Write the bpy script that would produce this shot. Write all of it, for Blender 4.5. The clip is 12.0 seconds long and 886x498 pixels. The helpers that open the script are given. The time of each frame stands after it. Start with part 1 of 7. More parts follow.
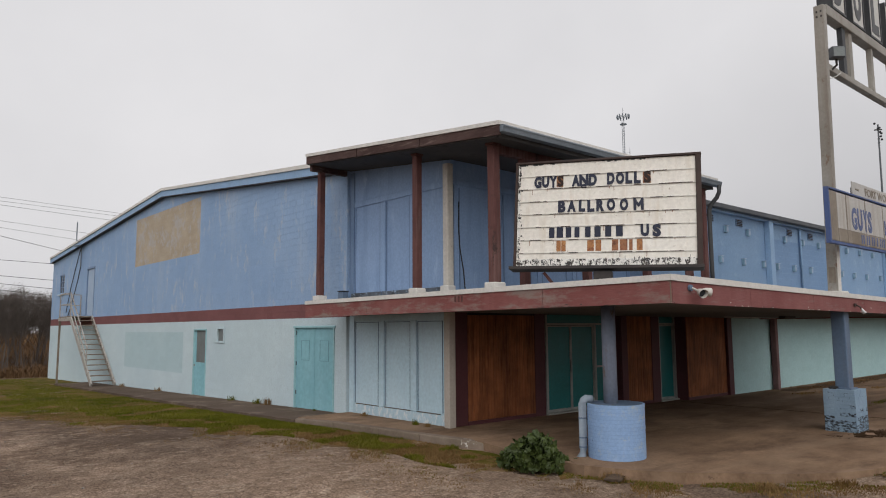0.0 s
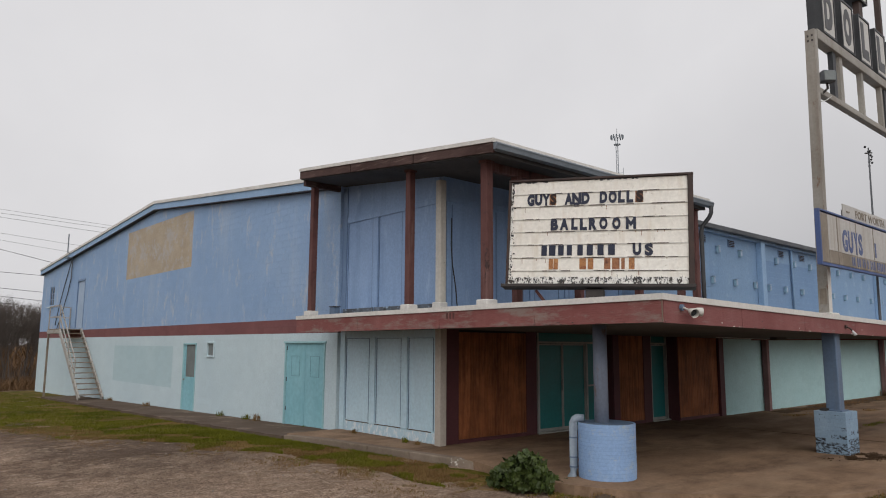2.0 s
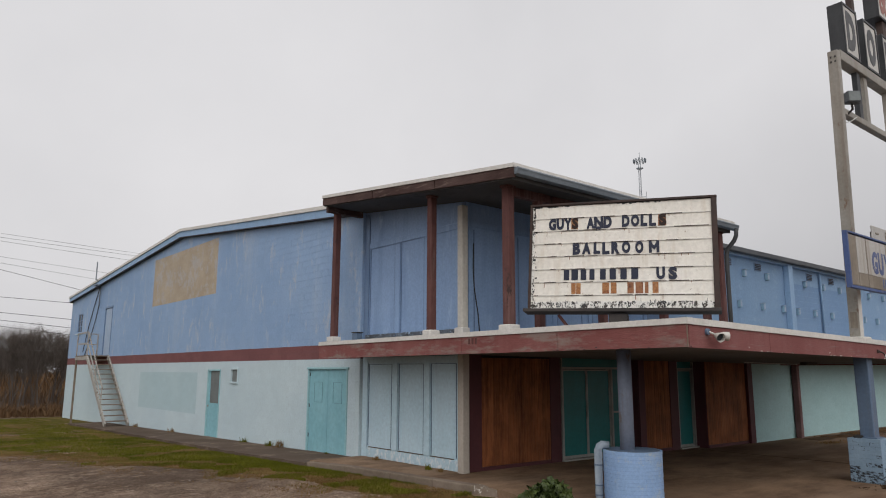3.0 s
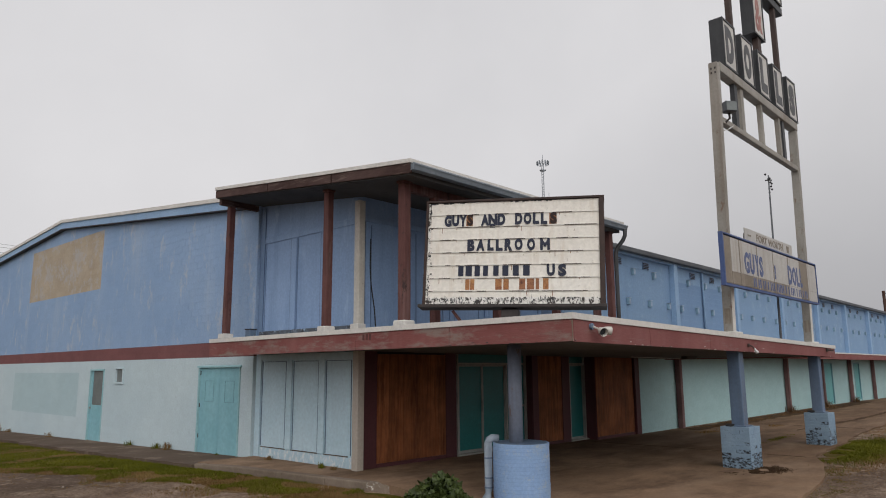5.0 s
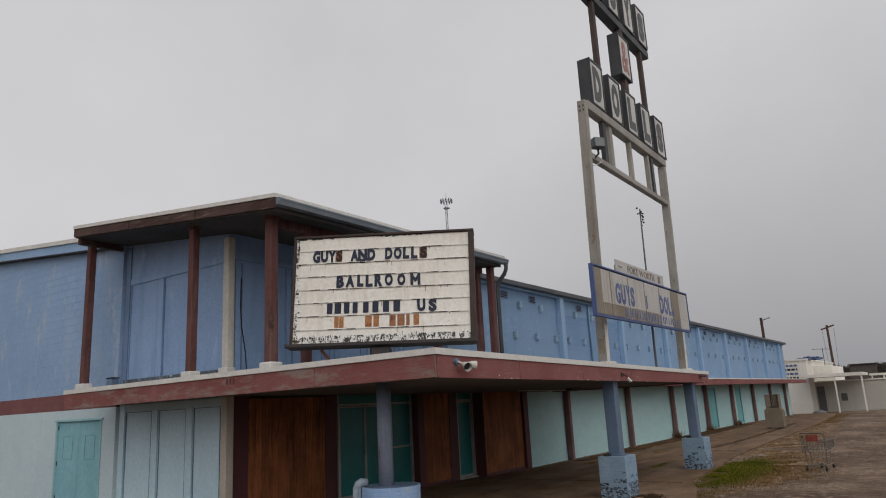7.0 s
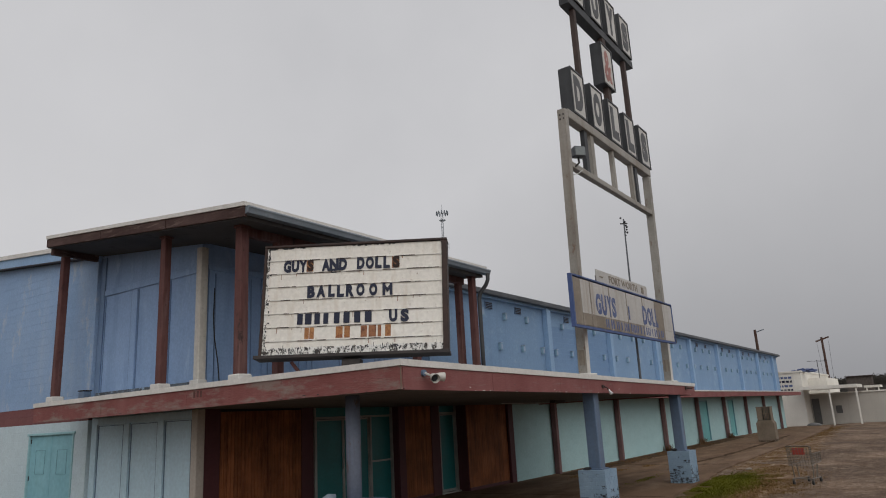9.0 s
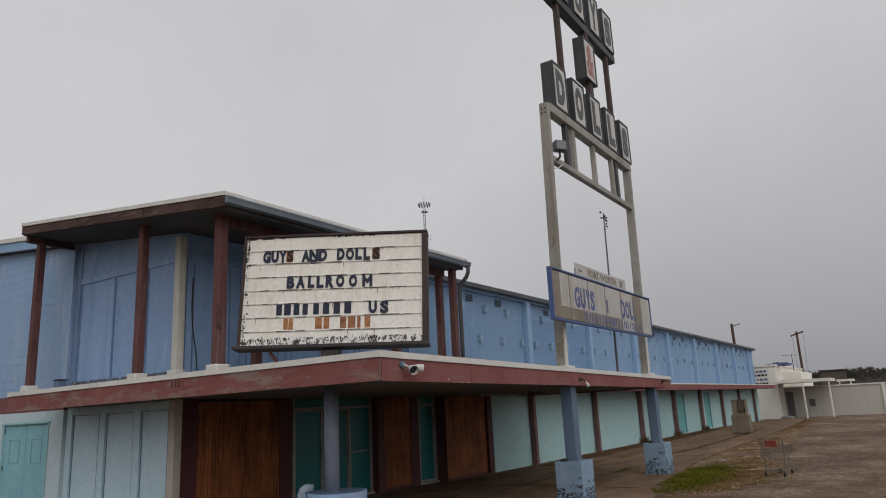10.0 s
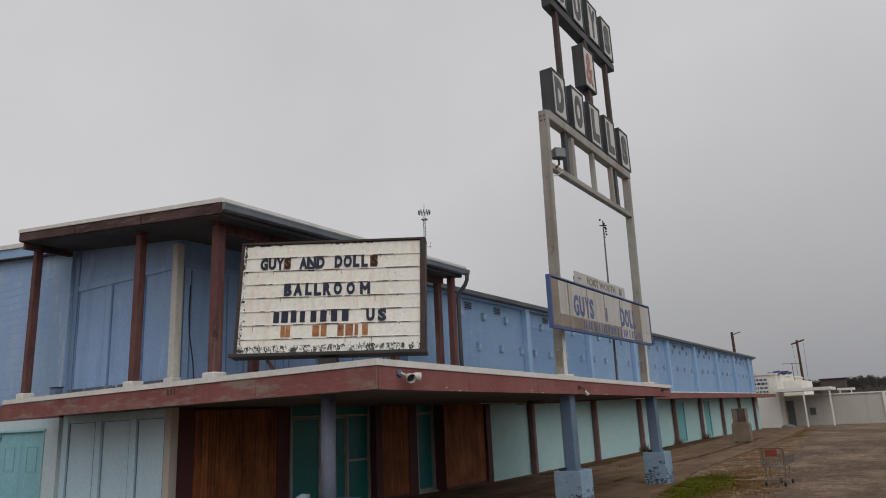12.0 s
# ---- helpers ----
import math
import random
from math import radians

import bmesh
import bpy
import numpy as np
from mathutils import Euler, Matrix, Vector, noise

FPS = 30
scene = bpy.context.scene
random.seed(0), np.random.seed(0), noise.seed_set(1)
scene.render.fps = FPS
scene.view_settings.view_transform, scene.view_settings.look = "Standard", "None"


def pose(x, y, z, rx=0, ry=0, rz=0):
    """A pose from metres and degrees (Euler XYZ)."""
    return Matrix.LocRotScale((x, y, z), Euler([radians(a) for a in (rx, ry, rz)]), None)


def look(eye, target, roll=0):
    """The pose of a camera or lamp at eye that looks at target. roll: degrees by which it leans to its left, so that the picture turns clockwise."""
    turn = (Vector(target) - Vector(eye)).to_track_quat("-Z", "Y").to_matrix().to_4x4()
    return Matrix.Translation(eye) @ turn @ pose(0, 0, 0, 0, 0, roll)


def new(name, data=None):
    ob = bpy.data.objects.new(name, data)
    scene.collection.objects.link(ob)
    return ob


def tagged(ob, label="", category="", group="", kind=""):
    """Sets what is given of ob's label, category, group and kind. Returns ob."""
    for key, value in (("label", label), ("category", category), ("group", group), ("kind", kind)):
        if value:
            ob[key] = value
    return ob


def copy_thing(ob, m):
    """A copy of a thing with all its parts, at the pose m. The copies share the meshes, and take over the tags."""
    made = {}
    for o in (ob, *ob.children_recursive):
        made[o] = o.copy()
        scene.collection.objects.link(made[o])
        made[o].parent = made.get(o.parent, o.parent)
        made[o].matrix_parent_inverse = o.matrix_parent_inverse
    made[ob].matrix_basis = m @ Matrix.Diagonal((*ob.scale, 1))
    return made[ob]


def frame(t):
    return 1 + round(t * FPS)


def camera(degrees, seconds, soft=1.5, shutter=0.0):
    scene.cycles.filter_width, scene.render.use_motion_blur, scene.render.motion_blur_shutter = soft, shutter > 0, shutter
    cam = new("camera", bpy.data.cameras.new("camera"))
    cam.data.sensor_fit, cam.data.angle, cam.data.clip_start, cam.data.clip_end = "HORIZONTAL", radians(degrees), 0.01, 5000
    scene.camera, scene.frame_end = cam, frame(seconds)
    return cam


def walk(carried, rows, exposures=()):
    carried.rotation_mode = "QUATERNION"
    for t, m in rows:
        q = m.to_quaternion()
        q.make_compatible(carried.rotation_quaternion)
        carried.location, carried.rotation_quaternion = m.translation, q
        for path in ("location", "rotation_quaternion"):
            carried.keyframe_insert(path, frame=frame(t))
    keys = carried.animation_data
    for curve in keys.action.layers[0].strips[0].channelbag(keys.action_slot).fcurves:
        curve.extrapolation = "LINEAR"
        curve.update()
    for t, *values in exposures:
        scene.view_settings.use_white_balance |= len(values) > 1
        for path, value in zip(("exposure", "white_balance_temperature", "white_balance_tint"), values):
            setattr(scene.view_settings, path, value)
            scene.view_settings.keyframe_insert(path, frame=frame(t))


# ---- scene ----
cam = camera(65.0, 12.0, 1.05)
PATH = [
    (0, (0.589, -0.161, 1.951), (1.889, 1.342, 2.177), -0.4),
    (0.5, (0.594, -0.159, 1.942), (1.891, 1.345, 2.181), 0.2),
    (1, (0.613, -0.161, 1.944), (1.907, 1.342, 2.201), 0.3),
    (1.5, (0.59, -0.166, 1.926), (1.902, 1.32, 2.192), 0.5),
    (2, (0.616, -0.16, 1.941), (1.926, 1.326, 2.216), 0.3),
    (2.5, (0.565, -0.222, 1.924), (1.86, 1.277, 2.196), 0.1),
    (3, (0.629, -0.172, 1.935), (1.882, 1.348, 2.282), 0.2),
    (3.2, (0.611, -0.178, 1.936), (1.875, 1.333, 2.284), -0.0),
    (4.8, (0.745, -0.275, 1.892), (2.115, 1.143, 2.224), -0.6),
    (5, (0.803, -0.267, 1.9), (2.251, 1.07, 2.241), -0.4),
    (5.5, (0.878, -0.306, 1.884), (2.406, 0.926, 2.267), -2.0),
    (6, (1.057, -0.281, 1.906), (2.662, 0.837, 2.322), -3.6),
    (6.5, (1.243, -0.457, 1.877), (2.811, 0.698, 2.331), -1.2),
    (7, (1.399, -0.586, 1.885), (3.0, 0.53, 2.326), -3.0),
    (7.2, (1.456, -0.587, 1.879), (3.066, 0.499, 2.359), -1.6),
    (8.8, (1.779, -0.768, 1.87), (3.375, 0.335, 2.358), -2.9),
    (9, (1.798, -0.78, 1.864), (3.398, 0.323, 2.339), -3.1),
    (9.5, (1.78, -0.791, 1.88), (3.384, 0.302, 2.363), -2.7),
    (10, (1.789, -0.819, 1.865), (3.422, 0.245, 2.314), -2.8),
    (10.5, (1.785, -0.833, 1.874), (3.398, 0.26, 2.325), -2.8),
    (11, (1.781, -0.848, 1.867), (3.404, 0.231, 2.315), -2.5),
    (11.5, (1.862, -0.807, 1.875), (3.458, 0.306, 2.335), -2.6),
    (12, (1.85, -0.812, 1.875), (3.479, 0.248, 2.345), -2.7),
]
walk(cam, [(t, look(eye, target, roll)) for t, eye, target, roll in PATH],
     exposures=[(0.0, 0.05, 6630, 11), (3.2, 0.0, 6630, 11), (5.0, -0.05, 6630, 11), (6.5, -0.22, 6620, 11), (9.0, -0.31, 6560, 10.5), (12.0, -0.29, 6560, 10.5)])
# ---------------------------------------------------------------- world, sun
world = bpy.data.worlds.new("overcast_sky")
scene.world = world
world.use_nodes = True
wn, wl = world.node_tree.nodes, world.node_tree.links
bg = wn["Background"]
sky = wn.new("ShaderNodeTexSky")
sky.sky_type = "NISHITA"
sky.sun_disc = False
sky.sun_elevation, sky.sun_rotation = radians(48), radians(215)
sky.air_density, sky.dust_density, sky.ozone_density = 2.0, 6.0, 1.0
grey = wn.new("ShaderNodeHueSaturation")
grey.inputs["Saturation"].default_value = 0.05
grey.inputs["Value"].default_value = 0.03
wl.new(sky.outputs[0], grey.inputs["Color"])
cloud = wn.new("ShaderNodeTexNoise")
cloud.inputs["Scale"].default_value, cloud.inputs["Detail"].default_value = 2.2, 5.0
cloud.inputs["Roughness"].default_value = 0.55
cramp = wn.new("ShaderNodeValToRGB")
cramp.color_ramp.elements[0].position, cramp.color_ramp.elements[1].position = 0.3, 0.72
cramp.color_ramp.elements[0].color = (0.56, 0.566, 0.592, 1)
cramp.color_ramp.elements[1].color = (0.645, 0.65, 0.675, 1)
wl.new(cloud.outputs["Fac"], cramp.inputs[0])
wadd = wn.new("ShaderNodeMixRGB")
wadd.blend_type = "ADD"
wadd.inputs[0].default_value = 1.0
wl.new(cramp.outputs[0], wadd.inputs[1])
wl.new(grey.outputs[0], wadd.inputs[2])
where = wn.new("ShaderNodeTexCoord")
axes = wn.new("ShaderNodeSeparateXYZ")
wl.new(where.outputs["Generated"], axes.inputs[0])
low = wn.new("ShaderNodeMath")
low.operation = "MULTIPLY_ADD"
low.inputs[1].default_value = -0.55
wl.new(axes.outputs["Z"], low.inputs[0])
wl.new(axes.outputs["X"], low.inputs[2])
bank = wn.new("ShaderNodeValToRGB")
bank.color_ramp.elements[0].position, bank.color_ramp.elements[1].position = 0.62, 1.0
bank.color_ramp.elements[0].color, bank.color_ramp.elements[1].color = (1, 1, 1, 1), (0.60, 0.605, 0.615, 1)
wl.new(low.outputs[0], bank.inputs[0])
wmul = wn.new("ShaderNodeMixRGB")
wmul.blend_type = "MULTIPLY"
wmul.inputs[0].default_value = 1.0
wl.new(wadd.outputs[0], wmul.inputs[1])
wl.new(bank.outputs[0], wmul.inputs[2])
wl.new(wmul.outputs[0], bg.inputs["Color"])
bg.inputs["Strength"].default_value = 1.0

sun = new("sun", bpy.data.lights.new("sun", "SUN"))
sun.data.energy, sun.data.angle, sun.data.color = 1.0, radians(60), (1.0, 0.98, 0.95)
sun.matrix_world = look((-14, -20, 30), (10, 8, 0))


# ---------------------------------------------------------------- materials
def surface(name, a, b, rough=0.8, big=0.6, fine=30.0, bump=0.25, metal=0.0, streak=0.0, streak_col=(0.1, 0.09, 0.08), rnd=0.0,
            chip=None, chip_amount=0.3, chip_scale=6.0, spec=0.3, grain=None, island=False,
            streak_stretch=(2.2, 2.2, 0.16), chip_stretch=None, chip_soft=0.02, fine_mix=0.35):
    """A worn surface: two tones in large patches, fine grain, streaks that run down, and chips of another colour."""
    m = bpy.data.materials.new(name)
    m.use_nodes = True
    n, l = m.node_tree.nodes, m.node_tree.links
    p = n["Principled BSDF"]
    p.inputs["Roughness"].default_value, p.inputs["Metallic"].default_value = rough, metal
    p.inputs["Specular IOR Level"].default_value = spec
    geo = n.new("ShaderNodeNewGeometry")

    def tex(scale, detail=4.0, stretch=None, rough_=0.6):
        t = n.new("ShaderNodeTexNoise")
        t.inputs["Scale"].default_value, t.inputs["Detail"].default_value, t.inputs["Roughness"].default_value = scale, detail, rough_
        src = geo.outputs["Position"]
        if stretch:
            mp = n.new("ShaderNodeMapping")
            mp.inputs["Scale"].default_value = stretch
            l.new(src, mp.inputs["Vector"])
            src = mp.outputs[0]
        l.new(src, t.inputs["Vector"])
        return t.outputs["Fac"]

    def ramp(src, lo, hi, c0=(0, 0, 0, 1), c1=(1, 1, 1, 1)):
        r = n.new("ShaderNodeValToRGB")
        r.color_ramp.elements[0].position, r.color_ramp.elements[1].position = lo, hi
        r.color_ramp.elements[0].color, r.color_ramp.elements[1].color = c0, c1
        l.new(src, r.inputs[0])
        return r.outputs[0]

    def mix(fac, c0, c1, kind="MIX"):
        x = n.new("ShaderNodeMixRGB")
        x.blend_type = kind
        for sock, v in ((x.inputs[0], fac), (x.inputs[1], c0), (x.inputs[2], c1)):
            if isinstance(v, bpy.types.NodeSocket):
                l.new(v, sock)
            elif isinstance(v, (int, float)):
                sock.default_value = v
            else:
                sock.default_value = (*v, 1)
        return x.outputs[0]

    col = mix(ramp(tex(big, 5.0), 0.32, 0.68), a, b)
    fine_fac = tex(fine, 3.0) if grain is None else tex(fine, 4.0, grain)
    col = mix(fine_mix, col, ramp(fine_fac, 0.25, 0.75, (0.45, 0.45, 0.45, 1), (1.0, 1.0, 1.0, 1)), "MULTIPLY")
    if streak:
        s = ramp(tex(1.0, 4.0, streak_stretch), 0.52, 0.75, (0, 0, 0, 1), (streak, streak, streak, 1))
        col = mix(s, col, streak_col)
    if chip:
        c = ramp(tex(chip_scale, 6.0, chip_stretch, 0.75), 1.0 - chip_amount - chip_soft, 1.0 - chip_amount + chip_soft)
        col = mix(c, col, chip)
    if rnd:
        oi = geo.outputs["Random Per Island"] if island else n.new("ShaderNodeObjectInfo").outputs["Random"]
        col = mix(rnd, col, ramp(oi, 0.0, 1.0, (0.35, 0.35, 0.35, 1), (1.25, 1.25, 1.25, 1)), "MULTIPLY")
    l.new(col, p.inputs["Base Color"])
    if bump:
        bn = n.new("ShaderNodeBump")
        bn.inputs["Strength"].default_value, bn.inputs["Distance"].default_value = bump, 0.01
        l.new(fine_fac, bn.inputs["Height"])
        l.new(bn.outputs[0], p.inputs["Normal"])
    return m


M = {}
M["blue"] = surface("blue_block_paint", (0.252, 0.385, 0.595), (0.305, 0.437, 0.635), 0.75, 0.35, 25, 0.3, streak=0.35, streak_col=(0.43, 0.49, 0.56), streak_stretch=(1.6, 1.6, 0.22), rnd=0.05, chip=(0.43, 0.475, 0.535), chip_amount=0.38, chip_scale=2.2, chip_stretch=(1, 1, 0.45), chip_soft=0.07)
M["blue_flat"] = surface("blue_panel_paint", (0.235, 0.358, 0.575), (0.29, 0.42, 0.64), 0.65, 0.5, 20, 0.2, streak=0.55, streak_col=(0.14, 0.23, 0.39), streak_stretch=(3.0, 3.0, 0.2), chip=(0.33, 0.46, 0.64), chip_amount=0.36, chip_scale=2.0, chip_stretch=(1, 1, 0.3), chip_soft=0.06)
M["blue_dark"] = surface("blue_metal_paint", (0.13, 0.21, 0.35), (0.17, 0.26, 0.41), 0.5, 1.2, 30, 0.15)
M["blue_light"] = surface("light_blue_trim_paint", (0.25, 0.40, 0.60), (0.29, 0.44, 0.64), 0.6, 1.0, 25, 0.2, streak=0.2)
M["pale"] = surface("pale_block_paint", (0.50, 0.618, 0.67), (0.56, 0.67, 0.71), 0.75, 0.4, 25, 0.3, streak=0.35, streak_col=(0.43, 0.53, 0.57), rnd=0.04)
M["pale_patch"] = surface("pale_green_repaint", (0.42, 0.56, 0.61), (0.455, 0.59, 0.63), 0.75, 0.5, 25, 0.3, rnd=0.05)
M["pale_panel"] = surface("pale_blue_panel_paint", (0.455, 0.625, 0.715), (0.54, 0.70, 0.785), 0.65, 0.8, 14, 0.2, streak=0.4, streak_col=(0.40, 0.51, 0.60), streak_stretch=(5, 5, 0.4))
M["pale_peel"] = surface("peeling_pale_paint", (0.42, 0.58, 0.67), (0.48, 0.62, 0.70), 0.8, 2.0, 18, 0.6, chip=(0.62, 0.66, 0.68), chip_amount=0.46, chip_scale=9, chip_stretch=(1, 1, 0.6))
M["turq"] = surface("turquoise_block_paint", (0.375, 0.565, 0.575), (0.42, 0.605, 0.61), 0.75, 0.4, 25, 0.3, streak=0.1, streak_col=(0.32, 0.475, 0.485))
M["blue_j"] = surface("blue_block_paint_j", (0.252, 0.385, 0.595), (0.305, 0.437, 0.635), 0.75, 0.35, 25, 0.3, streak=0.35, streak_col=(0.43, 0.49, 0.56), streak_stretch=(1.6, 1.6, 0.22), rnd=0.05, chip=(0.43, 0.475, 0.535), chip_amount=0.38, chip_scale=2.2, chip_stretch=(1, 1, 0.45), chip_soft=0.07, island=True)
M["pale_j"] = surface("pale_block_paint_j", (0.50, 0.618, 0.67), (0.56, 0.67, 0.71), 0.75, 0.4, 25, 0.3, streak=0.35, streak_col=(0.43, 0.53, 0.57), rnd=0.04, island=True)
M["pale_patch_j"] = surface("pale_green_repaint_j", (0.42, 0.56, 0.61), (0.455, 0.59, 0.63), 0.75, 0.5, 25, 0.3, rnd=0.05, island=True)
M["maroon_j"] = surface("maroon_band_paint_j", (0.185, 0.08, 0.082), (0.22, 0.095, 0.095), 0.75, 0.7, 22, 0.3, streak=0.2, streak_col=(0.26, 0.13, 0.12), rnd=0.10, island=True, spec=0.12)
M["tan_j"] = surface("yellow_ochre_block_paint_j", (0.42, 0.345, 0.25), (0.49, 0.415, 0.32), 0.75, 0.9, 22, 0.3, chip=(0.42, 0.40, 0.385), chip_amount=0.45, chip_scale=1.6, chip_soft=0.06, rnd=0.08, island=True)
M["turq_j"] = surface("turquoise_block_paint_j", (0.375, 0.565, 0.575), (0.42, 0.605, 0.61), 0.75, 0.4, 25, 0.3, streak=0.1, streak_col=(0.32, 0.475, 0.485), rnd=0.06, island=True)
M["blue_s"] = surface("blue_south_wall_paint", (0.215, 0.345, 0.53), (0.25, 0.385, 0.565), 0.75, 0.3, 25, 0.25, streak=0.35, streak_col=(0.17, 0.255, 0.385), chip=(0.28, 0.40, 0.54), chip_amount=0.38, chip_scale=1.8, chip_soft=0.06)
M["teal"] = surface("teal_door_paint", (0.22, 0.46, 0.525), (0.265, 0.515, 0.58), 0.6, 1.0, 9, 0.2, streak=0.5, streak_col=(0.18, 0.37, 0.44))
M["teal_dark"] = surface("dark_teal_moulding_paint", (0.15, 0.31, 0.36), (0.18, 0.35, 0.40), 0.6, 1.0, 16, 0.2)
M["bracket"] = surface("blue_green_bracket_paint", (0.225, 0.365, 0.48), (0.27, 0.42, 0.53), 0.6, 1.0, 16, 0.2)
M["moss"] = surface("olive_moss", (0.060, 0.056, 0.007), (0.105, 0.088, 0.014), 0.95, 0.9, 24, 0.8, fine_mix=0.7, spec=0.04, chip=(0.14, 0.088, 0.042), chip_amount=0.47, chip_scale=1.6, chip_soft=0.08)
M["teal_green"] = surface("green_teal_door_paint", (0.135, 0.40, 0.41), (0.175, 0.45, 0.455), 0.6, 1.0, 12, 0.2, streak=0.4, streak_col=(0.16, 0.34, 0.35))
M["teal_wall"] = surface("teal_trim_paint", (0.29, 0.50, 0.545), (0.33, 0.545, 0.58), 0.6, 1.0, 16, 0.2)
M["maroon"] = surface("maroon_band_paint", (0.185, 0.08, 0.082), (0.22, 0.095, 0.095), 0.75, 0.7, 22, 0.3, streak=0.2, streak_col=(0.26, 0.13, 0.12), rnd=0.10, spec=0.12)
M["fascia"] = surface("worn_maroon_fascia", (0.22, 0.078, 0.073), (0.28, 0.115, 0.106), 0.8, 0.9, 14, 0.8, chip=(0.24, 0.18, 0.16), chip_amount=0.44, chip_scale=1.3, chip_stretch=(1.0, 1.0, 4.0), chip_soft=0.07, grain=(0.5, 0.5, 9.0), fine_mix=0.5, streak=0.3, streak_col=(0.34, 0.20, 0.18), spec=0.12)
M["post_red"] = surface("dark_red_post_paint", (0.10, 0.045, 0.042), (0.165, 0.080, 0.073), 0.75, 1.5, 7, 0.6, streak=0.55, streak_col=(0.24, 0.165, 0.15), streak_stretch=(7, 7, 0.5), chip=(0.055, 0.036, 0.034), chip_amount=0.38, chip_scale=4.5, chip_stretch=(1, 1, 0.5), chip_soft=0.04, grain=(4.0, 4.0, 0.6), fine_mix=0.5, spec=0.12)
M["fascia_s"] = surface("maroon_street_fascia", (0.215, 0.080, 0.078), (0.265, 0.112, 0.106), 0.8, 0.9, 14, 0.6, chip=(0.23, 0.165, 0.15), chip_amount=0.37, chip_scale=2.0, chip_stretch=(0.7, 0.7, 5.0), chip_soft=0.06, grain=(0.5, 0.5, 6.0), fine_mix=0.4, streak=0.25, streak_col=(0.32, 0.18, 0.17), spec=0.12)
M["post_maroon"] = surface("weathered_maroon_post_paint", (0.145, 0.080, 0.079), (0.205, 0.122, 0.118), 0.75, 1.2, 18, 0.3, streak=0.4, streak_col=(0.20, 0.14, 0.13), streak_stretch=(6, 6, 0.5), rnd=0.1, spec=0.12)
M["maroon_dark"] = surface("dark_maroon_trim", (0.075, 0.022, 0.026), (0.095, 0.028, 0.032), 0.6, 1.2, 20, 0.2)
M["white_metal"] = surface("white_flashing", (0.62, 0.60, 0.56), (0.72, 0.70, 0.66), 0.6, 1.5, 20, 0.2, streak=0.2, streak_col=(0.4, 0.37, 0.33))
M["grey_metal"] = surface("blue_grey_gutter", (0.16, 0.19, 0.22), (0.21, 0.24, 0.27), 0.5, 1.5, 20, 0.15, metal=0.2)
M["roof"] = surface("grey_roofing", (0.30, 0.31, 0.31), (0.38, 0.38, 0.38), 0.85, 0.5, 30, 0.4)
M["soffit"] = surface("weathered_soffit", (0.115, 0.112, 0.110), (0.165, 0.16, 0.155), 0.85, 0.7, 14, 0.3, chip=(0.08, 0.072, 0.066), chip_amount=0.38, chip_scale=2)
# darker tones than the canopy's soffit
M["porch_soffit"] = surface("dark_porch_soffit", (0.050, 0.047, 0.045), (0.085, 0.080, 0.076), 0.85, 0.8, 14, 0.3, chip=(0.035, 0.03, 0.028), chip_amount=0.40, chip_scale=1.6, chip_soft=0.05)
M["fascia_wood"] = surface("weathered_brown_fascia_wood", (0.062, 0.036, 0.032), (0.125, 0.080, 0.072), 0.85, 1.2, 9, 0.8, chip=(0.17, 0.125, 0.11), chip_amount=0.40, chip_scale=3.0, chip_stretch=(1, 0.5, 5.0), chip_soft=0.05, grain=(4.0, 0.5, 8.0), fine_mix=0.6, spec=0.12)
M["door_frame"] = surface("dull_white_door_frame", (0.27, 0.27, 0.255), (0.38, 0.375, 0.35), 0.5, 2, 22, 0.1, streak=0.3)
M["pipe_blue"] = surface("pale_grey_blue_pipe", (0.25, 0.31, 0.38), (0.32, 0.385, 0.45), 0.55, 2.0, 22, 0.2, streak=0.3, streak_col=(0.18, 0.20, 0.23))
M["eave_dark"] = surface("dark_eave_metal", (0.075, 0.082, 0.092), (0.12, 0.128, 0.14), 0.5, 1.2, 20, 0.2, metal=0.2)
M["blue_s2"] = surface("deeper_blue_repaint", (0.175, 0.295, 0.485), (0.205, 0.33, 0.52), 0.75, 0.4, 25, 0.25, streak=0.2, streak_col=(0.15, 0.235, 0.37))
M["concrete_col"] = surface("grey_painted_concrete", (0.42, 0.375, 0.325), (0.52, 0.47, 0.41), 0.85, 1.2, 22, 0.4, streak=0.4, streak_col=(0.26, 0.215, 0.175))
M["wood"] = surface("stained_redwood_board", (0.205, 0.070, 0.028), (0.41, 0.148, 0.060), 0.6, 1.4, 9.0, 0.5, streak=0.7, streak_col=(0.11, 0.031, 0.012), rnd=0.26, grain=(3.0, 3.0, 0.22), streak_stretch=(16.0, 16.0, 0.7), chip=(0.085, 0.028, 0.014), chip_amount=0.42, chip_scale=1.0, chip_stretch=(3.0, 3.0, 0.45), chip_soft=0.09, fine_mix=0.6, spec=0.12)
M["slab"] = surface("stained_concrete_slab", (0.225, 0.145, 0.092), (0.345, 0.23, 0.155), 0.8, 0.35, 20, 0.6, chip=(0.135, 0.088, 0.058), chip_amount=0.45, chip_scale=0.55, chip_soft=0.12, streak=0.6, streak_col=(0.33, 0.23, 0.155), streak_stretch=(0.5, 1.6, 1.0), fine_mix=0.5, spec=0.04)
M["walk"] = surface("dark_concrete_walk", (0.095, 0.070, 0.053), (0.14, 0.105, 0.082), 0.9, 0.6, 18, 0.4, chip=(0.20, 0.155, 0.12), chip_amount=0.38, chip_scale=1.2, chip_soft=0.06, spec=0.04)
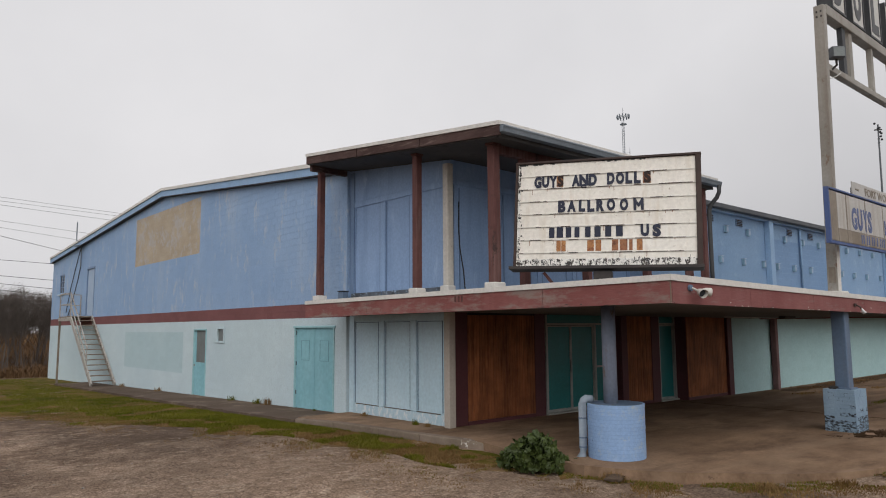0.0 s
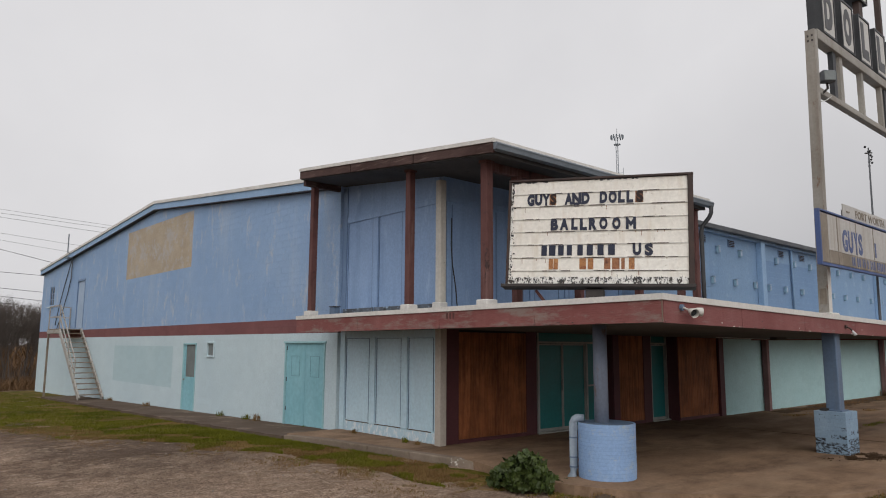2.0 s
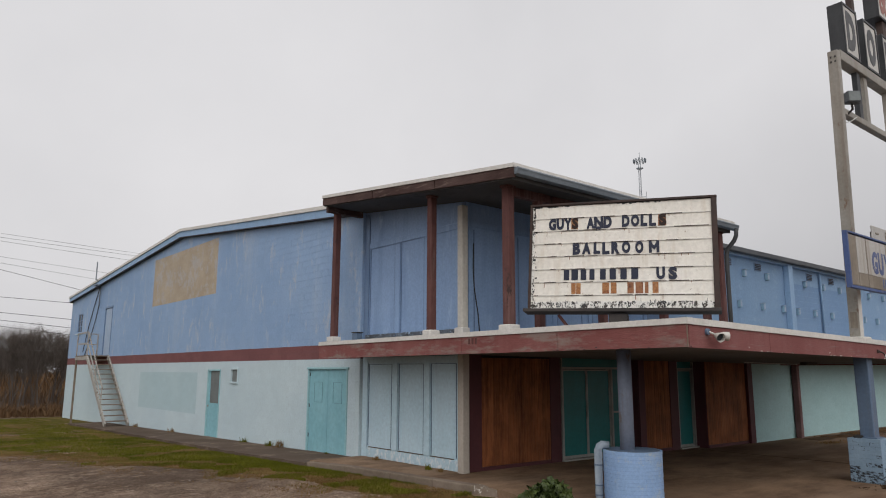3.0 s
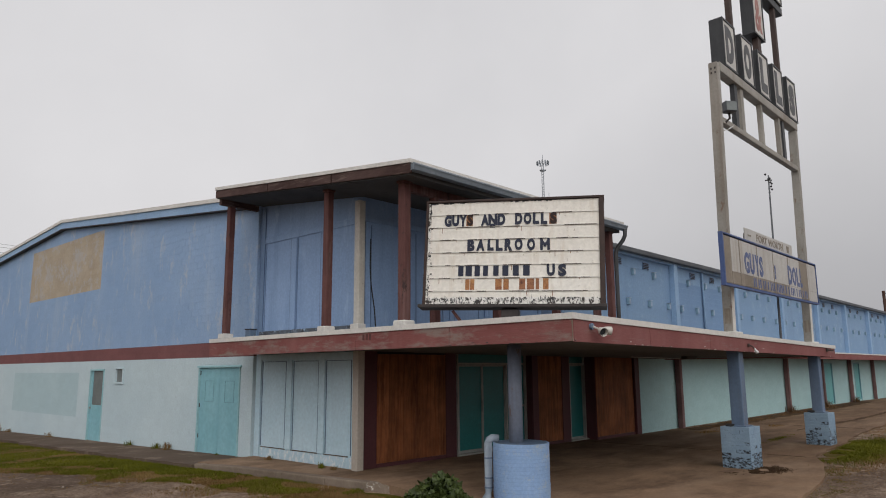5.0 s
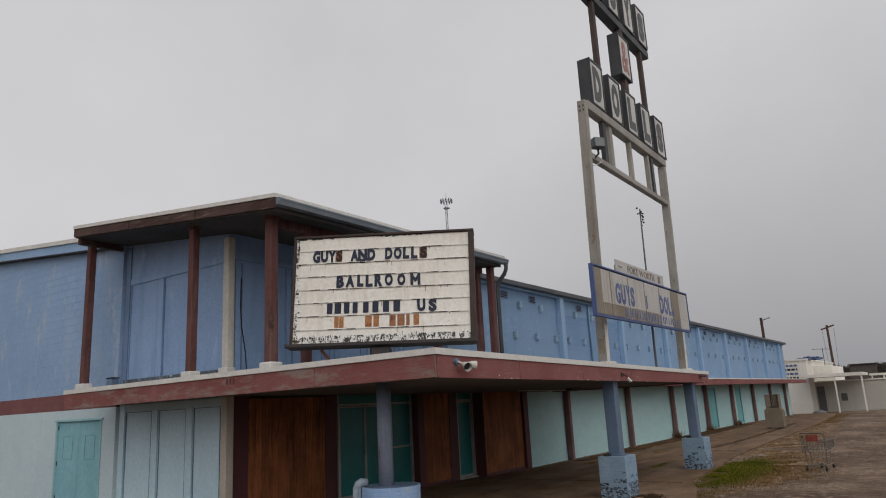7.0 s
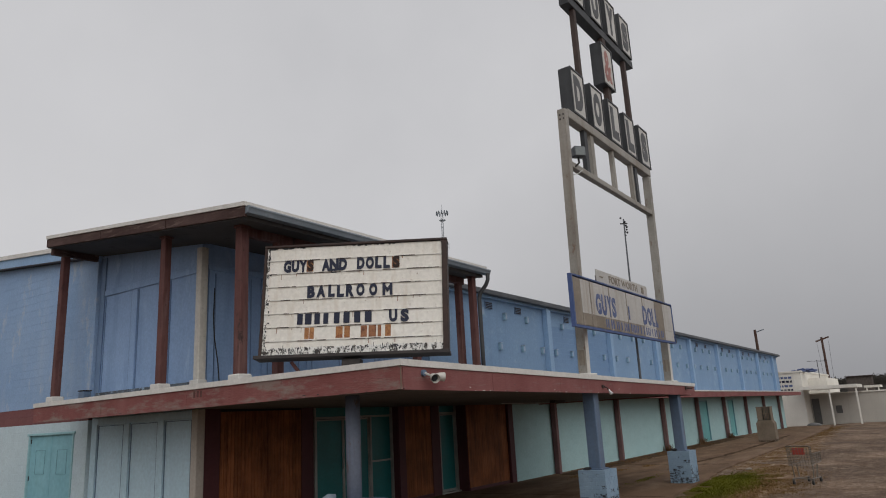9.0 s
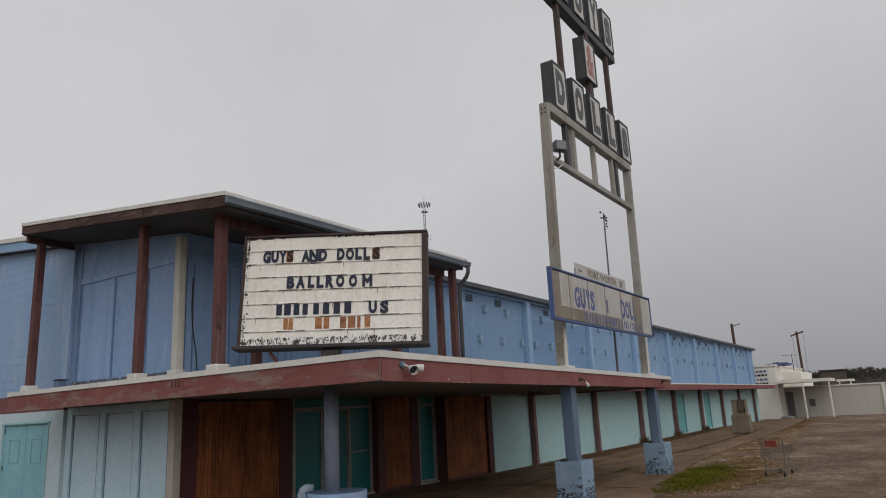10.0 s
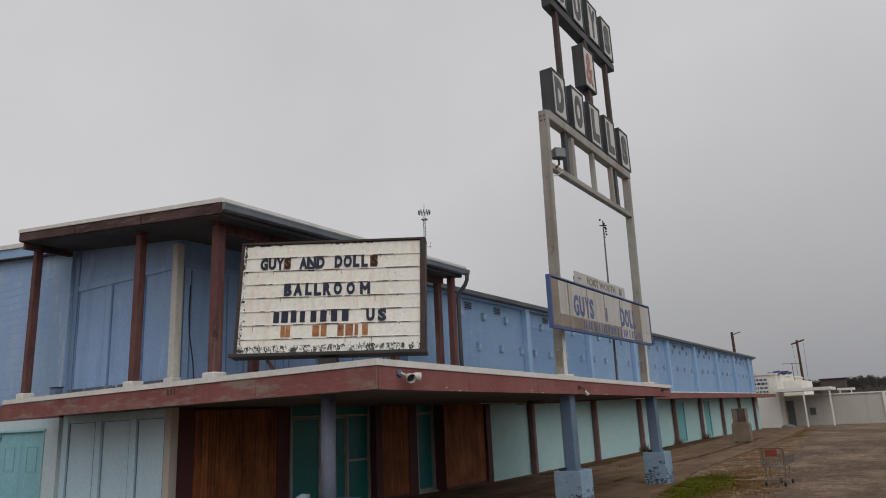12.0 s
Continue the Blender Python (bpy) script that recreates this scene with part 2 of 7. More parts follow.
M["curb"] = surface("worn_concrete_curb", (0.165, 0.128, 0.10), (0.25, 0.20, 0.16), 0.9, 1.2, 22, 0.5, spec=0.04)
M["curb_chipped"] = surface("curb_with_flaking_paint", (0.205, 0.16, 0.125), (0.28, 0.225, 0.18), 0.9, 1.2, 22, 0.5, chip=(0.62, 0.59, 0.53), chip_amount=0.44, chip_scale=6.0, chip_soft=0.02, spec=0.04)
M["brick_pale"] = surface("pale_blue_brick_paint", (0.215, 0.315, 0.42), (0.265, 0.37, 0.475), 0.7, 3.0, 30, 0.5, chip=(0.04, 0.045, 0.05), chip_amount=0.31, chip_scale=22, rnd=0.05)
M["brick_chipped"] = surface("chipped_blue_brick_paint", (0.215, 0.315, 0.42), (0.265, 0.37, 0.475), 0.7, 3.0, 30, 0.5, chip=(0.025, 0.027, 0.03), chip_amount=0.50, chip_scale=20, chip_stretch=(0.7, 0.7, 1.6), chip_soft=0.03, rnd=0.1)
M["mortar_dark"] = surface("painted_mortar", (0.205, 0.30, 0.375), (0.25, 0.345, 0.42), 0.9, 3.0, 30, 0.5, chip=(0.03, 0.033, 0.038), chip_amount=0.42, chip_scale=8)
M["planter"] = surface("sky_blue_brick_paint", (0.245, 0.385, 0.63), (0.29, 0.44, 0.675), 0.65, 1.2, 30, 0.4, streak=0.6, streak_col=(0.40, 0.48, 0.56), streak_stretch=(6, 6, 3), rnd=0.06, chip=(0.42, 0.46, 0.46), chip_amount=0.36, chip_scale=5, chip_soft=0.08)
M["planter_core"] = surface("sky_blue_mortar_paint", (0.215, 0.34, 0.565), (0.245, 0.38, 0.60), 0.8, 1.2, 30, 0.4)
M["steel_blue"] = surface("weathered_blue_steel", (0.098, 0.152, 0.235), (0.138, 0.198, 0.285), 0.55, 1.2, 22, 0.3, streak=0.35, streak_col=(0.11, 0.095, 0.10), chip=(0.125, 0.100, 0.092), chip_amount=0.37, chip_scale=6.0, chip_stretch=(1, 1, 0.4), chip_soft=0.04)
M["steel_grey"] = surface("chalky_blue_grey_pipe_paint", (0.165, 0.20, 0.275), (0.225, 0.26, 0.335), 0.6, 1.2, 22, 0.3, streak=0.5, streak_col=(0.12, 0.10, 0.10), streak_stretch=(9, 9, 0.6), chip=(0.15, 0.11, 0.095), chip_amount=0.40, chip_scale=6.0, chip_stretch=(1, 1, 0.4), chip_soft=0.04)
M["steel_pale"] = surface("weathered_pale_steel", (0.25, 0.235, 0.205), (0.37, 0.35, 0.315), 0.55, 1.0, 22, 0.3, streak=0.65, streak_col=(0.17, 0.125, 0.09), chip=(0.16, 0.095, 0.06), chip_amount=0.36, chip_scale=5, chip_stretch=(1, 1, 0.5), chip_soft=0.05)
M["steel_rust"] = surface("rusty_brown_steel", (0.05, 0.036, 0.032), (0.08, 0.055, 0.048), 0.7, 2.0, 22, 0.4)
M["black_metal"] = surface("black_frame_metal", (0.028, 0.025, 0.025), (0.055, 0.045, 0.042), 0.6, 2.0, 22, 0.3)
M["brown_metal"] = surface("dark_brown_frame_metal", (0.028, 0.019, 0.017), (0.06, 0.034, 0.027), 0.6, 3.0, 22, 0.3)
M["mq_white"] = surface("peeling_white_sign_face", (0.74, 0.705, 0.635), (0.81, 0.78, 0.715), 0.5, 1.5, 16, 0.15, streak=0.45, streak_col=(0.52, 0.43, 0.33), streak_stretch=(9, 9, 0.9), chip=(0.36, 0.30, 0.24), chip_amount=0.33, chip_scale=11, chip_soft=0.05)
M["post_white"] = surface("dirty_off_white_post_paint", (0.54, 0.51, 0.455), (0.64, 0.61, 0.55), 0.7, 1.5, 16, 0.3, streak=0.55, streak_col=(0.38, 0.34, 0.29), streak_stretch=(9, 9, 0.7), chip=(0.16, 0.13, 0.11), chip_amount=0.33, chip_scale=9, chip_soft=0.03)
M["mq_peel"] = surface("flaking_white_sign_face", (0.70, 0.69, 0.65), (0.78, 0.77, 0.73), 0.6, 2.0, 16, 0.4, chip=(0.05, 0.042, 0.036), chip_amount=0.46, chip_scale=12, chip_stretch=(1.0, 1.0, 0.7), chip_soft=0.02)
M["letter"] = surface("navy_letter", (0.009, 0.013, 0.034), (0.014, 0.019, 0.045), 0.4, 4, 30, 0.1)
M["letter_rust"] = surface("rusted_letter", (0.018, 0.008, 0.006), (0.028, 0.012, 0.008), 0.6, 5, 30, 0.2)
M["ghost_orange"] = surface("faded_orange_panel", (0.36, 0.155, 0.055), (0.48, 0.25, 0.10), 0.6, 8, 30, 0.1, chip=(0.20, 0.065, 0.028), chip_amount=0.47, chip_scale=16, chip_soft=0.08)
M["ghost_brown"] = surface("rust_brown_panel", (0.24, 0.095, 0.045), (0.34, 0.15, 0.07), 0.6, 8, 30, 0.1, chip=(0.10, 0.035, 0.02), chip_amount=0.44, chip_scale=12, chip_soft=0.08)
M["box_dark"] = surface("dark_grey_letter_box", (0.032, 0.034, 0.038), (0.055, 0.058, 0.062), 0.5, 1.5, 22, 0.2, streak=0.4, streak_col=(0.09, 0.09, 0.09))
M["box_face"] = surface("yellowed_white_box_face", (0.52, 0.51, 0.48), (0.62, 0.61, 0.57), 0.45, 1.5, 20, 0.1)
M["box_letter"] = surface("charcoal_letter", (0.06, 0.06, 0.064), (0.10, 0.10, 0.105), 0.5, 3, 22, 0.1)
M["red_letter"] = surface("faded_red_letter", (0.33, 0.13, 0.11), (0.40, 0.19, 0.16), 0.5, 3, 22, 0.1)
M["sign_face"] = surface("faded_tan_sign_face", (0.44, 0.425, 0.40), (0.54, 0.525, 0.50), 0.5, 1.2, 20, 0.1, streak=0.75, streak_col=(0.30, 0.245, 0.185), streak_stretch=(7, 7, 0.35))
M["sign_stain"] = surface("brown_stained_sign_face", (0.20, 0.165, 0.125), (0.27, 0.23, 0.185), 0.6, 2.0, 20, 0.2, streak=0.7, streak_col=(0.40, 0.37, 0.325), streak_stretch=(6, 6, 0.8))
M["sign_blue"] = surface("blue_sign_frame", (0.060, 0.098, 0.24), (0.085, 0.125, 0.275), 0.6, 2.0, 22, 0.2, chip=(0.15, 0.15, 0.19), chip_amount=0.38, chip_scale=3, chip_soft=0.05)
M["sign_text"] = surface("faded_blue_lettering", (0.070, 0.098, 0.23), (0.115, 0.15, 0.29), 0.6, 4.0, 22, 0.1, chip=(0.27, 0.27, 0.31), chip_amount=0.40, chip_scale=9, chip_soft=0.04)
M["wire"] = surface("dark_cable", (0.03, 0.03, 0.032), (0.045, 0.045, 0.045), 0.6, 2, 20, 0.0)
M["conduit"] = surface("pale_conduit", (0.52, 0.52, 0.50), (0.62, 0.62, 0.60), 0.5, 2, 20, 0.1)
M["grey_plastic"] = surface("weathered_beige_housing", (0.50, 0.48, 0.44), (0.58, 0.56, 0.52), 0.5, 3, 20, 0.1)
M["dark_inside"] = surface("near_black_interior", (0.02, 0.02, 0.02), (0.03, 0.03, 0.03), 0.8, 2, 20, 0.0)
M["stair"] = surface("weathered_white_stair_paint", (0.34, 0.32, 0.29), (0.43, 0.41, 0.38), 0.7, 2, 22, 0.3, chip=(0.16, 0.12, 0.09), chip_amount=0.42, chip_scale=5)
M["tread"] = surface("worn_brown_tread", (0.16, 0.125, 0.095), (0.26, 0.215, 0.17), 0.85, 2.5, 22, 0.4)
M["tan"] = surface("yellow_ochre_block_paint", (0.42, 0.345, 0.25), (0.49, 0.415, 0.32), 0.75, 0.9, 22, 0.3, chip=(0.42, 0.40, 0.385), chip_amount=0.45, chip_scale=1.6, chip_soft=0.06, rnd=0.08)
M["pole_wood"] = surface("dark_red_brown_pole_timber", (0.062, 0.036, 0.029), (0.10, 0.062, 0.050), 0.9, 1.5, 14, 0.3, streak=0.4, streak_col=(0.16, 0.10, 0.075), streak_stretch=(8, 8, 0.4), spec=0.1)
M["alu"] = surface("dull_aluminium", (0.30, 0.29, 0.27), (0.38, 0.37, 0.34), 0.45, 2, 22, 0.1, metal=0.5)
M["bark"] = surface("grey_bark", (0.085, 0.072, 0.064), (0.135, 0.115, 0.102), 0.9, 2, 22, 0.3, spec=0.04)
M["dry_brush"] = surface("dry_brown_brush", (0.095, 0.054, 0.029), (0.19, 0.115, 0.062), 0.95, 0.5, 8, 0.2, spec=0.04)
M["leaf"] = surface("dark_green_leaf", (0.032, 0.052, 0.011), (0.068, 0.094, 0.023), 0.5, 6, 30, 0.2, rnd=0.55)
M["leaf_j"] = surface("dark_green_leaf_mass", (0.032, 0.052, 0.011), (0.068, 0.094, 0.023), 0.5, 6, 30, 0.2, rnd=0.55, island=True)
M["leaf_pale"] = surface("yellowing_leaf", (0.16, 0.18, 0.06), (0.22, 0.23, 0.09), 0.5, 6, 30, 0.2)
M["far_white"] = surface("off_white_stucco", (0.68, 0.65, 0.59), (0.76, 0.73, 0.665), 0.8, 0.4, 12, 0.2, streak=0.4, streak_col=(0.46, 0.43, 0.38))
M["far_grey"] = surface("grey_block_wall", (0.44, 0.415, 0.37), (0.52, 0.49, 0.44), 0.85, 0.3, 12, 0.2, streak=0.4, streak_col=(0.34, 0.315, 0.275))
M["far_dark"] = surface("far_dark_opening", (0.11, 0.11, 0.11), (0.15, 0.15, 0.145), 0.7, 2, 12, 0.0)
M["tarp"] = surface("blue_tarp", (0.04, 0.06, 0.15), (0.10, 0.13, 0.25), 0.5, 2, 12, 0.3)
M["hill"] = surface("winter_woods", (0.050, 0.046, 0.041), (0.080, 0.072, 0.060), 0.95, 0.08, 0.6, 0.3, spec=0.04)
M["cabinet_tan"] = surface("weathered_plywood", (0.155, 0.122, 0.088), (0.21, 0.168, 0.126), 0.8, 2, 16, 0.3)
M["wire_metal"] = surface("dull_chrome_wire", (0.14, 0.12, 0.10), (0.21, 0.185, 0.16), 0.5, 4, 30, 0.0, metal=0.3)
M["red_plastic"] = surface("red_plastic_flap", (0.36, 0.05, 0.035), (0.42, 0.07, 0.05), 0.45, 4, 30, 0.0)
M["rubber"] = surface("black_rubber", (0.02, 0.02, 0.02), (0.03, 0.03, 0.03), 0.7, 4, 30, 0.0)
M["bulb"] = surface("white_lamp_glass", (0.72, 0.72, 0.72), (0.78, 0.78, 0.78), 0.25, 4, 30, 0.0)
M["stone"] = surface("pale_rubble", (0.24, 0.20, 0.165), (0.34, 0.29, 0.25), 0.9, 4, 30, 0.4, rnd=0.3)


def darker_beyond(m, lo, hi, dark, most):
    """A darker tone, ragged at its edge, that covers the far part of a slab along x."""
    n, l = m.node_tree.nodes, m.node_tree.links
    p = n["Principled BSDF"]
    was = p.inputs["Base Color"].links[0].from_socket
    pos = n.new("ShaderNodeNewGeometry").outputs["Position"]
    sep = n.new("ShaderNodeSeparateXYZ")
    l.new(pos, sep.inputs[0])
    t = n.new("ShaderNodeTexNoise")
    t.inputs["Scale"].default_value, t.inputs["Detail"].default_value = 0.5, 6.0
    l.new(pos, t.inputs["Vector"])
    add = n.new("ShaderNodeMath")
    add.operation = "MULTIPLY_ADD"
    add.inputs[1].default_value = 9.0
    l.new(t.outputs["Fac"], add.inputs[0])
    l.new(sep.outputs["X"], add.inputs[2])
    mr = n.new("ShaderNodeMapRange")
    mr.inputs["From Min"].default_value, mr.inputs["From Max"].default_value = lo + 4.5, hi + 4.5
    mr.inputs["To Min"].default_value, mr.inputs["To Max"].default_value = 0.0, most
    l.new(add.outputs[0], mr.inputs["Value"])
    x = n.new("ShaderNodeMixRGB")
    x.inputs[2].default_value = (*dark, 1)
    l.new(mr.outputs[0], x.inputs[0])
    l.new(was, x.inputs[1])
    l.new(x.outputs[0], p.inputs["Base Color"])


def stains(m, scale, lo, hi, colour, most, stretch=(1, 1, 1)):
    """Ragged stains of a colour of their own over a surface."""
    n, l = m.node_tree.nodes, m.node_tree.links
    p = n["Principled BSDF"]
    was = p.inputs["Base Color"].links[0].from_socket
    mp = n.new("ShaderNodeMapping")
    mp.inputs["Scale"].default_value = stretch
    l.new(n.new("ShaderNodeNewGeometry").outputs["Position"], mp.inputs["Vector"])
    t = n.new("ShaderNodeTexNoise")
    t.inputs["Scale"].default_value, t.inputs["Detail"].default_value, t.inputs["Roughness"].default_value = scale, 9.0, 0.7
    l.new(mp.outputs[0], t.inputs["Vector"])
    mr = n.new("ShaderNodeMapRange")
    mr.inputs["From Min"].default_value, mr.inputs["From Max"].default_value = lo, hi
    mr.inputs["To Min"].default_value, mr.inputs["To Max"].default_value = 0.0, most
    l.new(t.outputs["Fac"], mr.inputs["Value"])
    x = n.new("ShaderNodeMixRGB")
    x.inputs[2].default_value = (*colour, 1)
    l.new(mr.outputs[0], x.inputs[0])
    l.new(was, x.inputs[1])
    l.new(x.outputs[0], p.inputs["Base Color"])


darker_beyond(M["slab"], 13.6, 17.5, (0.100, 0.063, 0.040), 0.62)
stains(M["slab"], 0.9, 0.48, 0.66, (0.26, 0.185, 0.13), 0.55, (0.4, 1.3, 1.0))
stains(M["slab"], 0.8, 0.50, 0.66, (0.070, 0.046, 0.032), 0.6, (0.5, 1.3, 1.0))
stains(M["slab"], 7.0, 0.62, 0.67, (0.06, 0.04, 0.028), 0.5)
stains(M["pale"], 3.0, 0.60, 0.66, (0.36, 0.42, 0.44), 0.5, (1.0, 1.0, 0.6))


def glass(name, tint, rough=0.06):
    """A dusty, dark-tinted pane: glossy, seen from the light side."""
    m = surface(name, tint, tuple(c * 1.25 for c in tint), rough, 1.5, 20, 0.0, spec=0.28)
    return m


M["teal_glass"] = glass("teal_film_glass", (0.015, 0.146, 0.148), 0.30)
M["grey_glass"] = glass("dusty_grey_glass", (0.17, 0.19, 0.19), 0.15)
M["dark_glass"] = glass("dark_glass", (0.03, 0.035, 0.04), 0.1)


def ground_material(name):
    """Old asphalt broken up into pale crazed plates, brown dirt and leaf litter, with green grass soil near the walls."""
    m = bpy.data.materials.new(name)
    m.use_nodes = True
    n, l = m.node_tree.nodes, m.node_tree.links
    p = n["Principled BSDF"]
    p.inputs["Roughness"].default_value = 0.95
    p.inputs["Specular IOR Level"].default_value = 0.04
    pos = n.new("ShaderNodeNewGeometry").outputs["Position"]

    def noise_(scale, detail=6.0, rough=0.6):
        t = n.new("ShaderNodeTexNoise")
        t.inputs["Scale"].default_value, t.inputs["Detail"].default_value, t.inputs["Roughness"].default_value = scale, detail, rough
        l.new(pos, t.inputs["Vector"])
        return t.outputs["Fac"]

    def ramp(src, lo, hi, c0, c1):
        r = n.new("ShaderNodeValToRGB")
        r.color_ramp.elements[0].position, r.color_ramp.elements[1].position = lo, hi
        r.color_ramp.elements[0].color, r.color_ramp.elements[1].color = (*c0, 1), (*c1, 1)
        l.new(src, r.inputs[0])
        return r.outputs[0]

    def mix(fac, c0, c1, kind="MIX"):
        x = n.new("ShaderNodeMixRGB")
        x.blend_type = kind
        for sock, v in ((x.inputs[0], fac), (x.inputs[1], c0), (x.inputs[2], c1)):
            if isinstance(v, bpy.types.NodeSocket):
                l.new(v, sock)
            elif isinstance(v, (int, float)):
                sock.default_value = v
            else:
                sock.default_value = (*v, 1)
        return x.outputs[0]

    crack = n.new("ShaderNodeTexVoronoi")
    crack.feature = "DISTANCE_TO_EDGE"
    crack.inputs["Scale"].default_value = 13.0
    warp = n.new("ShaderNodeMixRGB")
    warp.blend_type = "ADD"
    warp.inputs[0].default_value = 0.22
    wt = n.new("ShaderNodeTexNoise")
    wt.inputs["Scale"].default_value = 3.0
    l.new(pos, wt.inputs["Vector"])
    l.new(pos, warp.inputs[1])
    l.new(wt.outputs["Color"], warp.inputs[2])
    l.new(warp.outputs[0], crack.inputs["Vector"])
    plates = ramp(crack.outputs["Distance"], 0.01, 0.075, (0, 0, 0), (1, 1, 1))
    plates = mix(ramp(noise_(1.3, 4), 0.44, 0.60, (0, 0, 0), (0.5, 0.5, 0.5)), plates, (1, 1, 1))
    big, mid, fine = noise_(0.22, 5), noise_(0.9, 7), noise_(30.0, 4)
    pale = mix(ramp(noise_(5.0, 5), 0.35, 0.65, (0, 0, 0), (1, 1, 1)), (0.32, 0.225, 0.16), (0.55, 0.405, 0.305))
    dirt = mix(ramp(noise_(2.6, 5), 0.35, 0.65, (0, 0, 0), (1, 1, 1)), (0.155, 0.098, 0.066), (0.275, 0.185, 0.13))
    broken = mix(plates, (0.205, 0.142, 0.10), pale)
    cover = ramp(mid, 0.42, 0.58, (0, 0, 0), (0.82, 0.82, 0.82))
    # where the old asphalt lies bare, broken into pale plates
    away = n.new("ShaderNodeVectorMath")
    away.operation = "DISTANCE"
    away.inputs[1].default_value = (5.9, 8.6, -0.14)
    l.new(pos, away.inputs[0])
    far_ = n.new("ShaderNodeMath")
    far_.operation = "MULTIPLY_ADD"
    far_.inputs[1].default_value, far_.inputs[2].default_value = 0.1, 0.0
    l.new(away.outputs["Value"], far_.inputs[0])
    bare = ramp(far_.outputs[0], 0.14, 0.52, (0.22, 0.22, 0.22), (1, 1, 1))
    cover = mix(1.0, cover, bare, "MULTIPLY")
    col = mix(cover, broken, dirt)
    # ragged pale flakes of the old wearing course, in streaks
    flake = ramp(noise_(3.4, 9, 0.72), 0.535, 0.60, (0, 0, 0), (1, 1, 1))
    zone = ramp(noise_(0.55, 4, 0.6), 0.42, 0.58, (0.25, 0.25, 0.25), (0.95, 0.95, 0.95))
    col = mix(mix(1.0, flake, zone, "MULTIPLY"), col, (0.56, 0.43, 0.33))
    dark = mix(1.0, ramp(big, 0.38, 0.56, (0.05, 0.05, 0.05), (0.72, 0.72, 0.72)), bare, "MULTIPLY")
    col = mix(dark, col, (0.128, 0.092, 0.070))
    # broad grey-brown drifts and darker trodden dirt
    sep = n.new("ShaderNodeSeparateXYZ")
    l.new(pos, sep.inputs[0])
    west = n.new("ShaderNodeMapRange")
    west.inputs["From Min"].default_value, west.inputs["From Max"].default_value = 9.0, 4.5
    west.inputs["To Min"].default_value, west.inputs["To Max"].default_value = 0.15, 1.0
    l.new(sep.outputs["X"], west.inputs["Value"])
    drift = mix(1.0, ramp(noise_(0.5, 6, 0.65), 0.42, 0.60, (0, 0, 0), (0.7, 0.7, 0.7)), bare, "MULTIPLY")
    drift = mix(1.0, drift, west.outputs[0], "MULTIPLY")
    col = mix(drift, col, (0.105, 0.074, 0.055))
    scab = mix(1.0, ramp(noise_(4.5, 8, 0.7), 0.535, 0.59, (0, 0, 0), (0.8, 0.8, 0.8)), ramp(noise_(0.8, 3), 0.42, 0.58, (0.1, 0.1, 0.1), (1, 1, 1)), "MULTIPLY")
    col = mix(scab, col, (0.40, 0.31, 0.235))
    col = mix(0.75, col, ramp(fine, 0.36, 0.64, (0.45, 0.45, 0.45), (1.1, 1.1, 1.1)), "MULTIPLY")
    col = mix(0.6, col, ramp(noise_(14.0, 6, 0.75), 0.36, 0.64, (0.55, 0.55, 0.55), (1.2, 1.2, 1.2)), "MULTIPLY")
    l.new(col, p.inputs["Base Color"])
    bn = n.new("ShaderNodeBump")
    bn.inputs["Strength"].default_value, bn.inputs["Distance"].default_value = 0.8, 0.03
    h = n.new("ShaderNodeMath")
    h.operation = "ADD"
    l.new(plates, h.inputs[0])
    l.new(fine, h.inputs[1])
    l.new(h.outputs[0], bn.inputs["Height"])
    l.new(bn.outputs[0], p.inputs["Normal"])
    return m


M["ground"] = ground_material("broken_asphalt_and_dirt")
M["soil"] = surface("mossy_soil", (0.056, 0.058, 0.006), (0.115, 0.104, 0.013), 0.95, 0.7, 30, 0.8, chip=(0.17, 0.108, 0.048), chip_amount=0.46, chip_scale=1.2, chip_soft=0.08, fine_mix=0.7, spec=0.04)
M["sill_mould"] = surface("mouldy_sill", (0.055, 0.06, 0.065), (0.16, 0.19, 0.23), 0.9, 3.0, 24, 0.6, chip=(0.30, 0.40, 0.52), chip_amount=0.40, chip_scale=7, chip_soft=0.04)
M["blue_pale"] = surface("pale_blue_door_paint", (0.34, 0.44, 0.58), (0.40, 0.50, 0.63), 0.7, 1.0, 16, 0.2, streak=0.4, streak_col=(0.28, 0.37, 0.50))
M["litter"] = surface("dark_leaf_litter", (0.055, 0.034, 0.021), (0.095, 0.062, 0.038), 0.95, 1.5, 24, 0.8, spec=0.04)
M["red_dirt"] = surface("reddish_brown_dirt", (0.145, 0.088, 0.052), (0.235, 0.155, 0.10), 0.95, 0.8, 20, 0.6, chip=(0.33, 0.25, 0.185), chip_amount=0.42, chip_scale=2.6, chip_stretch=(0.6, 1.6, 1), chip_soft=0.06, fine_mix=0.6, spec=0.04)
M["grass_green"] = surface("green_grass_blades", (0.072, 0.082, 0.007), (0.145, 0.142, 0.016), 0.7, 0.7, 9, 0.0, spec=0.04)
M["grass_dry"] = surface("dry_straw_blades", (0.15, 0.088, 0.034), (0.25, 0.158, 0.070), 0.8, 0.9, 9, 0.0, spec=0.04)


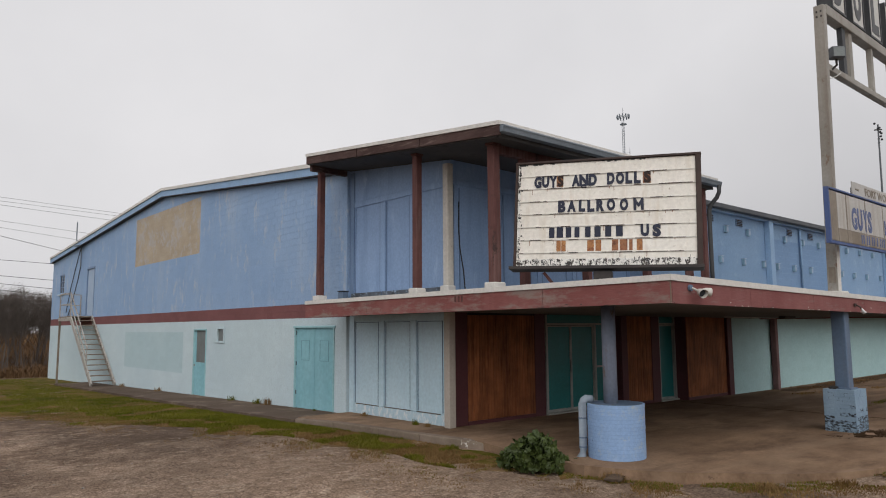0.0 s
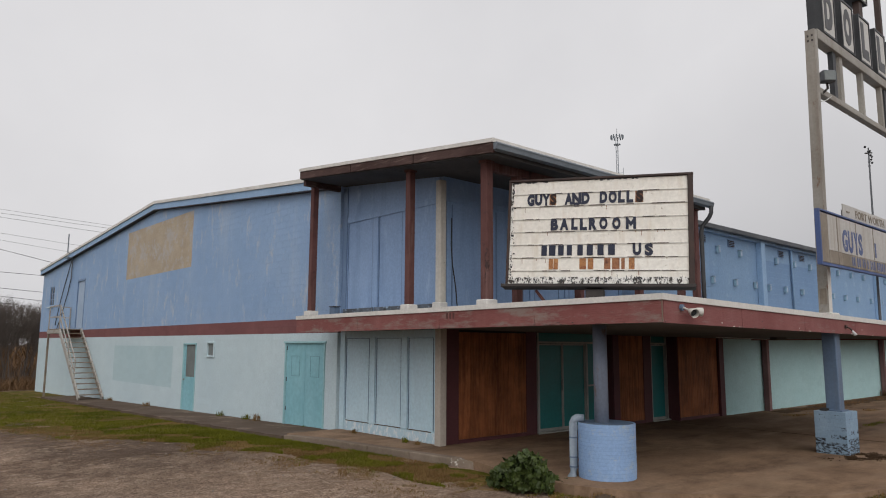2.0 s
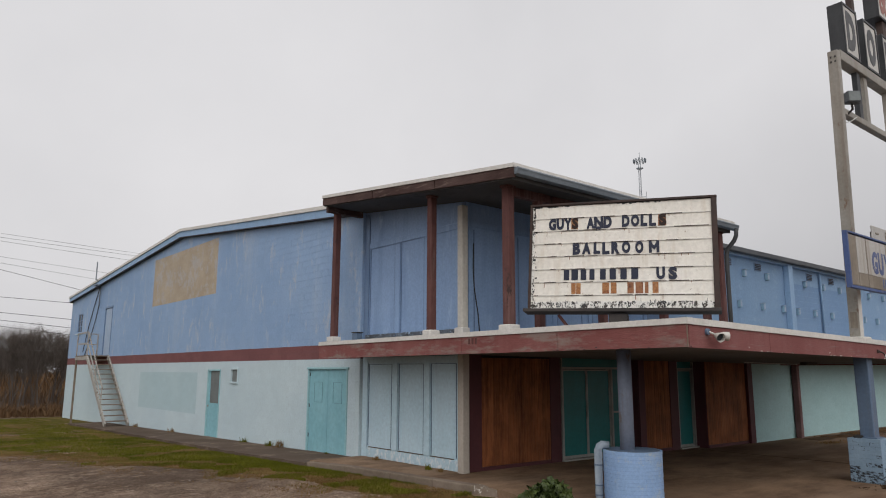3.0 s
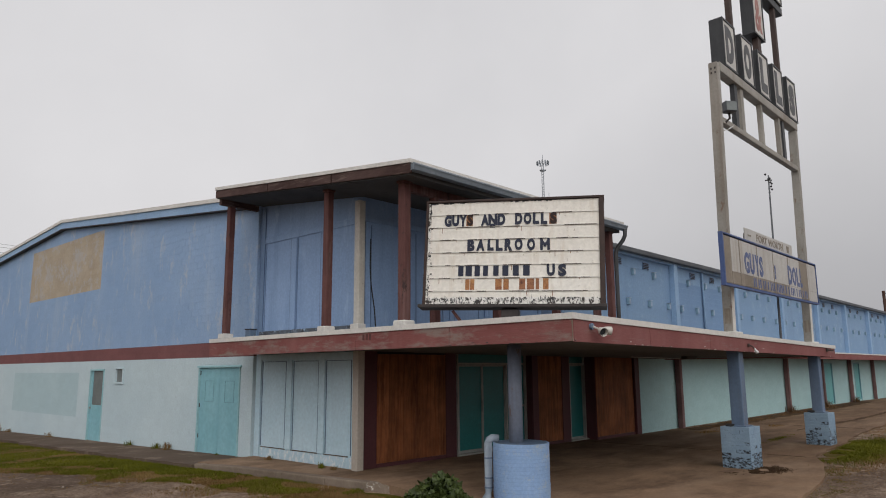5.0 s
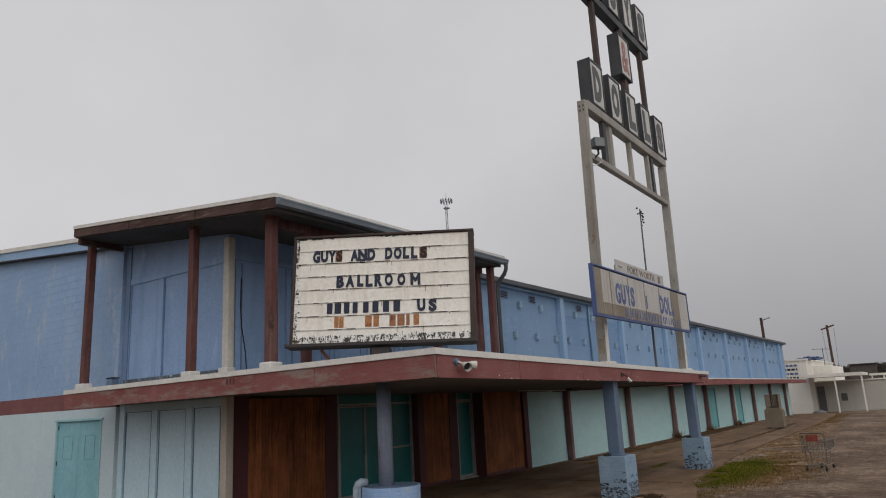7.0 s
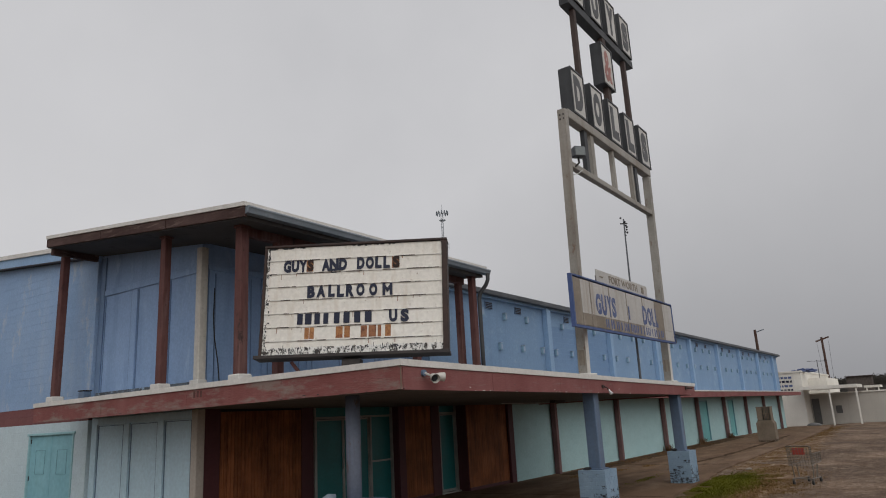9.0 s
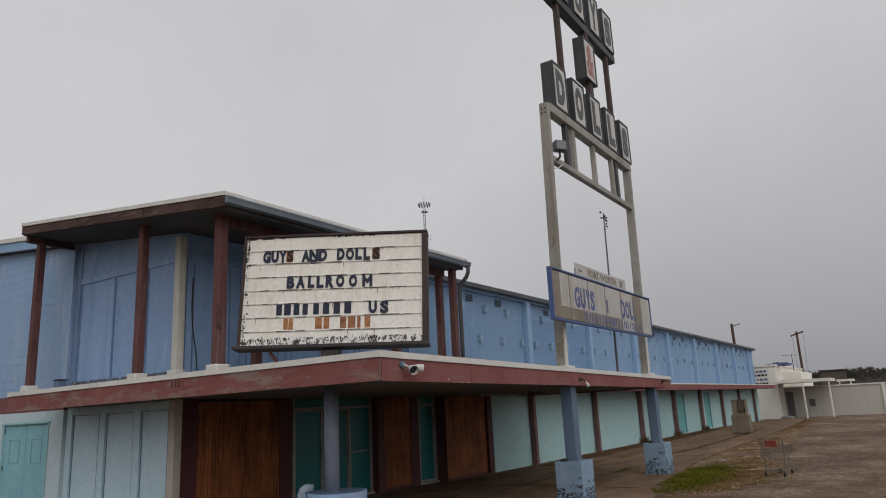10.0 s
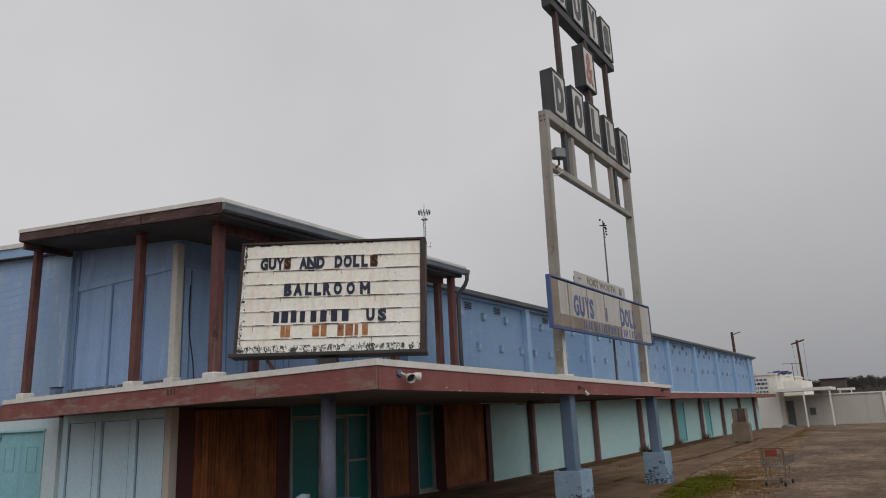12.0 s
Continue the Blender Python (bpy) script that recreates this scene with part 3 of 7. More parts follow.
# ---------------------------------------------------------------- mesh helpers
def link_mesh(name, bm, material, parent=None, label="", smooth=False):
    me = bpy.data.meshes.new(name)
    bmesh.ops.recalc_face_normals(bm, faces=bm.faces)
    bm.to_mesh(me)
    bm.free()
    for mt in (material if isinstance(material, (list, tuple)) else [material]):
        me.materials.append(mt)
    if smooth:
        for f in me.polygons:
            f.use_smooth = True
    ob = new(name, me)
    if parent is not None:
        ob.parent = parent
    if label:
        tagged(ob, label=label)
    return ob


def part(name, bm, material, parent, label="", smooth=False):
    return link_mesh(name, bm, material, parent, label, smooth)


def thing(name, label, category, group="", kind="", at=None):
    e = tagged(new(name), label, category, group, kind)
    if at is not None:
        e.matrix_basis = at
    return e


def box(bm, x0, x1, y0, y1, z0, z1, bevel=0.0, mat=0):
    v = [bm.verts.new((x, y, z)) for x in (x0, x1) for y in (y0, y1) for z in (z0, z1)]
    fs = [bm.faces.new([v[i] for i in q]) for q in ((0, 1, 3, 2), (4, 6, 7, 5), (0, 4, 5, 1), (2, 3, 7, 6), (0, 2, 6, 4), (1, 5, 7, 3))]
    for f in fs:
        f.material_index = mat
    if bevel:
        es = list({e for f in fs for e in f.edges})
        bmesh.ops.bevel(bm, geom=es, offset=bevel, segments=1, affect="EDGES", profile=0.5)
    return bm


def new_box(*a, **k):
    return box(bmesh.new(), *a, **k)


def hexa(bm, corners, mat=0):
    """A six-sided solid from 8 corners, ordered as box(): x outermost, then y, then z."""
    v = [bm.verts.new(c) for c in corners]
    for q in ((0, 1, 3, 2), (4, 6, 7, 5), (0, 4, 5, 1), (2, 3, 7, 6), (0, 2, 6, 4), (1, 5, 7, 3)):
        bm.faces.new([v[i] for i in q]).material_index = mat
    return bm


def tube(bm, pts, radii, n=8, cap=True):
    """A round tube through the points, with a radius at each."""
    pts = [Vector(p) for p in pts]
    if isinstance(radii, (int, float)):
        radii = [radii] * len(pts)
    rings = []
    for i, p in enumerate(pts):
        d = (pts[min(i + 1, len(pts) - 1)] - pts[max(i - 1, 0)]).normalized()
        side = d.cross(Vector((0.31, 0.17, 0.93)))
        if side.length < 1e-3:
            side = d.cross(Vector((1, 0, 0)))
        side.normalize()
        up = side.cross(d)
        rings.append([bm.verts.new(p + radii[i] * (math.cos(a) * side + math.sin(a) * up)) for a in (2 * math.pi * k / n for k in range(n))])
    for a, b in zip(rings, rings[1:]):
        for k in range(n):
            bm.faces.new((a[k], a[(k + 1) % n], b[(k + 1) % n], b[k]))
    if cap and n > 2:
        bm.faces.new(rings[0][::-1])
        bm.faces.new(rings[-1])
    return bm


def beam(bm, p0, p1, w, h, up=(0, 0, 1)):
    """A square bar from p0 to p1, w across and h deep."""
    p0, p1 = Vector(p0), Vector(p1)
    d = (p1 - p0).normalized()
    s = d.cross(Vector(up)).normalized() * (w / 2)
    t = s.cross(d).normalized() * (h / 2)
    c = [p + a * s + b * t for p in (p0, p1) for a in (-1, 1) for b in (-1, 1)]
    return hexa(bm, c)


def glyph(text, height, depth, bold=0.0, width=None):
    """Letters of the built-in font as one mesh, stood up in the plane y = 0, from x = 0 and z = 0."""
    cu = bpy.data.curves.new("glyph", "FONT")
    cu.body, cu.extrude, cu.offset, cu.resolution_u = text, depth / 2, bold, 3
    ob = bpy.data.objects.new("glyph", cu)
    scene.collection.objects.link(ob)
    me = bpy.data.meshes.new_from_object(ob.evaluated_get(bpy.context.evaluated_depsgraph_get()))
    bpy.data.objects.remove(ob)
    bpy.data.curves.remove(cu)
    co = np.array([v.co[:] for v in me.vertices])
    lo, hi = co.min(0), co.max(0)
    sx = height / (hi[1] - lo[1]) if width is None else width / (hi[0] - lo[0])
    sy = height / (hi[1] - lo[1])
    for v in me.vertices:
        x, y, z = v.co
        v.co = ((x - lo[0]) * sx, -z, (y - lo[1]) * sy)
    return me


def mesh_part(name, me, material, parent, m, label=""):
    me.materials.clear()
    me.materials.append(material)
    ob = new(name, me)
    ob.parent = parent
    ob.matrix_basis = m
    if label:
        tagged(ob, label=label)
    return ob

# ---------------------------------------------------------------- plan of the place (metres)
XW, YS = 9.83, 9.74            # outer faces of the west and south walls
Y_END, X_END = 45.2, 62.9      # far ends of the hall
RIDGE_Y, RIDGE_Z = 26.9, 7.366
CAN_X, CAN_Y = 8.70, 4.72      # outer edges of the canopy
CAN_XR, CAN_YL = 21.37, 14.08  # its two ends


def porch_roof_z(y):
    if y < 14.22:
        return 6.09 - 0.1056 * (14.22 - y)
    return RIDGE_Z - 0.1006 * (RIDGE_Y - y) if y < RIDGE_Y else RIDGE_Z - 0.0655 * (y - RIDGE_Y)


def hall_roof_z(y):
    return RIDGE_Z - 0.112 * (RIDGE_Y - y) if y < RIDGE_Y else RIDGE_Z - 0.0655 * (y - RIDGE_Y)


def can_top(x):
    return 2.63 - 0.0145 * (x - CAN_X)


def can_low(x):
    return 2.25 - 0.0085 * (x - CAN_X)


def walk_z(y):
    return -0.06 - 0.0195 * max(0.0, y - 14)


def slab_z(x):
    return -0.010 * max(0.0, x - 45)


def smooth(a, b, v):
    t = min(1.0, max(0.0, (v - a) / (b - a)))
    return t * t * (3 - 2 * t)


def ground_z(x, y):
    z = -0.14 + 0.09 * smooth(8.6, 12.5, x) * smooth(9, 5, y)
    z += -0.0195 * max(0.0, min(y, 60) - 14)
    z += -0.010 * max(0.0, min(x, 95) - 45)
    return z


# ---------------------------------------------------------------- ground, pavement
def build_ground():
    def lines(lo, hi, a, b, step):
        mid = list(np.arange(a, b + 1e-6, step))
        left = [a - (a - lo) * (k / 14) ** 2.2 for k in range(14, 0, -1)]
        right = [b + (hi - b) * (k / 14) ** 2.2 for k in range(1, 15)]
        return left + mid + right
    xs, ys = lines(-900, 900, -4, 30, 0.4), lines(-900, 900, -4, 48, 0.4)
    verts, faces = [], []
    for y in ys:
        for x in xs:
            near = -6 < x < 32 and -6 < y < 50
            z = ground_z(x, y) + (0.022 * noise.noise((x * 0.5, y * 0.5, 1.3)) + 0.012 * noise.noise((x * 2.1, y * 2.1, 4.0)) if near else 0)
            verts.append((x, y, z))
    w = len(xs)
    for j in range(len(ys) - 1):
        for i in range(w - 1):
            faces.append((j * w + i, j * w + i + 1, (j + 1) * w + i + 1, (j + 1) * w + i))
    me = bpy.data.meshes.new("ground")
    me.from_pydata(verts, [], faces)
    me.materials.append(M["ground"])
    for f in me.polygons:
        f.use_smooth = True
    tagged(new("ground", me), "cracked pale asphalt lot with brown dirt", "ground", kind="structure")


build_ground()


def flat_slab(name, outline, top, depth, material, label, wobble=0.05, seed=1, category="pavement"):
    """A slab with an uneven outline; its top follows top(x, y)."""
    rng = random.Random(seed)
    pts = []
    for (x0, y0), (x1, y1) in zip(outline, outline[1:] + outline[:1]):
        n = max(1, int(math.hypot(x1 - x0, y1 - y0) / 0.35)) if wobble else 1
        for k in range(n):
            x, y = x0 + (x1 - x0) * k / n, y0 + (y1 - y0) * k / n
            pts.append((x + rng.uniform(-wobble, wobble), y + rng.uniform(-wobble, wobble)))
    bm = bmesh.new()
    up = [bm.verts.new((x, y, top(x, y))) for x, y in pts]
    dn = [bm.verts.new((x, y, top(x, y) - depth)) for x, y in pts]
    bm.faces.new(up)
    for i in range(len(pts)):
        j = (i + 1) % len(pts)
        bm.faces.new((up[i], dn[i], dn[j], up[j]))
    bmesh.ops.triangulate(bm, faces=[f for f in bm.faces if len(f.verts) > 4])
    return tagged(link_mesh(name, bm, material), label, category, kind="structure")


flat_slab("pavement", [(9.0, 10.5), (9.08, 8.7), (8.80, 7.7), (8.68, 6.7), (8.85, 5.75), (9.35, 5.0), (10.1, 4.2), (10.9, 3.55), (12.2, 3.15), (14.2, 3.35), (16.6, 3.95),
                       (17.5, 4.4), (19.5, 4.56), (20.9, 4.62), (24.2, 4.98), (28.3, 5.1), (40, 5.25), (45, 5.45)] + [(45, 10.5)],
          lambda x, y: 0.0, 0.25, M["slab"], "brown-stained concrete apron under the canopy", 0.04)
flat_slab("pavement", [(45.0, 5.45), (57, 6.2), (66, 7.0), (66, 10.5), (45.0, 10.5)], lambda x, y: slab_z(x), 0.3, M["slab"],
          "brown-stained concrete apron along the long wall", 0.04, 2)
flat_slab("pavement", [(8.42, 14.0), (9.9, 14.0), (9.9, 36.5), (8.35, 36.5), (8.3, 25), (8.32, 17)], lambda x, y: walk_z(y) + 0.01, 0.3, M["walk"],
          "dark damp concrete walk beside the block wall", 0.05, 3)


def build_curb():
    """Kerb stones beside the walk, leaning in towards the entrance, the last one rounded off and chipped."""
    line = [(8.40, 13.95), (8.56, 12.6), (8.72, 11.25), (8.85, 10.1), (8.97, 9.1)]
    for k, ((xa, ya), (xb, yb)) in enumerate(zip(line, line[1:])):
        dy = .006 if k % 2 else .010
        bm = hexa(bmesh.new(), [(x + w, y, z) for w in (0, .20) for x, y in ((xa, ya - dy), (xb, yb + dy)) for z in (-.4, .012 - (.035 if y > 13.5 else 0))])
        bmesh.ops.bevel(bm, geom=list(bm.edges), offset=.022, segments=2, affect="EDGES", profile=0.5)
        tagged(link_mesh("curb", bm, M["curb"]), "chipped concrete curb stone edging the walk", "curb", kind="structure")
    bm = bmesh.new()
    n = 9
    lo, hi = [], []
    for i in range(n):
        a = math.pi / 2 * i / (n - 1)
        x, y = 9.17 - .20 * math.cos(a), 9.085 - .52 * math.sin(a)
        hi.append(bm.verts.new((x + .02, y + .02, .012 - .07 * (i / (n - 1)) ** 2)))
        lo.append(bm.verts.new((x, y, -.4)))
    c0, c1 = bm.verts.new((9.17, 9.085, .012)), bm.verts.new((9.17, 9.085, -.4))
    for i in range(n - 1):
        bm.faces.new((hi[i], hi[i + 1], lo[i + 1], lo[i]))
        bm.faces.new((c0, hi[i + 1], hi[i]))
    bm.faces.new((c0, hi[0], lo[0], c1))
    tagged(link_mesh("curb", bm, M["curb_chipped"]), "rounded curb end with flaking white paint", "curb", kind="structure")


flat_slab("pavement", [(8.52, 14.0), (9.95, 14.0), (9.95, 10.45), (9.02, 10.45), (8.92, 11.3), (8.70, 12.6)], lambda x, y: -.006, 0.3, M["slab"],
          "concrete walk in front of the boarded panels", 0, 4)
build_curb()


# ---------------------------------------------------------------- walls
def wall_cells(bm, axis, face, thick, us, zs, top, openings, mat):
    """Cells of a wall that stands on the plane axis = face and runs inwards by thick, cut out at the openings (u0, u1, z0, z1)."""
    for u0, u1 in zip(us, us[1:]):
        for z0, z1 in zip(zs, zs[1:]):
            uc, zc = (u0 + u1) / 2, (z0 + z1) / 2
            if any(a < uc < b and c < zc < d for a, b, c, d in openings):
                continue
            t0, t1 = min(z1, top(u0)), min(z1, top(u1))
            if max(t0, t1) <= z0 + 1e-3:
                continue
            a0, a1 = top(u0), top(u1)
            if a0 < z0 < a1:
                u0c, u1c, t0 = u0 + (u1 - u0) * (z0 - a0) / (a1 - a0), u1, z0 + 1e-3
            elif a1 < z0 < a0:
                u0c, u1c, t1 = u0, u0 + (u1 - u0) * (a0 - z0) / (a0 - a1), z0 + 1e-3
            else:
                u0c, u1c = u0, u1
            if axis == "x":
                c = [(face, u0c, z0), (face, u0c, t0), (face, u1c, z0), (face, u1c, t1), (face + thick, u0c, z0), (face + thick, u0c, t0), (face + thick, u1c, z0), (face + thick, u1c, t1)]
            else:
                c = [(u0c, face, z0), (u0c, face, t0), (u0c, face + thick, z0), (u0c, face + thick, t0), (u1c, face, z0), (u1c, face, t1), (u1c, face + thick, z0), (u1c, face + thick, t1)]
            hexa(bm, c, mat(uc, zc))
    return bm


BAND0, BAND1 = 2.235, 2.655
DOOR_D, DOOR_S, WIN_S = (14.62, 16.60, -0.35, 1.98), (22.52, 23.61, -0.50, 1.98), (21.08, 21.67, 1.53, 2.03)
DOOR_U, WIN_U = (36.35, 37.7, 2.68, 5.03), (42.4, 43.45, 3.95, 5.05)
PATCH = (23.36, 30.28, 4.66, 6.53)
REPAINT = (24.6, 31.2, 0.47, 1.87)
WEST_OPENINGS = [DOOR_D, DOOR_S, WIN_S, DOOR_U, WIN_U]


def verge_z(y):
    return porch_roof_z(y) - 0.12


def west_mat(u, z):
    if PATCH[0] < u < PATCH[1] and PATCH[2] < z < PATCH[3]:
        return 3
    if REPAINT[0] < u < REPAINT[1] and REPAINT[2] < z < REPAINT[3]:
        return 4
    return 0 if z > BAND1 else 1 if z > BAND0 else 2


us = sorted({14.1, RIDGE_Y, Y_END, *(v for o in WEST_OPENINGS + [PATCH, REPAINT] for v in o[:2])})
zs = sorted({-1.2, BAND0, BAND1, 7.6, *(v for o in WEST_OPENINGS + [PATCH, REPAINT] for v in o[2:])})
WALL_MATS = [M["blue"], M["maroon"], M["pale"], M["tan"], M["pale_patch"]]
wall_west = tagged(link_mesh("wall_west", wall_cells(bmesh.new(), "x", XW + 0.006, 0.22, us, zs, verge_z, WEST_OPENINGS, west_mat), WALL_MATS),
                   "block wall painted sky blue over white with a maroon band", "wall", kind="structure")

# the long south wall, over and beside the canopy
TEAL_DOORS = [(39.7, 41.2, 0.0, 2.1), (45.6, 46.9, -0.01, 2.1)]
SLOT = 2.40
us = sorted({16.2, 20.21, X_END, *(v for o in TEAL_DOORS for v in o[:2])})
wall_south = tagged(link_mesh("wall_south", wall_cells(bmesh.new(), "y", YS + 0.006, 0.22, us, [-0.6, 0.0, SLOT, 5.40], lambda u: 5.40,
                                                       TEAL_DOORS + [(16.2, 20.21, -1, SLOT)], lambda u, z: 0 if z > SLOT else 1), [M["blue_s"], M["turq"]]),
                    "long block wall, blue above and turquoise below", "wall", kind="structure")
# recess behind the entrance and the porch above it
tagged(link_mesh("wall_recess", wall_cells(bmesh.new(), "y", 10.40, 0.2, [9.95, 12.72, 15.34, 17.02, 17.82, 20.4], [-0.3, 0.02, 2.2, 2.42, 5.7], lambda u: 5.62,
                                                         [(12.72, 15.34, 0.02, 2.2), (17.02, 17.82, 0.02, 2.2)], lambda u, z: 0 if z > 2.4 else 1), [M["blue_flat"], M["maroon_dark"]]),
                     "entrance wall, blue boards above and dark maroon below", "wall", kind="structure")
bm = wall_cells(bmesh.new(), "x", 9.93, 0.15, [10.5, 14.1], [-0.3, 2.40, 6.0], lambda u: porch_roof_z(u) - 0.25, [], lambda u, z: 0 if z > 2.4 else 1)
tagged(link_mesh("wall_panel", bm, [M["blue_flat"], M["pale_panel"]]), "boarded-up bay, blue above and pale blue below", "wall", kind="structure")
# hidden far sides close the hall
bm = bmesh.new()
box(bm, X_END - 0.22, X_END, YS + 0.23, Y_END - 0.23, -1.2, 5.3)
tagged(link_mesh("wall_east", bm, M["blue"]), "blue block end wall", "wall", kind="structure")
bm = bmesh.new()
box(bm, XW + 0.23, X_END, Y_END - 0.22, Y_END, -1.2, 5.9)
tagged(link_mesh("wall_north", bm, M["pale"]), "pale block rear wall", "wall", kind="structure")
bm = bmesh.new()
box(bm, XW + 0.23, X_END - 0.3, 10.7, Y_END - 0.3, -0.05, 0.0)
tagged(link_mesh("floor", bm, M["walk"]), "dark concrete floor inside the hall", "floor", kind="structure")
bm = new_box(16.2, 16.42, 9.97, 10.4, 2.42, 5.4)
tagged(link_mesh("wall_return", bm, M["blue"]), "blue return of the wall beside the porch", "wall", kind="structure")
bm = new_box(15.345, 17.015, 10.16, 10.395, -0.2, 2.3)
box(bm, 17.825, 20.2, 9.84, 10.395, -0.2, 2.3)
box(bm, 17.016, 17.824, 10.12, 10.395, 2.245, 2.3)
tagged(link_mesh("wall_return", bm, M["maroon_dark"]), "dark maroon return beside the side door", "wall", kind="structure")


# ---------------------------------------------------------------- roofs
def roof_sheet(name, x0, x1, ys, zfun, thick, material):
    bm = bmesh.new()
    for a, b in zip(ys, ys[1:]):
        hexa(bm, [(x0, a, zfun(a) - thick), (x0, a, zfun(a)), (x0, b, zfun(b) - thick), (x0, b, zfun(b)),
                  (x1, a, zfun(a) - thick), (x1, a, zfun(a)), (x1, b, zfun(b) - thick), (x1, b, zfun(b))])
    return link_mesh(name, bm, material)


hall = thing("hall_roof", "low-pitched grey roof with metal edging", "roof", kind="structure")
r = roof_sheet("roof_sheet", 9.70, 63.0, [14.2, RIDGE_Y, Y_END + 0.1], lambda y: porch_roof_z(y) - 0.02, 0.10, M["roof"])
r.parent = hall
r = roof_sheet("roof_sheet", 16.2, 63.0, [9.55, 14.2], hall_roof_z, 0.10, M["roof"])
r.parent = hall
for a, b in ((14.3, RIDGE_Y), (RIDGE_Y, Y_END + 0.12)):
    bm = bmesh.new()
    za, zb = porch_roof_z(a), porch_roof_z(b)
    hexa(bm, [(9.62, a, za - 0.085), (9.62, a, za + 0.02), (9.62, b, zb - 0.085), (9.62, b, zb + 0.02), (9.8, a, za - 0.085), (9.8, a, za + 0.02), (9.8, b, zb - 0.085), (9.8, b, zb + 0.02)])
    part("verge_cap", bm, M["white_metal"], hall, "pale metal verge cap")
    bm = bmesh.new()
    hexa(bm, [(9.66, a, za - 0.30), (9.66, a, za - 0.087), (9.66, b, zb - 0.30), (9.66, b, zb - 0.087), (9.83, a, za - 0.30), (9.83, a, za - 0.087), (9.83, b, zb - 0.30), (9.83, b, zb - 0.087)])
    part("verge_board", bm, M["blue_light"], hall, "blue verge board")
    bm = bmesh.new()
    hexa(bm, [(9.655, a, za - 0.325), (9.655, a, za - 0.302), (9.655, b, zb - 0.325), (9.655, b, zb - 0.302), (9.83, a, za - 0.325), (9.83, a, za - 0.302), (9.83, b, zb - 0.325), (9.83, b, zb - 0.302)])
    part("drip_edge", bm, M["black_metal"], hall, "dark drip edge")
part("eave_gutter", new_box(16.3, 63.05, 9.44, 9.60, 5.30, 5.45, 0.02), M["eave_dark"], hall, "dark grey eave gutter")
part("eave_board", new_box(16.3, 63.0, 9.605, 9.735, 5.24, 5.40), M["blue_light"], hall, "blue eave board")


def porch_roof():
    x0, x1, ya, yb = 8.72, 16.05, 7.78, 14.22
    t = thing("porch_roof", "sloping porch roof with white edge and dark red fascia boards", "roof", kind="structure")
    za, zb = porch_roof_z(ya), porch_roof_z(yb)
    bm = bmesh.new()
    hexa(bm, [(x0, ya, za - 0.07), (x0, ya, za), (x0, yb, zb - 0.07), (x0, yb, zb), (x1, ya, za - 0.07), (x1, ya, za), (x1, yb, zb - 0.07), (x1, yb, zb)])
    part("roof_deck", bm, M["white_metal"], t, "white-edged roof deck")
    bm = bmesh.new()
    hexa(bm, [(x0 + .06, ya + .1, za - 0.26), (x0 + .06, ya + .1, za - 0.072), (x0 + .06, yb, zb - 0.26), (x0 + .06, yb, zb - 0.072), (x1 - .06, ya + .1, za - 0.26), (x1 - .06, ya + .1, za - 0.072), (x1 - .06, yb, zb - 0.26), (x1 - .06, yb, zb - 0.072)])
    part("soffit", bm, M["porch_soffit"], t, "dark blotched soffit")
    for k in range(3):
        a, b = ya + 0.02 + (yb - ya) * k / 3, ya + (yb - ya) * (k + 1) / 3 - 0.008
        pa, pb = porch_roof_z(a), porch_roof_z(b)
        bm = bmesh.new()
        hexa(bm, [(x0 + .02, a, pa - 0.245), (x0 + .02, a, pa - 0.074), (x0 + .02, b, pb - 0.245), (x0 + .02, b, pb - 0.074), (x0 + .058, a, pa - 0.245), (x0 + .058, a, pa - 0.074), (x0 + .058, b, pb - 0.245), (x0 + .058, b, pb - 0.074)])
        part("fascia_board", bm, M["fascia_wood"], t, "dark brown weathered fascia board")
    # gutter along the low edge: an open trough with a rolled lip
    prof = [(0.0, -0.075), (-0.13, -0.075), (-0.145, -0.10), (-0.13, -0.13), (-0.115, -0.19), (-0.02, -0.20), (0.0, -0.20)]
    bm = bmesh.new()
    ends = [[bm.verts.new((x, ya + 0.07 + py, za + pz)) for py, pz in prof] for x in (x0 + 0.03, x1 + 0.06)]
    for i in range(len(prof)):
        j = (i + 1) % len(prof)
        bm.faces.new((ends[0][i], ends[0][j], ends[1][j], ends[1][i]))
    bm.faces.new(ends[0][::-1]), bm.faces.new(ends[1])
    part("gutter", bm, M["grey_metal"], t, "blue-grey metal gutter")
    bm = bmesh.new()
    tube(bm, [(15.97, 7.72, za - 0.18), (15.97, 7.73, za - 0.34), (15.95, 7.78, za - 0.46), (15.91, 7.93, za - 0.64), (15.90, 7.96, za - 0.78), (15.90, 7.96, 3.4), (15.90, 7.96, 2.5)], 0.05, 8)
    part("downspout", bm, M["box_dark"], t, "dark grey downspout with an elbow", smooth=True)
    bm = bmesh.new()
    beam(bm, (9.27, 8.43, za - 0.27), (15.9, 8.43, za - 0.27), 0.12, 0.18)
    part("front_beam", bm, M["post_red"], t, "dark red front beam")
    bm = bmesh.new()
    z = porch_roof_z(14.2) - 0.30
    beam(bm, (8.84, 14.16, z), (9.92, 14.16, z), 0.10, 0.20)
    part("cross_beam", bm, M["fascia_wood"], t, "dark brown cross beam")


porch_roof()


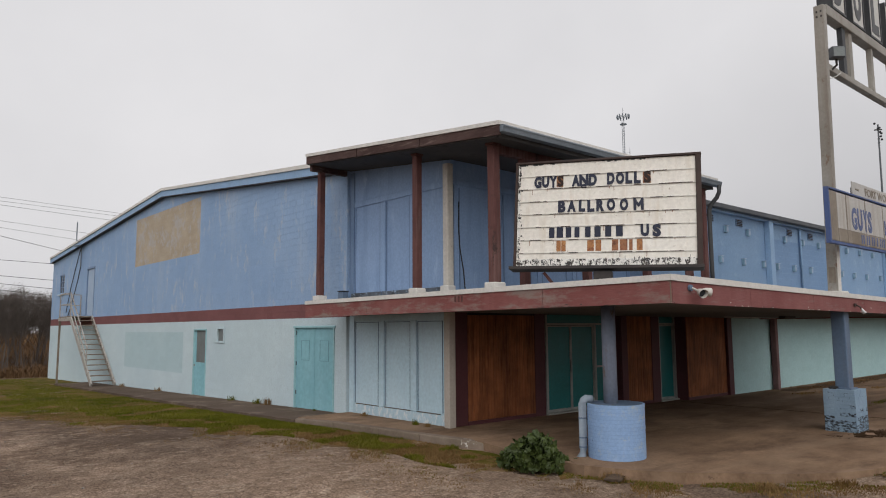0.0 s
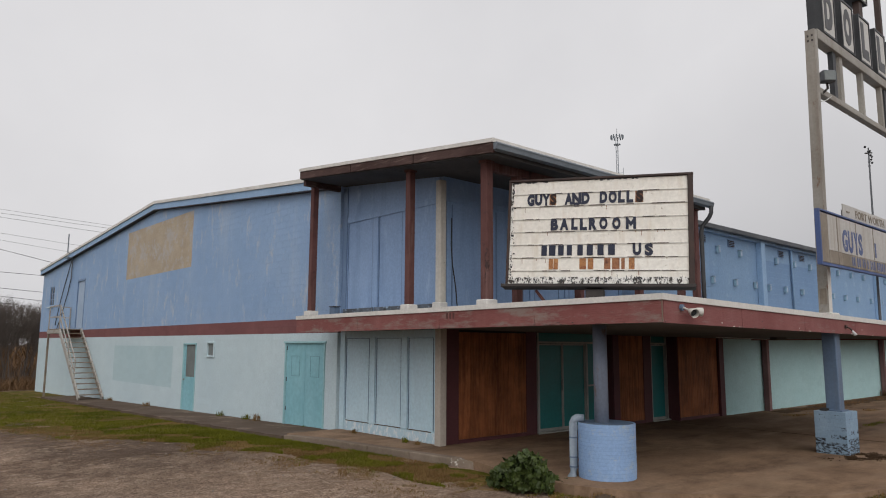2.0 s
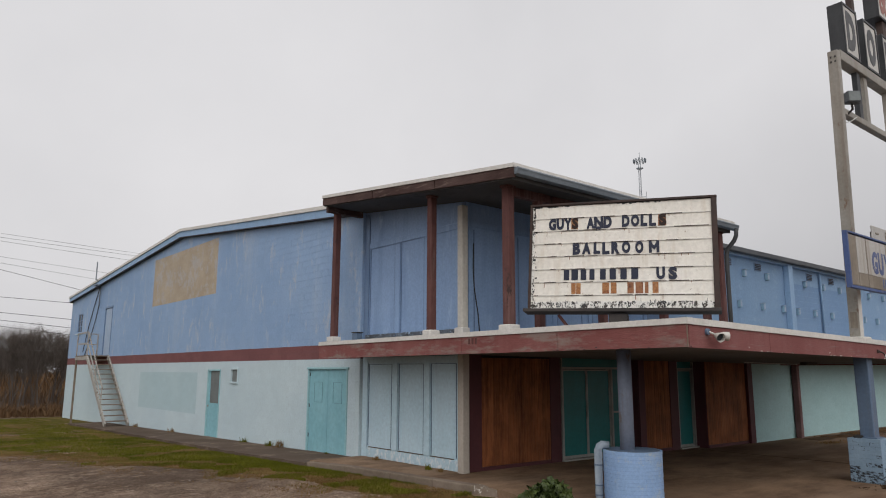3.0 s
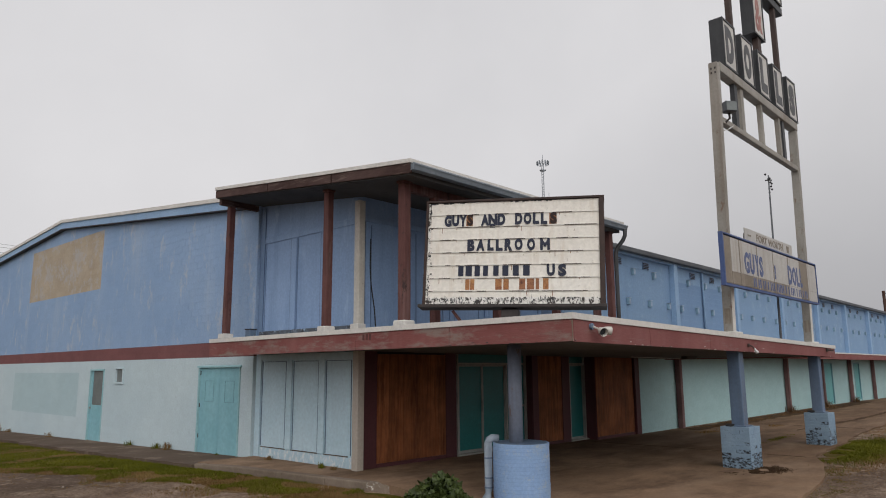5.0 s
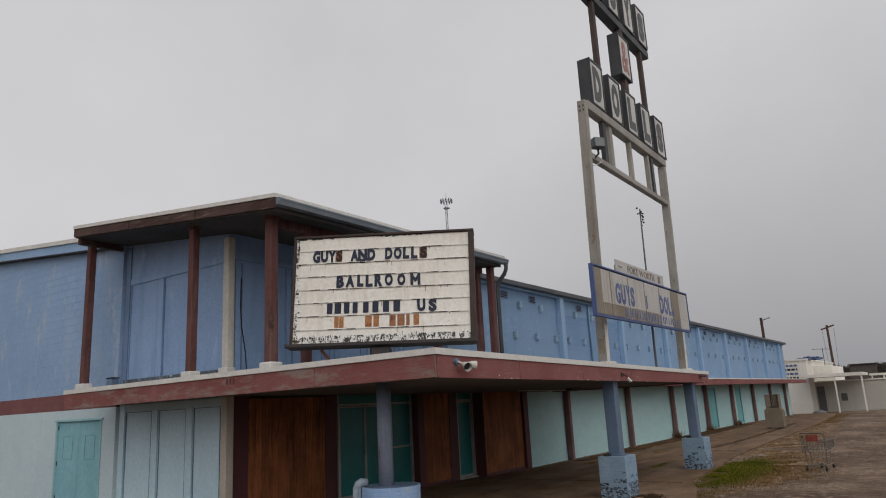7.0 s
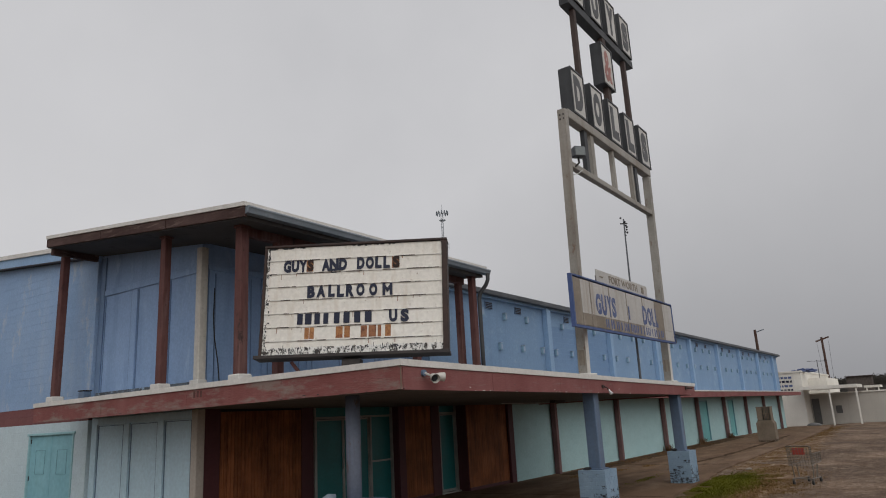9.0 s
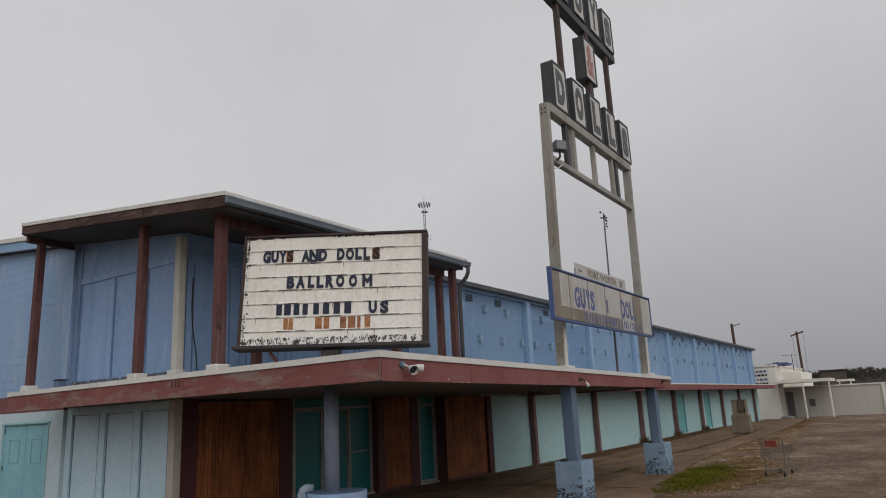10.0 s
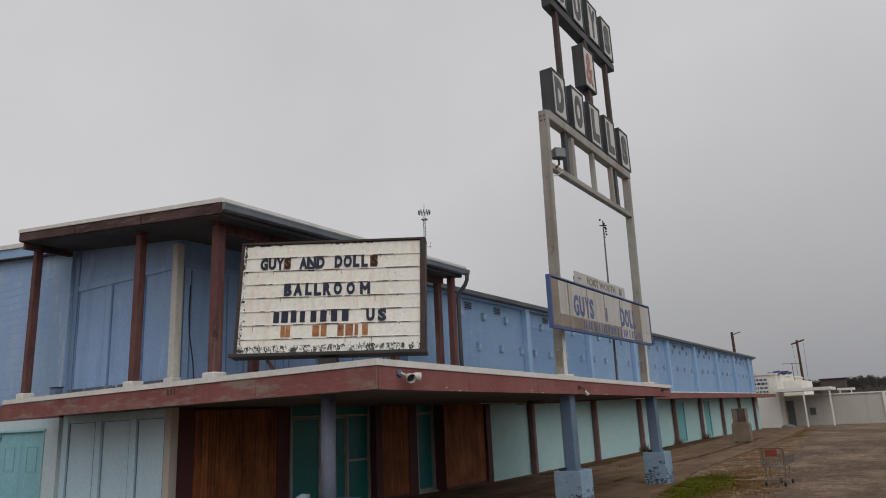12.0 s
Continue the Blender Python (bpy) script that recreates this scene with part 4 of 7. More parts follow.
# ---------------------------------------------------------------- canopy
def build_canopy():
    t = thing("canopy", "flat entrance canopy with worn maroon fascia and white edge", "canopy", kind="structure")
    yb = 10.39
    # deck and soffit
    bm = bmesh.new()
    for x0, x1, y0, y1 in ((CAN_X + .03, 9.92, yb, CAN_YL - .03), (CAN_X + .03, 16.2, CAN_Y + .03, yb), (16.2, CAN_XR - .03, CAN_Y + .03, YS)):
        hexa(bm, [(x0, y0, can_top(x0) - .12), (x0, y0, can_top(x0) - .03), (x0, y1, can_top(x0) - .12), (x0, y1, can_top(x0) - .03),
                  (x1, y0, can_top(x1) - .12), (x1, y0, can_top(x1) - .03), (x1, y1, can_top(x1) - .12), (x1, y1, can_top(x1) - .03)])
    part("deck", bm, M["roof"], t, "grey flat deck")
    cuts = [CAN_X + .04, 11.6, 14.6, 17.82, CAN_XR - .04]
    for a, b in zip(cuts, cuts[1:]):
        y1 = yb if a < 16 else YS
        bm = bmesh.new()
        for ya, yc in ((CAN_Y + .04, 7.2), (7.21, y1)):
            hexa(bm, [(a + .004, ya, can_low(a) + .03), (a + .004, ya, can_low(a) + .05), (a + .004, yc, can_low(a) + .03), (a + .004, yc, can_low(a) + .05),
                      (b - .004, ya, can_low(b) + .03), (b - .004, ya, can_low(b) + .05), (b - .004, yc, can_low(b) + .03), (b - .004, yc, can_low(b) + .05)])
        part("soffit_panel", bm, M["soffit"], t)
    part("soffit_panel", new_box(CAN_X + .04, 9.92, yb + .005, CAN_YL - .04, 2.275, 2.30), M["soffit"], t)
    # fascia boards, butted with small gaps
    for a, b in ((CAN_Y, 6.9), (6.9, 9.1), (9.1, 11.62), (11.62, CAN_YL)):
        bm = bmesh.new()
        drop = lambda y: .04 * (y - CAN_Y) / (CAN_YL - CAN_Y)
        hexa(bm, [(x, y, z - drop(y)) for x in (CAN_X, CAN_X + .035) for y in (a + .004, b - .004) for z in (2.255, 2.545)])
        part("fascia_board", bm, M["fascia"], t)
    xs = [CAN_X + .037, 10.9, 13.2, 15.6, 18.5, CAN_XR]
    for a, b in zip(xs, xs[1:]):
        bm = bmesh.new()
        lo, hi = (can_low(a), can_low(b)), (can_top(a) - .088, can_top(b) - .088)
        hexa(bm, [(a + .004, CAN_Y, lo[0]), (a + .004, CAN_Y, hi[0]), (a + .004, CAN_Y + .035, lo[0]), (a + .004, CAN_Y + .035, hi[0]),
                  (b - .004, CAN_Y, lo[1]), (b - .004, CAN_Y, hi[1]), (b - .004, CAN_Y + .035, lo[1]), (b - .004, CAN_Y + .035, hi[1])])
        part("fascia_board", bm, M["fascia_s"], t)
    part("fascia_board", new_box(CAN_XR - .036, CAN_XR, CAN_Y + .037, YS - .3, can_low(CAN_XR), can_top(CAN_XR) - .09), M["fascia_s"], t)
    part("corner_strip", new_box(CAN_X - .003, CAN_X + .009, CAN_Y - .003, CAN_Y + .009, 2.262, 2.545), M["curb"], t, "worn pale corner strip")
    for k in range(3):
        part("bar", new_box(CAN_X - .004, CAN_X - .0005, 8.70 + .085 * k, 8.75 + .085 * k, 2.40, 2.50), M["post_red"], t, "dark faded bar")
    # paint flaked off along the lower edge
    rng = random.Random(61)
    for _ in range(46):
        u = rng.choice((rng.uniform(CAN_X + .1, 21.2), rng.gauss(11.0, .5), rng.gauss(15.7, .25), rng.gauss(13.2, .3)))
        w, h = rng.uniform(.015, .07), rng.uniform(.004, .014)
        z = can_low(u) + (.003 if rng.random() < .88 else rng.uniform(.02, .12))
        part("paint_flake", new_box(u, u + w, CAN_Y - .004, CAN_Y - .0005, z, z + h), M[rng.choice(("white_metal", "black_metal", "curb"))], t)
    for _ in range(30):
        u = rng.choice((rng.uniform(4.9, 13.8), rng.gauss(6.0, .6), rng.gauss(6.9, .2)))
        w, h = rng.uniform(.015, .07), rng.uniform(.004, .012)
        z = 2.25 + (.003 if rng.random() < .85 else rng.uniform(.02, .24))
        part("paint_flake", new_box(CAN_X - .004, CAN_X - .0005, u, u + w, z, z + h), M[rng.choice(("curb", "black_metal", "bark"))], t)
    # flashing
    bm = bmesh.new()
    hexa(bm, [(x, y, z + d) for x in (CAN_X - .02, CAN_X + .12) for y, d in ((CAN_Y - .02, 0), (CAN_YL, -.04)) for z in (2.548, 2.63)])
    part("flashing", bm, M["white_metal"], t, "white metal edge flashing")
    bm = bmesh.new()
    a, b = CAN_X + .121, CAN_XR + .02
    hexa(bm, [(a, CAN_Y - .02, can_top(a) - .085), (a, CAN_Y - .02, can_top(a)), (a, CAN_Y + .12, can_top(a) - .085), (a, CAN_Y + .12, can_top(a)),
              (b, CAN_Y - .02, can_top(b) - .085), (b, CAN_Y - .02, can_top(b)), (b, CAN_Y + .12, can_top(b) - .085), (b, CAN_Y + .12, can_top(b))])
    part("flashing", bm, M["white_metal"], t, "white metal edge flashing")
    # the narrow canopy that goes on along the wall
    t2 = thing("canopy", "narrow maroon canopy along the long wall", "canopy", kind="structure")
    part("deck", new_box(CAN_XR + .02, 64.6, 8.66, YS, 2.40, 2.48), M["roof"], t2)
    part("soffit_panel", new_box(CAN_XR + .02, 64.6, 8.66, YS, 2.26, 2.30), M["soffit"], t2)
    for k in range(8):
        a = CAN_XR + .02 + (64.6 - CAN_XR) * k / 8
        b = CAN_XR + .01 + (64.6 - CAN_XR) * (k + 1) / 8
        part("fascia_board", new_box(a, b, 8.62, 8.655, 2.24, 2.50), M["fascia_s"], t2)
        part("flashing", new_box(a, b, 8.60, 8.75, 2.502, 2.56), M["white_metal"], t2, "white metal edge flashing")
    part("fascia_board", new_box(64.565, 64.6, 8.66, YS, 2.24, 2.50), M["fascia_s"], t2)


build_canopy()


# ---------------------------------------------------------------- posts and columns
def porch_post(x, y, w=0.17, foot=True):
    z0, z1 = can_top(x) - 0.03, porch_roof_z(y) - 0.26
    t = thing("porch_post", "dark red square timber post on a white foot", "post", "porch posts", at=pose(x, y, z0))
    part("shaft", new_box(-w / 2, w / 2, -w / 2, w / 2, 0.02, z1 - z0 - 0.05, 0.012), M["post_red"], t)
    part("cap", new_box(-w / 2 - .02, w / 2 + .02, -w / 2 - .02, w / 2 + .02, z1 - z0 - 0.05, z1 - z0 + 0.02, 0.006), M["post_red"], t)
    if foot:
        part("foot", new_box(-w / 2 - .055, w / 2 + .05, -w / 2 - .055, w / 2 + .06, 0.0, 0.14, 0.018), M["white_metal"], t, "white painted foot")
    return t


for px, py, pw in ((9.16, 14.21, 0.145), (9.16, 10.53, 0.145), (9.16, 8.37, 0.165)):
    porch_post(px, py, pw)
for px in (10.02, 11.85, 13.97, 15.75):
    porch_post(px, 8.45, 0.15, False)
porch_post(15.76, 8.06, 0.15, False)

t = thing("concrete_column", "pale grey concrete corner column through both storeys", "column")
part("lower_shaft", new_box(9.755, 9.93, 10.27, 10.44, -0.1, 2.27, 0.012), M["concrete_col"], t)
part("upper_shaft", new_box(9.765, 9.93, 10.30, 10.455, 2.45, 5.31, 0.012), M["post_white"], t, "flaking off-white upper shaft")
part("pad", new_box(9.72, 9.93, 10.25, 10.50, 2.58, 2.80, 0.012), M["white_metal"], t, "white pad under the upper shaft")
t = thing("roof_drain", "small dark drain box on the canopy beside the wall", "drain", at=pose(9.62, 13.92, 2.585))
part("body", new_box(-.09, .09, -.10, .10, 0, .24, 0.02), M["steel_blue"], t)
part("lid", new_box(-.10, .10, -.11, .11, .241, .262, 0.006), M["black_metal"], t)

COLS = [22.8 + 5.4 * k for k in range(8)]
for k, x in enumerate(COLS):
    z = slab_z(x)
    t = thing("wall_column", "maroon square column against the turquoise wall", "column", "columns of the long wall", at=pose(x, YS - 0.16, z))
    part("shaft", new_box(-0.21, -0.04, -0.04, 0.13, 0, 2.26 - z, 0.01), M["post_maroon"], t)
    t = thing("pilaster", "blue block pilaster on the upper wall", "pilaster", "pilasters of the long wall", at=pose(x, YS - 0.09, 2.5))
    part("shaft", new_box(-0.14, 0.14, -0.09, 0.09, 0, 2.76, 0.008), M["blue_light"], t)


# ---------------------------------------------------------------- boarded bay
def boarded_bay():
    x = 9.928
    t = thing("panelling", "boarded bay with pale trim and a peeling bottom rail", "panelling")
    for y0, y1, z0, z1, m in ((13.86, 14.06, -0.05, 2.26, "pale_panel"), (12.66, 12.86, 0.22, 2.12, "pale_panel"), (11.50, 11.70, 0.22, 2.12, "pale_panel"),
                              (10.51, 10.58, -0.05, 2.26, "pale_panel"), (10.585, 13.855, 2.125, 2.26, "pale_panel")):
        part("trim_board", new_box(x - 0.035, x, y0, y1, z0, z1, 0.006), M[m], t)
    for y0, y1 in ((10.585, 11.56), (11.565, 12.72), (12.725, 13.855)):
        part("bottom_rail", new_box(x - 0.03, x, y0, y1, -0.06, 0.20, 0.008), M["pale_peel"], t, "peeling pale bottom rail")
        part("panel_bead", new_box(x - 0.02, x, y0 + 0.16, y1 - 0.06, 0.205, 0.222), M["walk"], t)
    for y0, y1 in ((10.66, 11.47), (11.73, 12.62), (12.90, 13.83)):
        for a, b in ((y0, y0 + .011), (y1 - .011, y1)):
            part("panel_bead", new_box(x - 0.012, x, a, b, 0.24, 2.10), M["steel_blue"], t)
        part("panel_bead", new_box(x - 0.012, x, y0 + .02, y1 - .02, 2.089, 2.10), M["steel_blue"], t)
    t = thing("panelling", "blue upper boards with thin trim behind the porch posts", "panelling")
    for y0, y1 in ((12.62, 12.82), (11.50, 11.72)):
        part("trim_board", new_box(x - 0.03, x, y0, y1, 2.66, 4.86, 0.006), M["blue_flat"], t)
    part("trim_board", new_box(x - 0.03, x, 13.90, 14.08, 2.66, 5.75, 0.006), M["blue_dark"], t, "dark blue edge board")
    part("trim_board", new_box(x - 0.03, x, 10.51, 13.89, 4.865, 5.0, 0.006), M["blue_flat"], t)
    for y0, y1 in ((10.58, 11.48), (11.74, 12.60), (12.84, 13.86)):
        for a, b in ((y0, y0 + .016), (y1 - .016, y1)):
            part("panel_bead", new_box(x - 0.012, x, a, b, 2.72, 4.85), M["blue_dark"], t)
        part("sill", new_box(x - 0.06, x - .032, y0 - .1, y1 + .1, 2.60, 2.79, 0.008), M["sill_mould"], t, "dark mouldy sill")
    # the same boards on the side that faces the long wall's street
    t = thing("panelling", "blue upper boards in the shade of the porch", "panelling")
    for x0 in (10.0, 11.3, 12.55, 13.8, 15.0):
        part("trim_board", new_box(x0, x0 + .14, 10.37, 10.398, 2.66, 4.9, 0.005), M["blue_flat"], t)
        part("panel_bead", new_box(x0 + .16, x0 + .18, 10.385, 10.398, 2.72, 4.85), M["blue_dark"], t)
        part("panel_bead", new_box(x0 + 1.02, x0 + 1.04, 10.385, 10.398, 2.72, 4.85), M["blue_dark"], t)
    part("trim_board", new_box(9.98, 16.18, 10.37, 10.398, 4.905, 5.02, 0.005), M["blue_flat"], t)
    bm = bmesh.new()
    tube(bm, [(10.12, 10.35, 4.55), (10.10, 10.34, 4.0), (10.13, 10.34, 3.6), (10.22, 10.33, 3.1), (10.26, 10.33, 2.7)], 0.012, 5)
    tagged(link_mesh("cable", bm, M["wire"]), "loose dark cable hanging on the blue boards", "cable")


boarded_bay()


# ---------------------------------------------------------------- doors and windows of the west wall
def double_door():
    y0, y1, _, z1 = DOOR_D
    t = thing("door_1", "closed teal double door with embossed panels in the block wall", "door", kind="structure")
    zb = walk_z(15.6) - 0.03
    part("frame", new_box(XW - .02, XW + .1, y0, y0 + .05, zb, z1, 0.004), M["teal_wall"], t)
    part("frame", new_box(XW - .02, XW + .1, y1 - .05, y1, zb, z1, 0.004), M["teal_wall"], t)
    part("frame", new_box(XW - .03, XW + .1, y0 - .05, y1 + .05, z1 - .002, z1 + .05, 0.004), M["teal_wall"], t)
    part("sill", new_box(XW - .05, XW + .2, y0, y1, zb - .2, zb + .015), M["walk"], t)
    mid = (y0 + y1) / 2
    for a, b in ((y0 + .052, mid - .006), (mid + .006, y1 - .052)):
        leaf = part("leaf", new_box(XW + .03, XW + .075, a, b, zb + .02, z1 - .004, 0.004), M["teal"], t)
        c = (a + b) / 2
        for p0, p1, q0, q1 in ((c - .21, c + .21, 1.14, 1.66),):
            for e in ((p0, p1, q0, q0 + .012), (p0, p1, q1 - .012, q1), (p0, p0 + .012, q0 + .013, q1 - .013), (p1 - .012, p1, q0 + .013, q1 - .013)):
                part("moulding", new_box(XW + .022, XW + .0295, *e), M["teal_dark"], leaf)
        hy = a if a < mid - 0.5 else b
        for hz in (0.25, 1.0, 1.8):
            part("hinge", new_box(XW + .015, XW + .029, hy - .02, hy + .02, hz, hz + .10), M["black_metal"], leaf, "dark hinge")


double_door()


def single_door():
    y0, y1, z0, z1 = DOOR_S
    zb = walk_z(23) - 0.0
    t = thing("door_2", "closed teal door with a dusty upper pane", "door", kind="structure")
    for a, b in ((y0, y0 + .05), (y1 - .05, y1)):
        part("frame", new_box(XW - .02, XW + .1, a, b, zb, z1, 0.004), M["teal_wall"], t)
    part("frame", new_box(XW - .025, XW + .1, y0, y1, z1 - .05, z1, 0.004), M["teal_wall"], t)
    a, b = y0 + .053, y1 - .053
    for c in ((a, b, zb + .01, 0.86), (a, b, 1.98, z1 - .052), (a, a + .11, 0.862, 1.978), (b - .11, b, 0.862, 1.978)):
        part("leaf", new_box(XW + .03, XW + .07, *c), M["teal"], t)
    part("pane", new_box(XW + .045, XW + .055, a + .112, b - .112, 0.864, 1.976), M["grey_glass"], t, "dusty grey pane")
    part("handle", new_box(XW - .02, XW + .028, b - .085, b - .04, 0.74, 0.80, 0.008), M["alu"], t, "dull metal knob")
    part("sill", new_box(XW - .06, XW + .2, y0, y1, zb - .3, zb + .008), M["curb"], t)
    y0, y1, z0, z1 = WIN_S
    t = thing("window_1", "small window in a pale frame, its pane dusty", "window", kind="structure")
    for c in ((y0, y0 + .06, z0, z1), (y1 - .06, y1, z0, z1), (y0 + .06, y1 - .06, z1 - .06, z1), (y0 + .06, y1 - .06, z0, z0 + .06)):
        part("window_frame", new_box(XW - .035, XW + .06, *c, 0.004), M["pale"], t)
    part("pane", new_box(XW + .02, XW + .03, y0 + .06, y1 - .06, z0 + .06, z1 - .06), M["grey_glass"], t)
    y0, y1, z0, z1 = DOOR_U
    t = thing("door_3", "pale blue upper door at the head of the stair", "door", kind="structure")
    part("leaf", new_box(XW + .03, XW + .07, y0 + .05, y1 - .05, z0, z1 - .05, 0.004), M["blue_pale"], t)
    for c in ((y0, y0 + .048, z0, z1), (y1 - .048, y1, z0, z1), (y0, y1, z1 - .048, z1 + .04)):
        part("frame", new_box(XW - .02, XW + .1, *c), M["blue_dark"], t)
    y0, y1, z0, z1 = WIN_U
    t = thing("window_2", "old sash window with dark panes in the blue wall", "window", kind="structure")
    mid = (y0 + y1) / 2
    for c in ((y0, y0 + .06, z0, z1), (y1 - .06, y1, z0, z1), (y0 + .06, y1 - .06, z1 - .06, z1), (y0 + .06, y1 - .06, z0, z0 + .06), (mid - .02, mid + .02, z0 + .06, z1 - .06)):
        part("window_frame", new_box(XW + .02, XW + .09, *c), M["blue_dark"], t)
    for k in range(3):
        za = z0 + .06 + (z1 - z0 - .12) * k / 3
        for a, b in ((y0 + .06, mid - .02), (mid + .02, y1 - .06)):
            part("pane", new_box(XW + .05, XW + .058, a, b, za + .012, za + (z1 - z0 - .12) / 3 - .012), M["dark_glass"], t)
        if k:
            part("glazing_bar", new_box(XW + .03, XW + .08, y0 + .06, y1 - .06, za - .012, za + .012), M["blue_dark"], t)
    part("window_sill", new_box(XW - .09, XW + .05, y0 - .1, y1 + .1, z0 - .07, z0, 0.01), M["pale"], t)


single_door()


# ---------------------------------------------------------------- entrance under the canopy
def entrance():
    rng = random.Random(4)
    plank = {}

    def planks(x0, x1, y, label):
        t = thing("wood_panelling", label, "panelling")
        n = round((x1 - x0) / 0.082)
        w = (x1 - x0) / n
        key = round(w, 4)
        if key not in plank:
            bm = new_box(0.002, w - 0.002, -0.022, 0, 0, 2.14, 0.004)
            plank[key] = bpy.data.meshes.new("plank")
            bm.to_mesh(plank[key])
            bm.free()
            plank[key].materials.append(M["wood"])
        for k in range(n):
            ob = new("plank", plank[key])
            ob.parent = t
            ob.matrix_basis = pose(x0 + k * w, y - 0.004 * rng.random(), 0.075)
        part("base_board", new_box(x0, x1, y - .03, y, -0.05, 0.07, 0.005), M["maroon_dark"], t, "dark maroon base board")
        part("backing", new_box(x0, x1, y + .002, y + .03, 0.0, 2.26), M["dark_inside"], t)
        return t

    planks(10.32, 12.34, 10.36, "reddish brown vertical boards beside the glass doors")
    planks(15.58, 16.64, 10.155, "reddish brown vertical boards between the doors")
    planks(17.84, 19.93, 9.835, "reddish brown vertical boards beside the turquoise wall")
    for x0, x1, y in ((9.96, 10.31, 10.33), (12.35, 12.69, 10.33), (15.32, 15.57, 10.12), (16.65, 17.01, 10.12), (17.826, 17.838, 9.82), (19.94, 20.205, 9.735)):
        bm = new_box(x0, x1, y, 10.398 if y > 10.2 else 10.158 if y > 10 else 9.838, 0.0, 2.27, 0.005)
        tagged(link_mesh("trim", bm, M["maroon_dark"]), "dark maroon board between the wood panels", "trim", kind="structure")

    def glazed(name, label, x0, x1, y, leaves, bar):
        t = thing(name, label, "door", kind="structure")
        part("frame", new_box(x0, x0 + .04, y - .06, y + .06, 0, 2.24), M["door_frame"], t)
        part("frame", new_box(x1 - .04, x1, y - .06, y + .06, 0, 2.24), M["door_frame"], t)
        part("transom_bar", new_box(x0 + .04, x1 - .04, y - .055, y + .055, 2.00, 2.045), M["door_frame"], t)
        part("transom_pane", new_box(x0 + .04, x1 - .04, y - .005, y + .005, 2.045, 2.24), M["teal_glass"], t)
        part("threshold", new_box(x0 - .03, x1 + .03, y - .12, y + .1, -0.03, 0.035), M["door_frame"], t, "worn metal threshold")
        for a, b in leaves:
            leaf = part("leaf", new_box(a + .028, b - .028, y - .008, y + .004, 0.10, 1.96), M["teal_glass"], t, "teal-filmed glass leaf")
            for c in ((a, a + .028, 0.04, 1.99), (b - .028, b, 0.04, 1.99), (a + .028, b - .028, 1.96, 1.99), (a + .028, b - .028, 0.04, 0.10)):
                part("stile", new_box(c[0], c[1], y - .03, y + .02, c[2], c[3]), M["door_frame"], leaf)
            part("handle", new_box(b - .034, b - .020, y - .065, y - .031, 0.92, 1.18, 0.004), M["alu"], leaf, "dull metal pull handle")
            if bar:
                part("push_bar", new_box(a + .05, b - .05, y - .05, y - .02, 0.98, 1.02), M["door_frame"], leaf)
        return t

    t = glazed("door_4", "closed teal glass double door with side light in metal frame", 12.72, 15.34, 10.385, [(12.79, 13.63), (13.64, 14.49)], False)
    part("mullion", new_box(14.50, 14.56, 10.325, 10.445, 0, 2.0), M["door_frame"], t)
    part("side_light", new_box(14.56, 15.28, 10.38, 10.39, 0.1, 2.0), M["teal_glass"], t, "teal side light")
    part("rail", new_box(14.56, 15.28, 10.345, 10.375, 0.98, 1.02), M["door_frame"], t)
    glazed("door_5", "closed teal glass side door between wood panels", 17.02, 17.82, 10.20, [(17.09, 17.75)], False)
    # room behind the glass, its lack of light put into a near-black colour
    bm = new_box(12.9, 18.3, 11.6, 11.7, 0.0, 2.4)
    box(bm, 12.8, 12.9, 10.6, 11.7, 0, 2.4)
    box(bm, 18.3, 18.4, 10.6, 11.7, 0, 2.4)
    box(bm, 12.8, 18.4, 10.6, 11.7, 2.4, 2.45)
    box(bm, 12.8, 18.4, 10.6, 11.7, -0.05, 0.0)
    tagged(link_mesh("wall_lobby", bm, M["dark_inside"]), "lobby behind the glass, near-black to stand for dimness", "wall", kind="structure")
    # teal doors far along the wall
    for k, (a, b, c, d) in enumerate(TEAL_DOORS):
        t = thing(f"door_{6 + k}", "closed teal metal door in the turquoise wall", "door", kind="structure")
        part("leaf", new_box(a + .05, b - .05, YS + .05, YS + .09, c + .02, d - .05, 0.004), M["teal_green"], t)
        for e in ((a, a + .05, c, d), (b - .05, b, c, d), (a, b, d - .05, d)):
            part("frame", new_box(e[0], e[1], YS - .01, YS + .12, e[2], e[3]), M["teal_dark"], t)
        part("handle", new_box(a + .1, a + .16, YS + .0, YS + .049, 0.98, 1.04, 0.006), M["alu"], t)


entrance()


# ---------------------------------------------------------------- dirt on the apron
flat_slab("joint", [(17.37, 9.8), (17.41, 9.8), (17.37, 4.5), (17.33, 4.5)], lambda x, y: 0.004, 0.02, M["litter"], "dirt-filled joint across the concrete apron", 0.012, 20, "joint")
flat_slab("joint", [(26.0, 9.0), (26.05, 9.0), (25.95, 5.2), (25.9, 5.2)], lambda x, y: 0.004, 0.02, M["litter"], "dirt-filled joint across the concrete apron", 0.012, 21, "joint")
flat_slab("dirt_strip", [(22.2, 9.0), (26, 8.75), (30, 8.85), (36, 8.7), (45, 8.8), (45, 9.5), (36, 9.55), (28, 9.5), (22.4, 9.45)], lambda x, y: 0.006, 0.01, M["litter"],
          "dark brown dirt washed up along the wall", 0.09, 15, "ground")
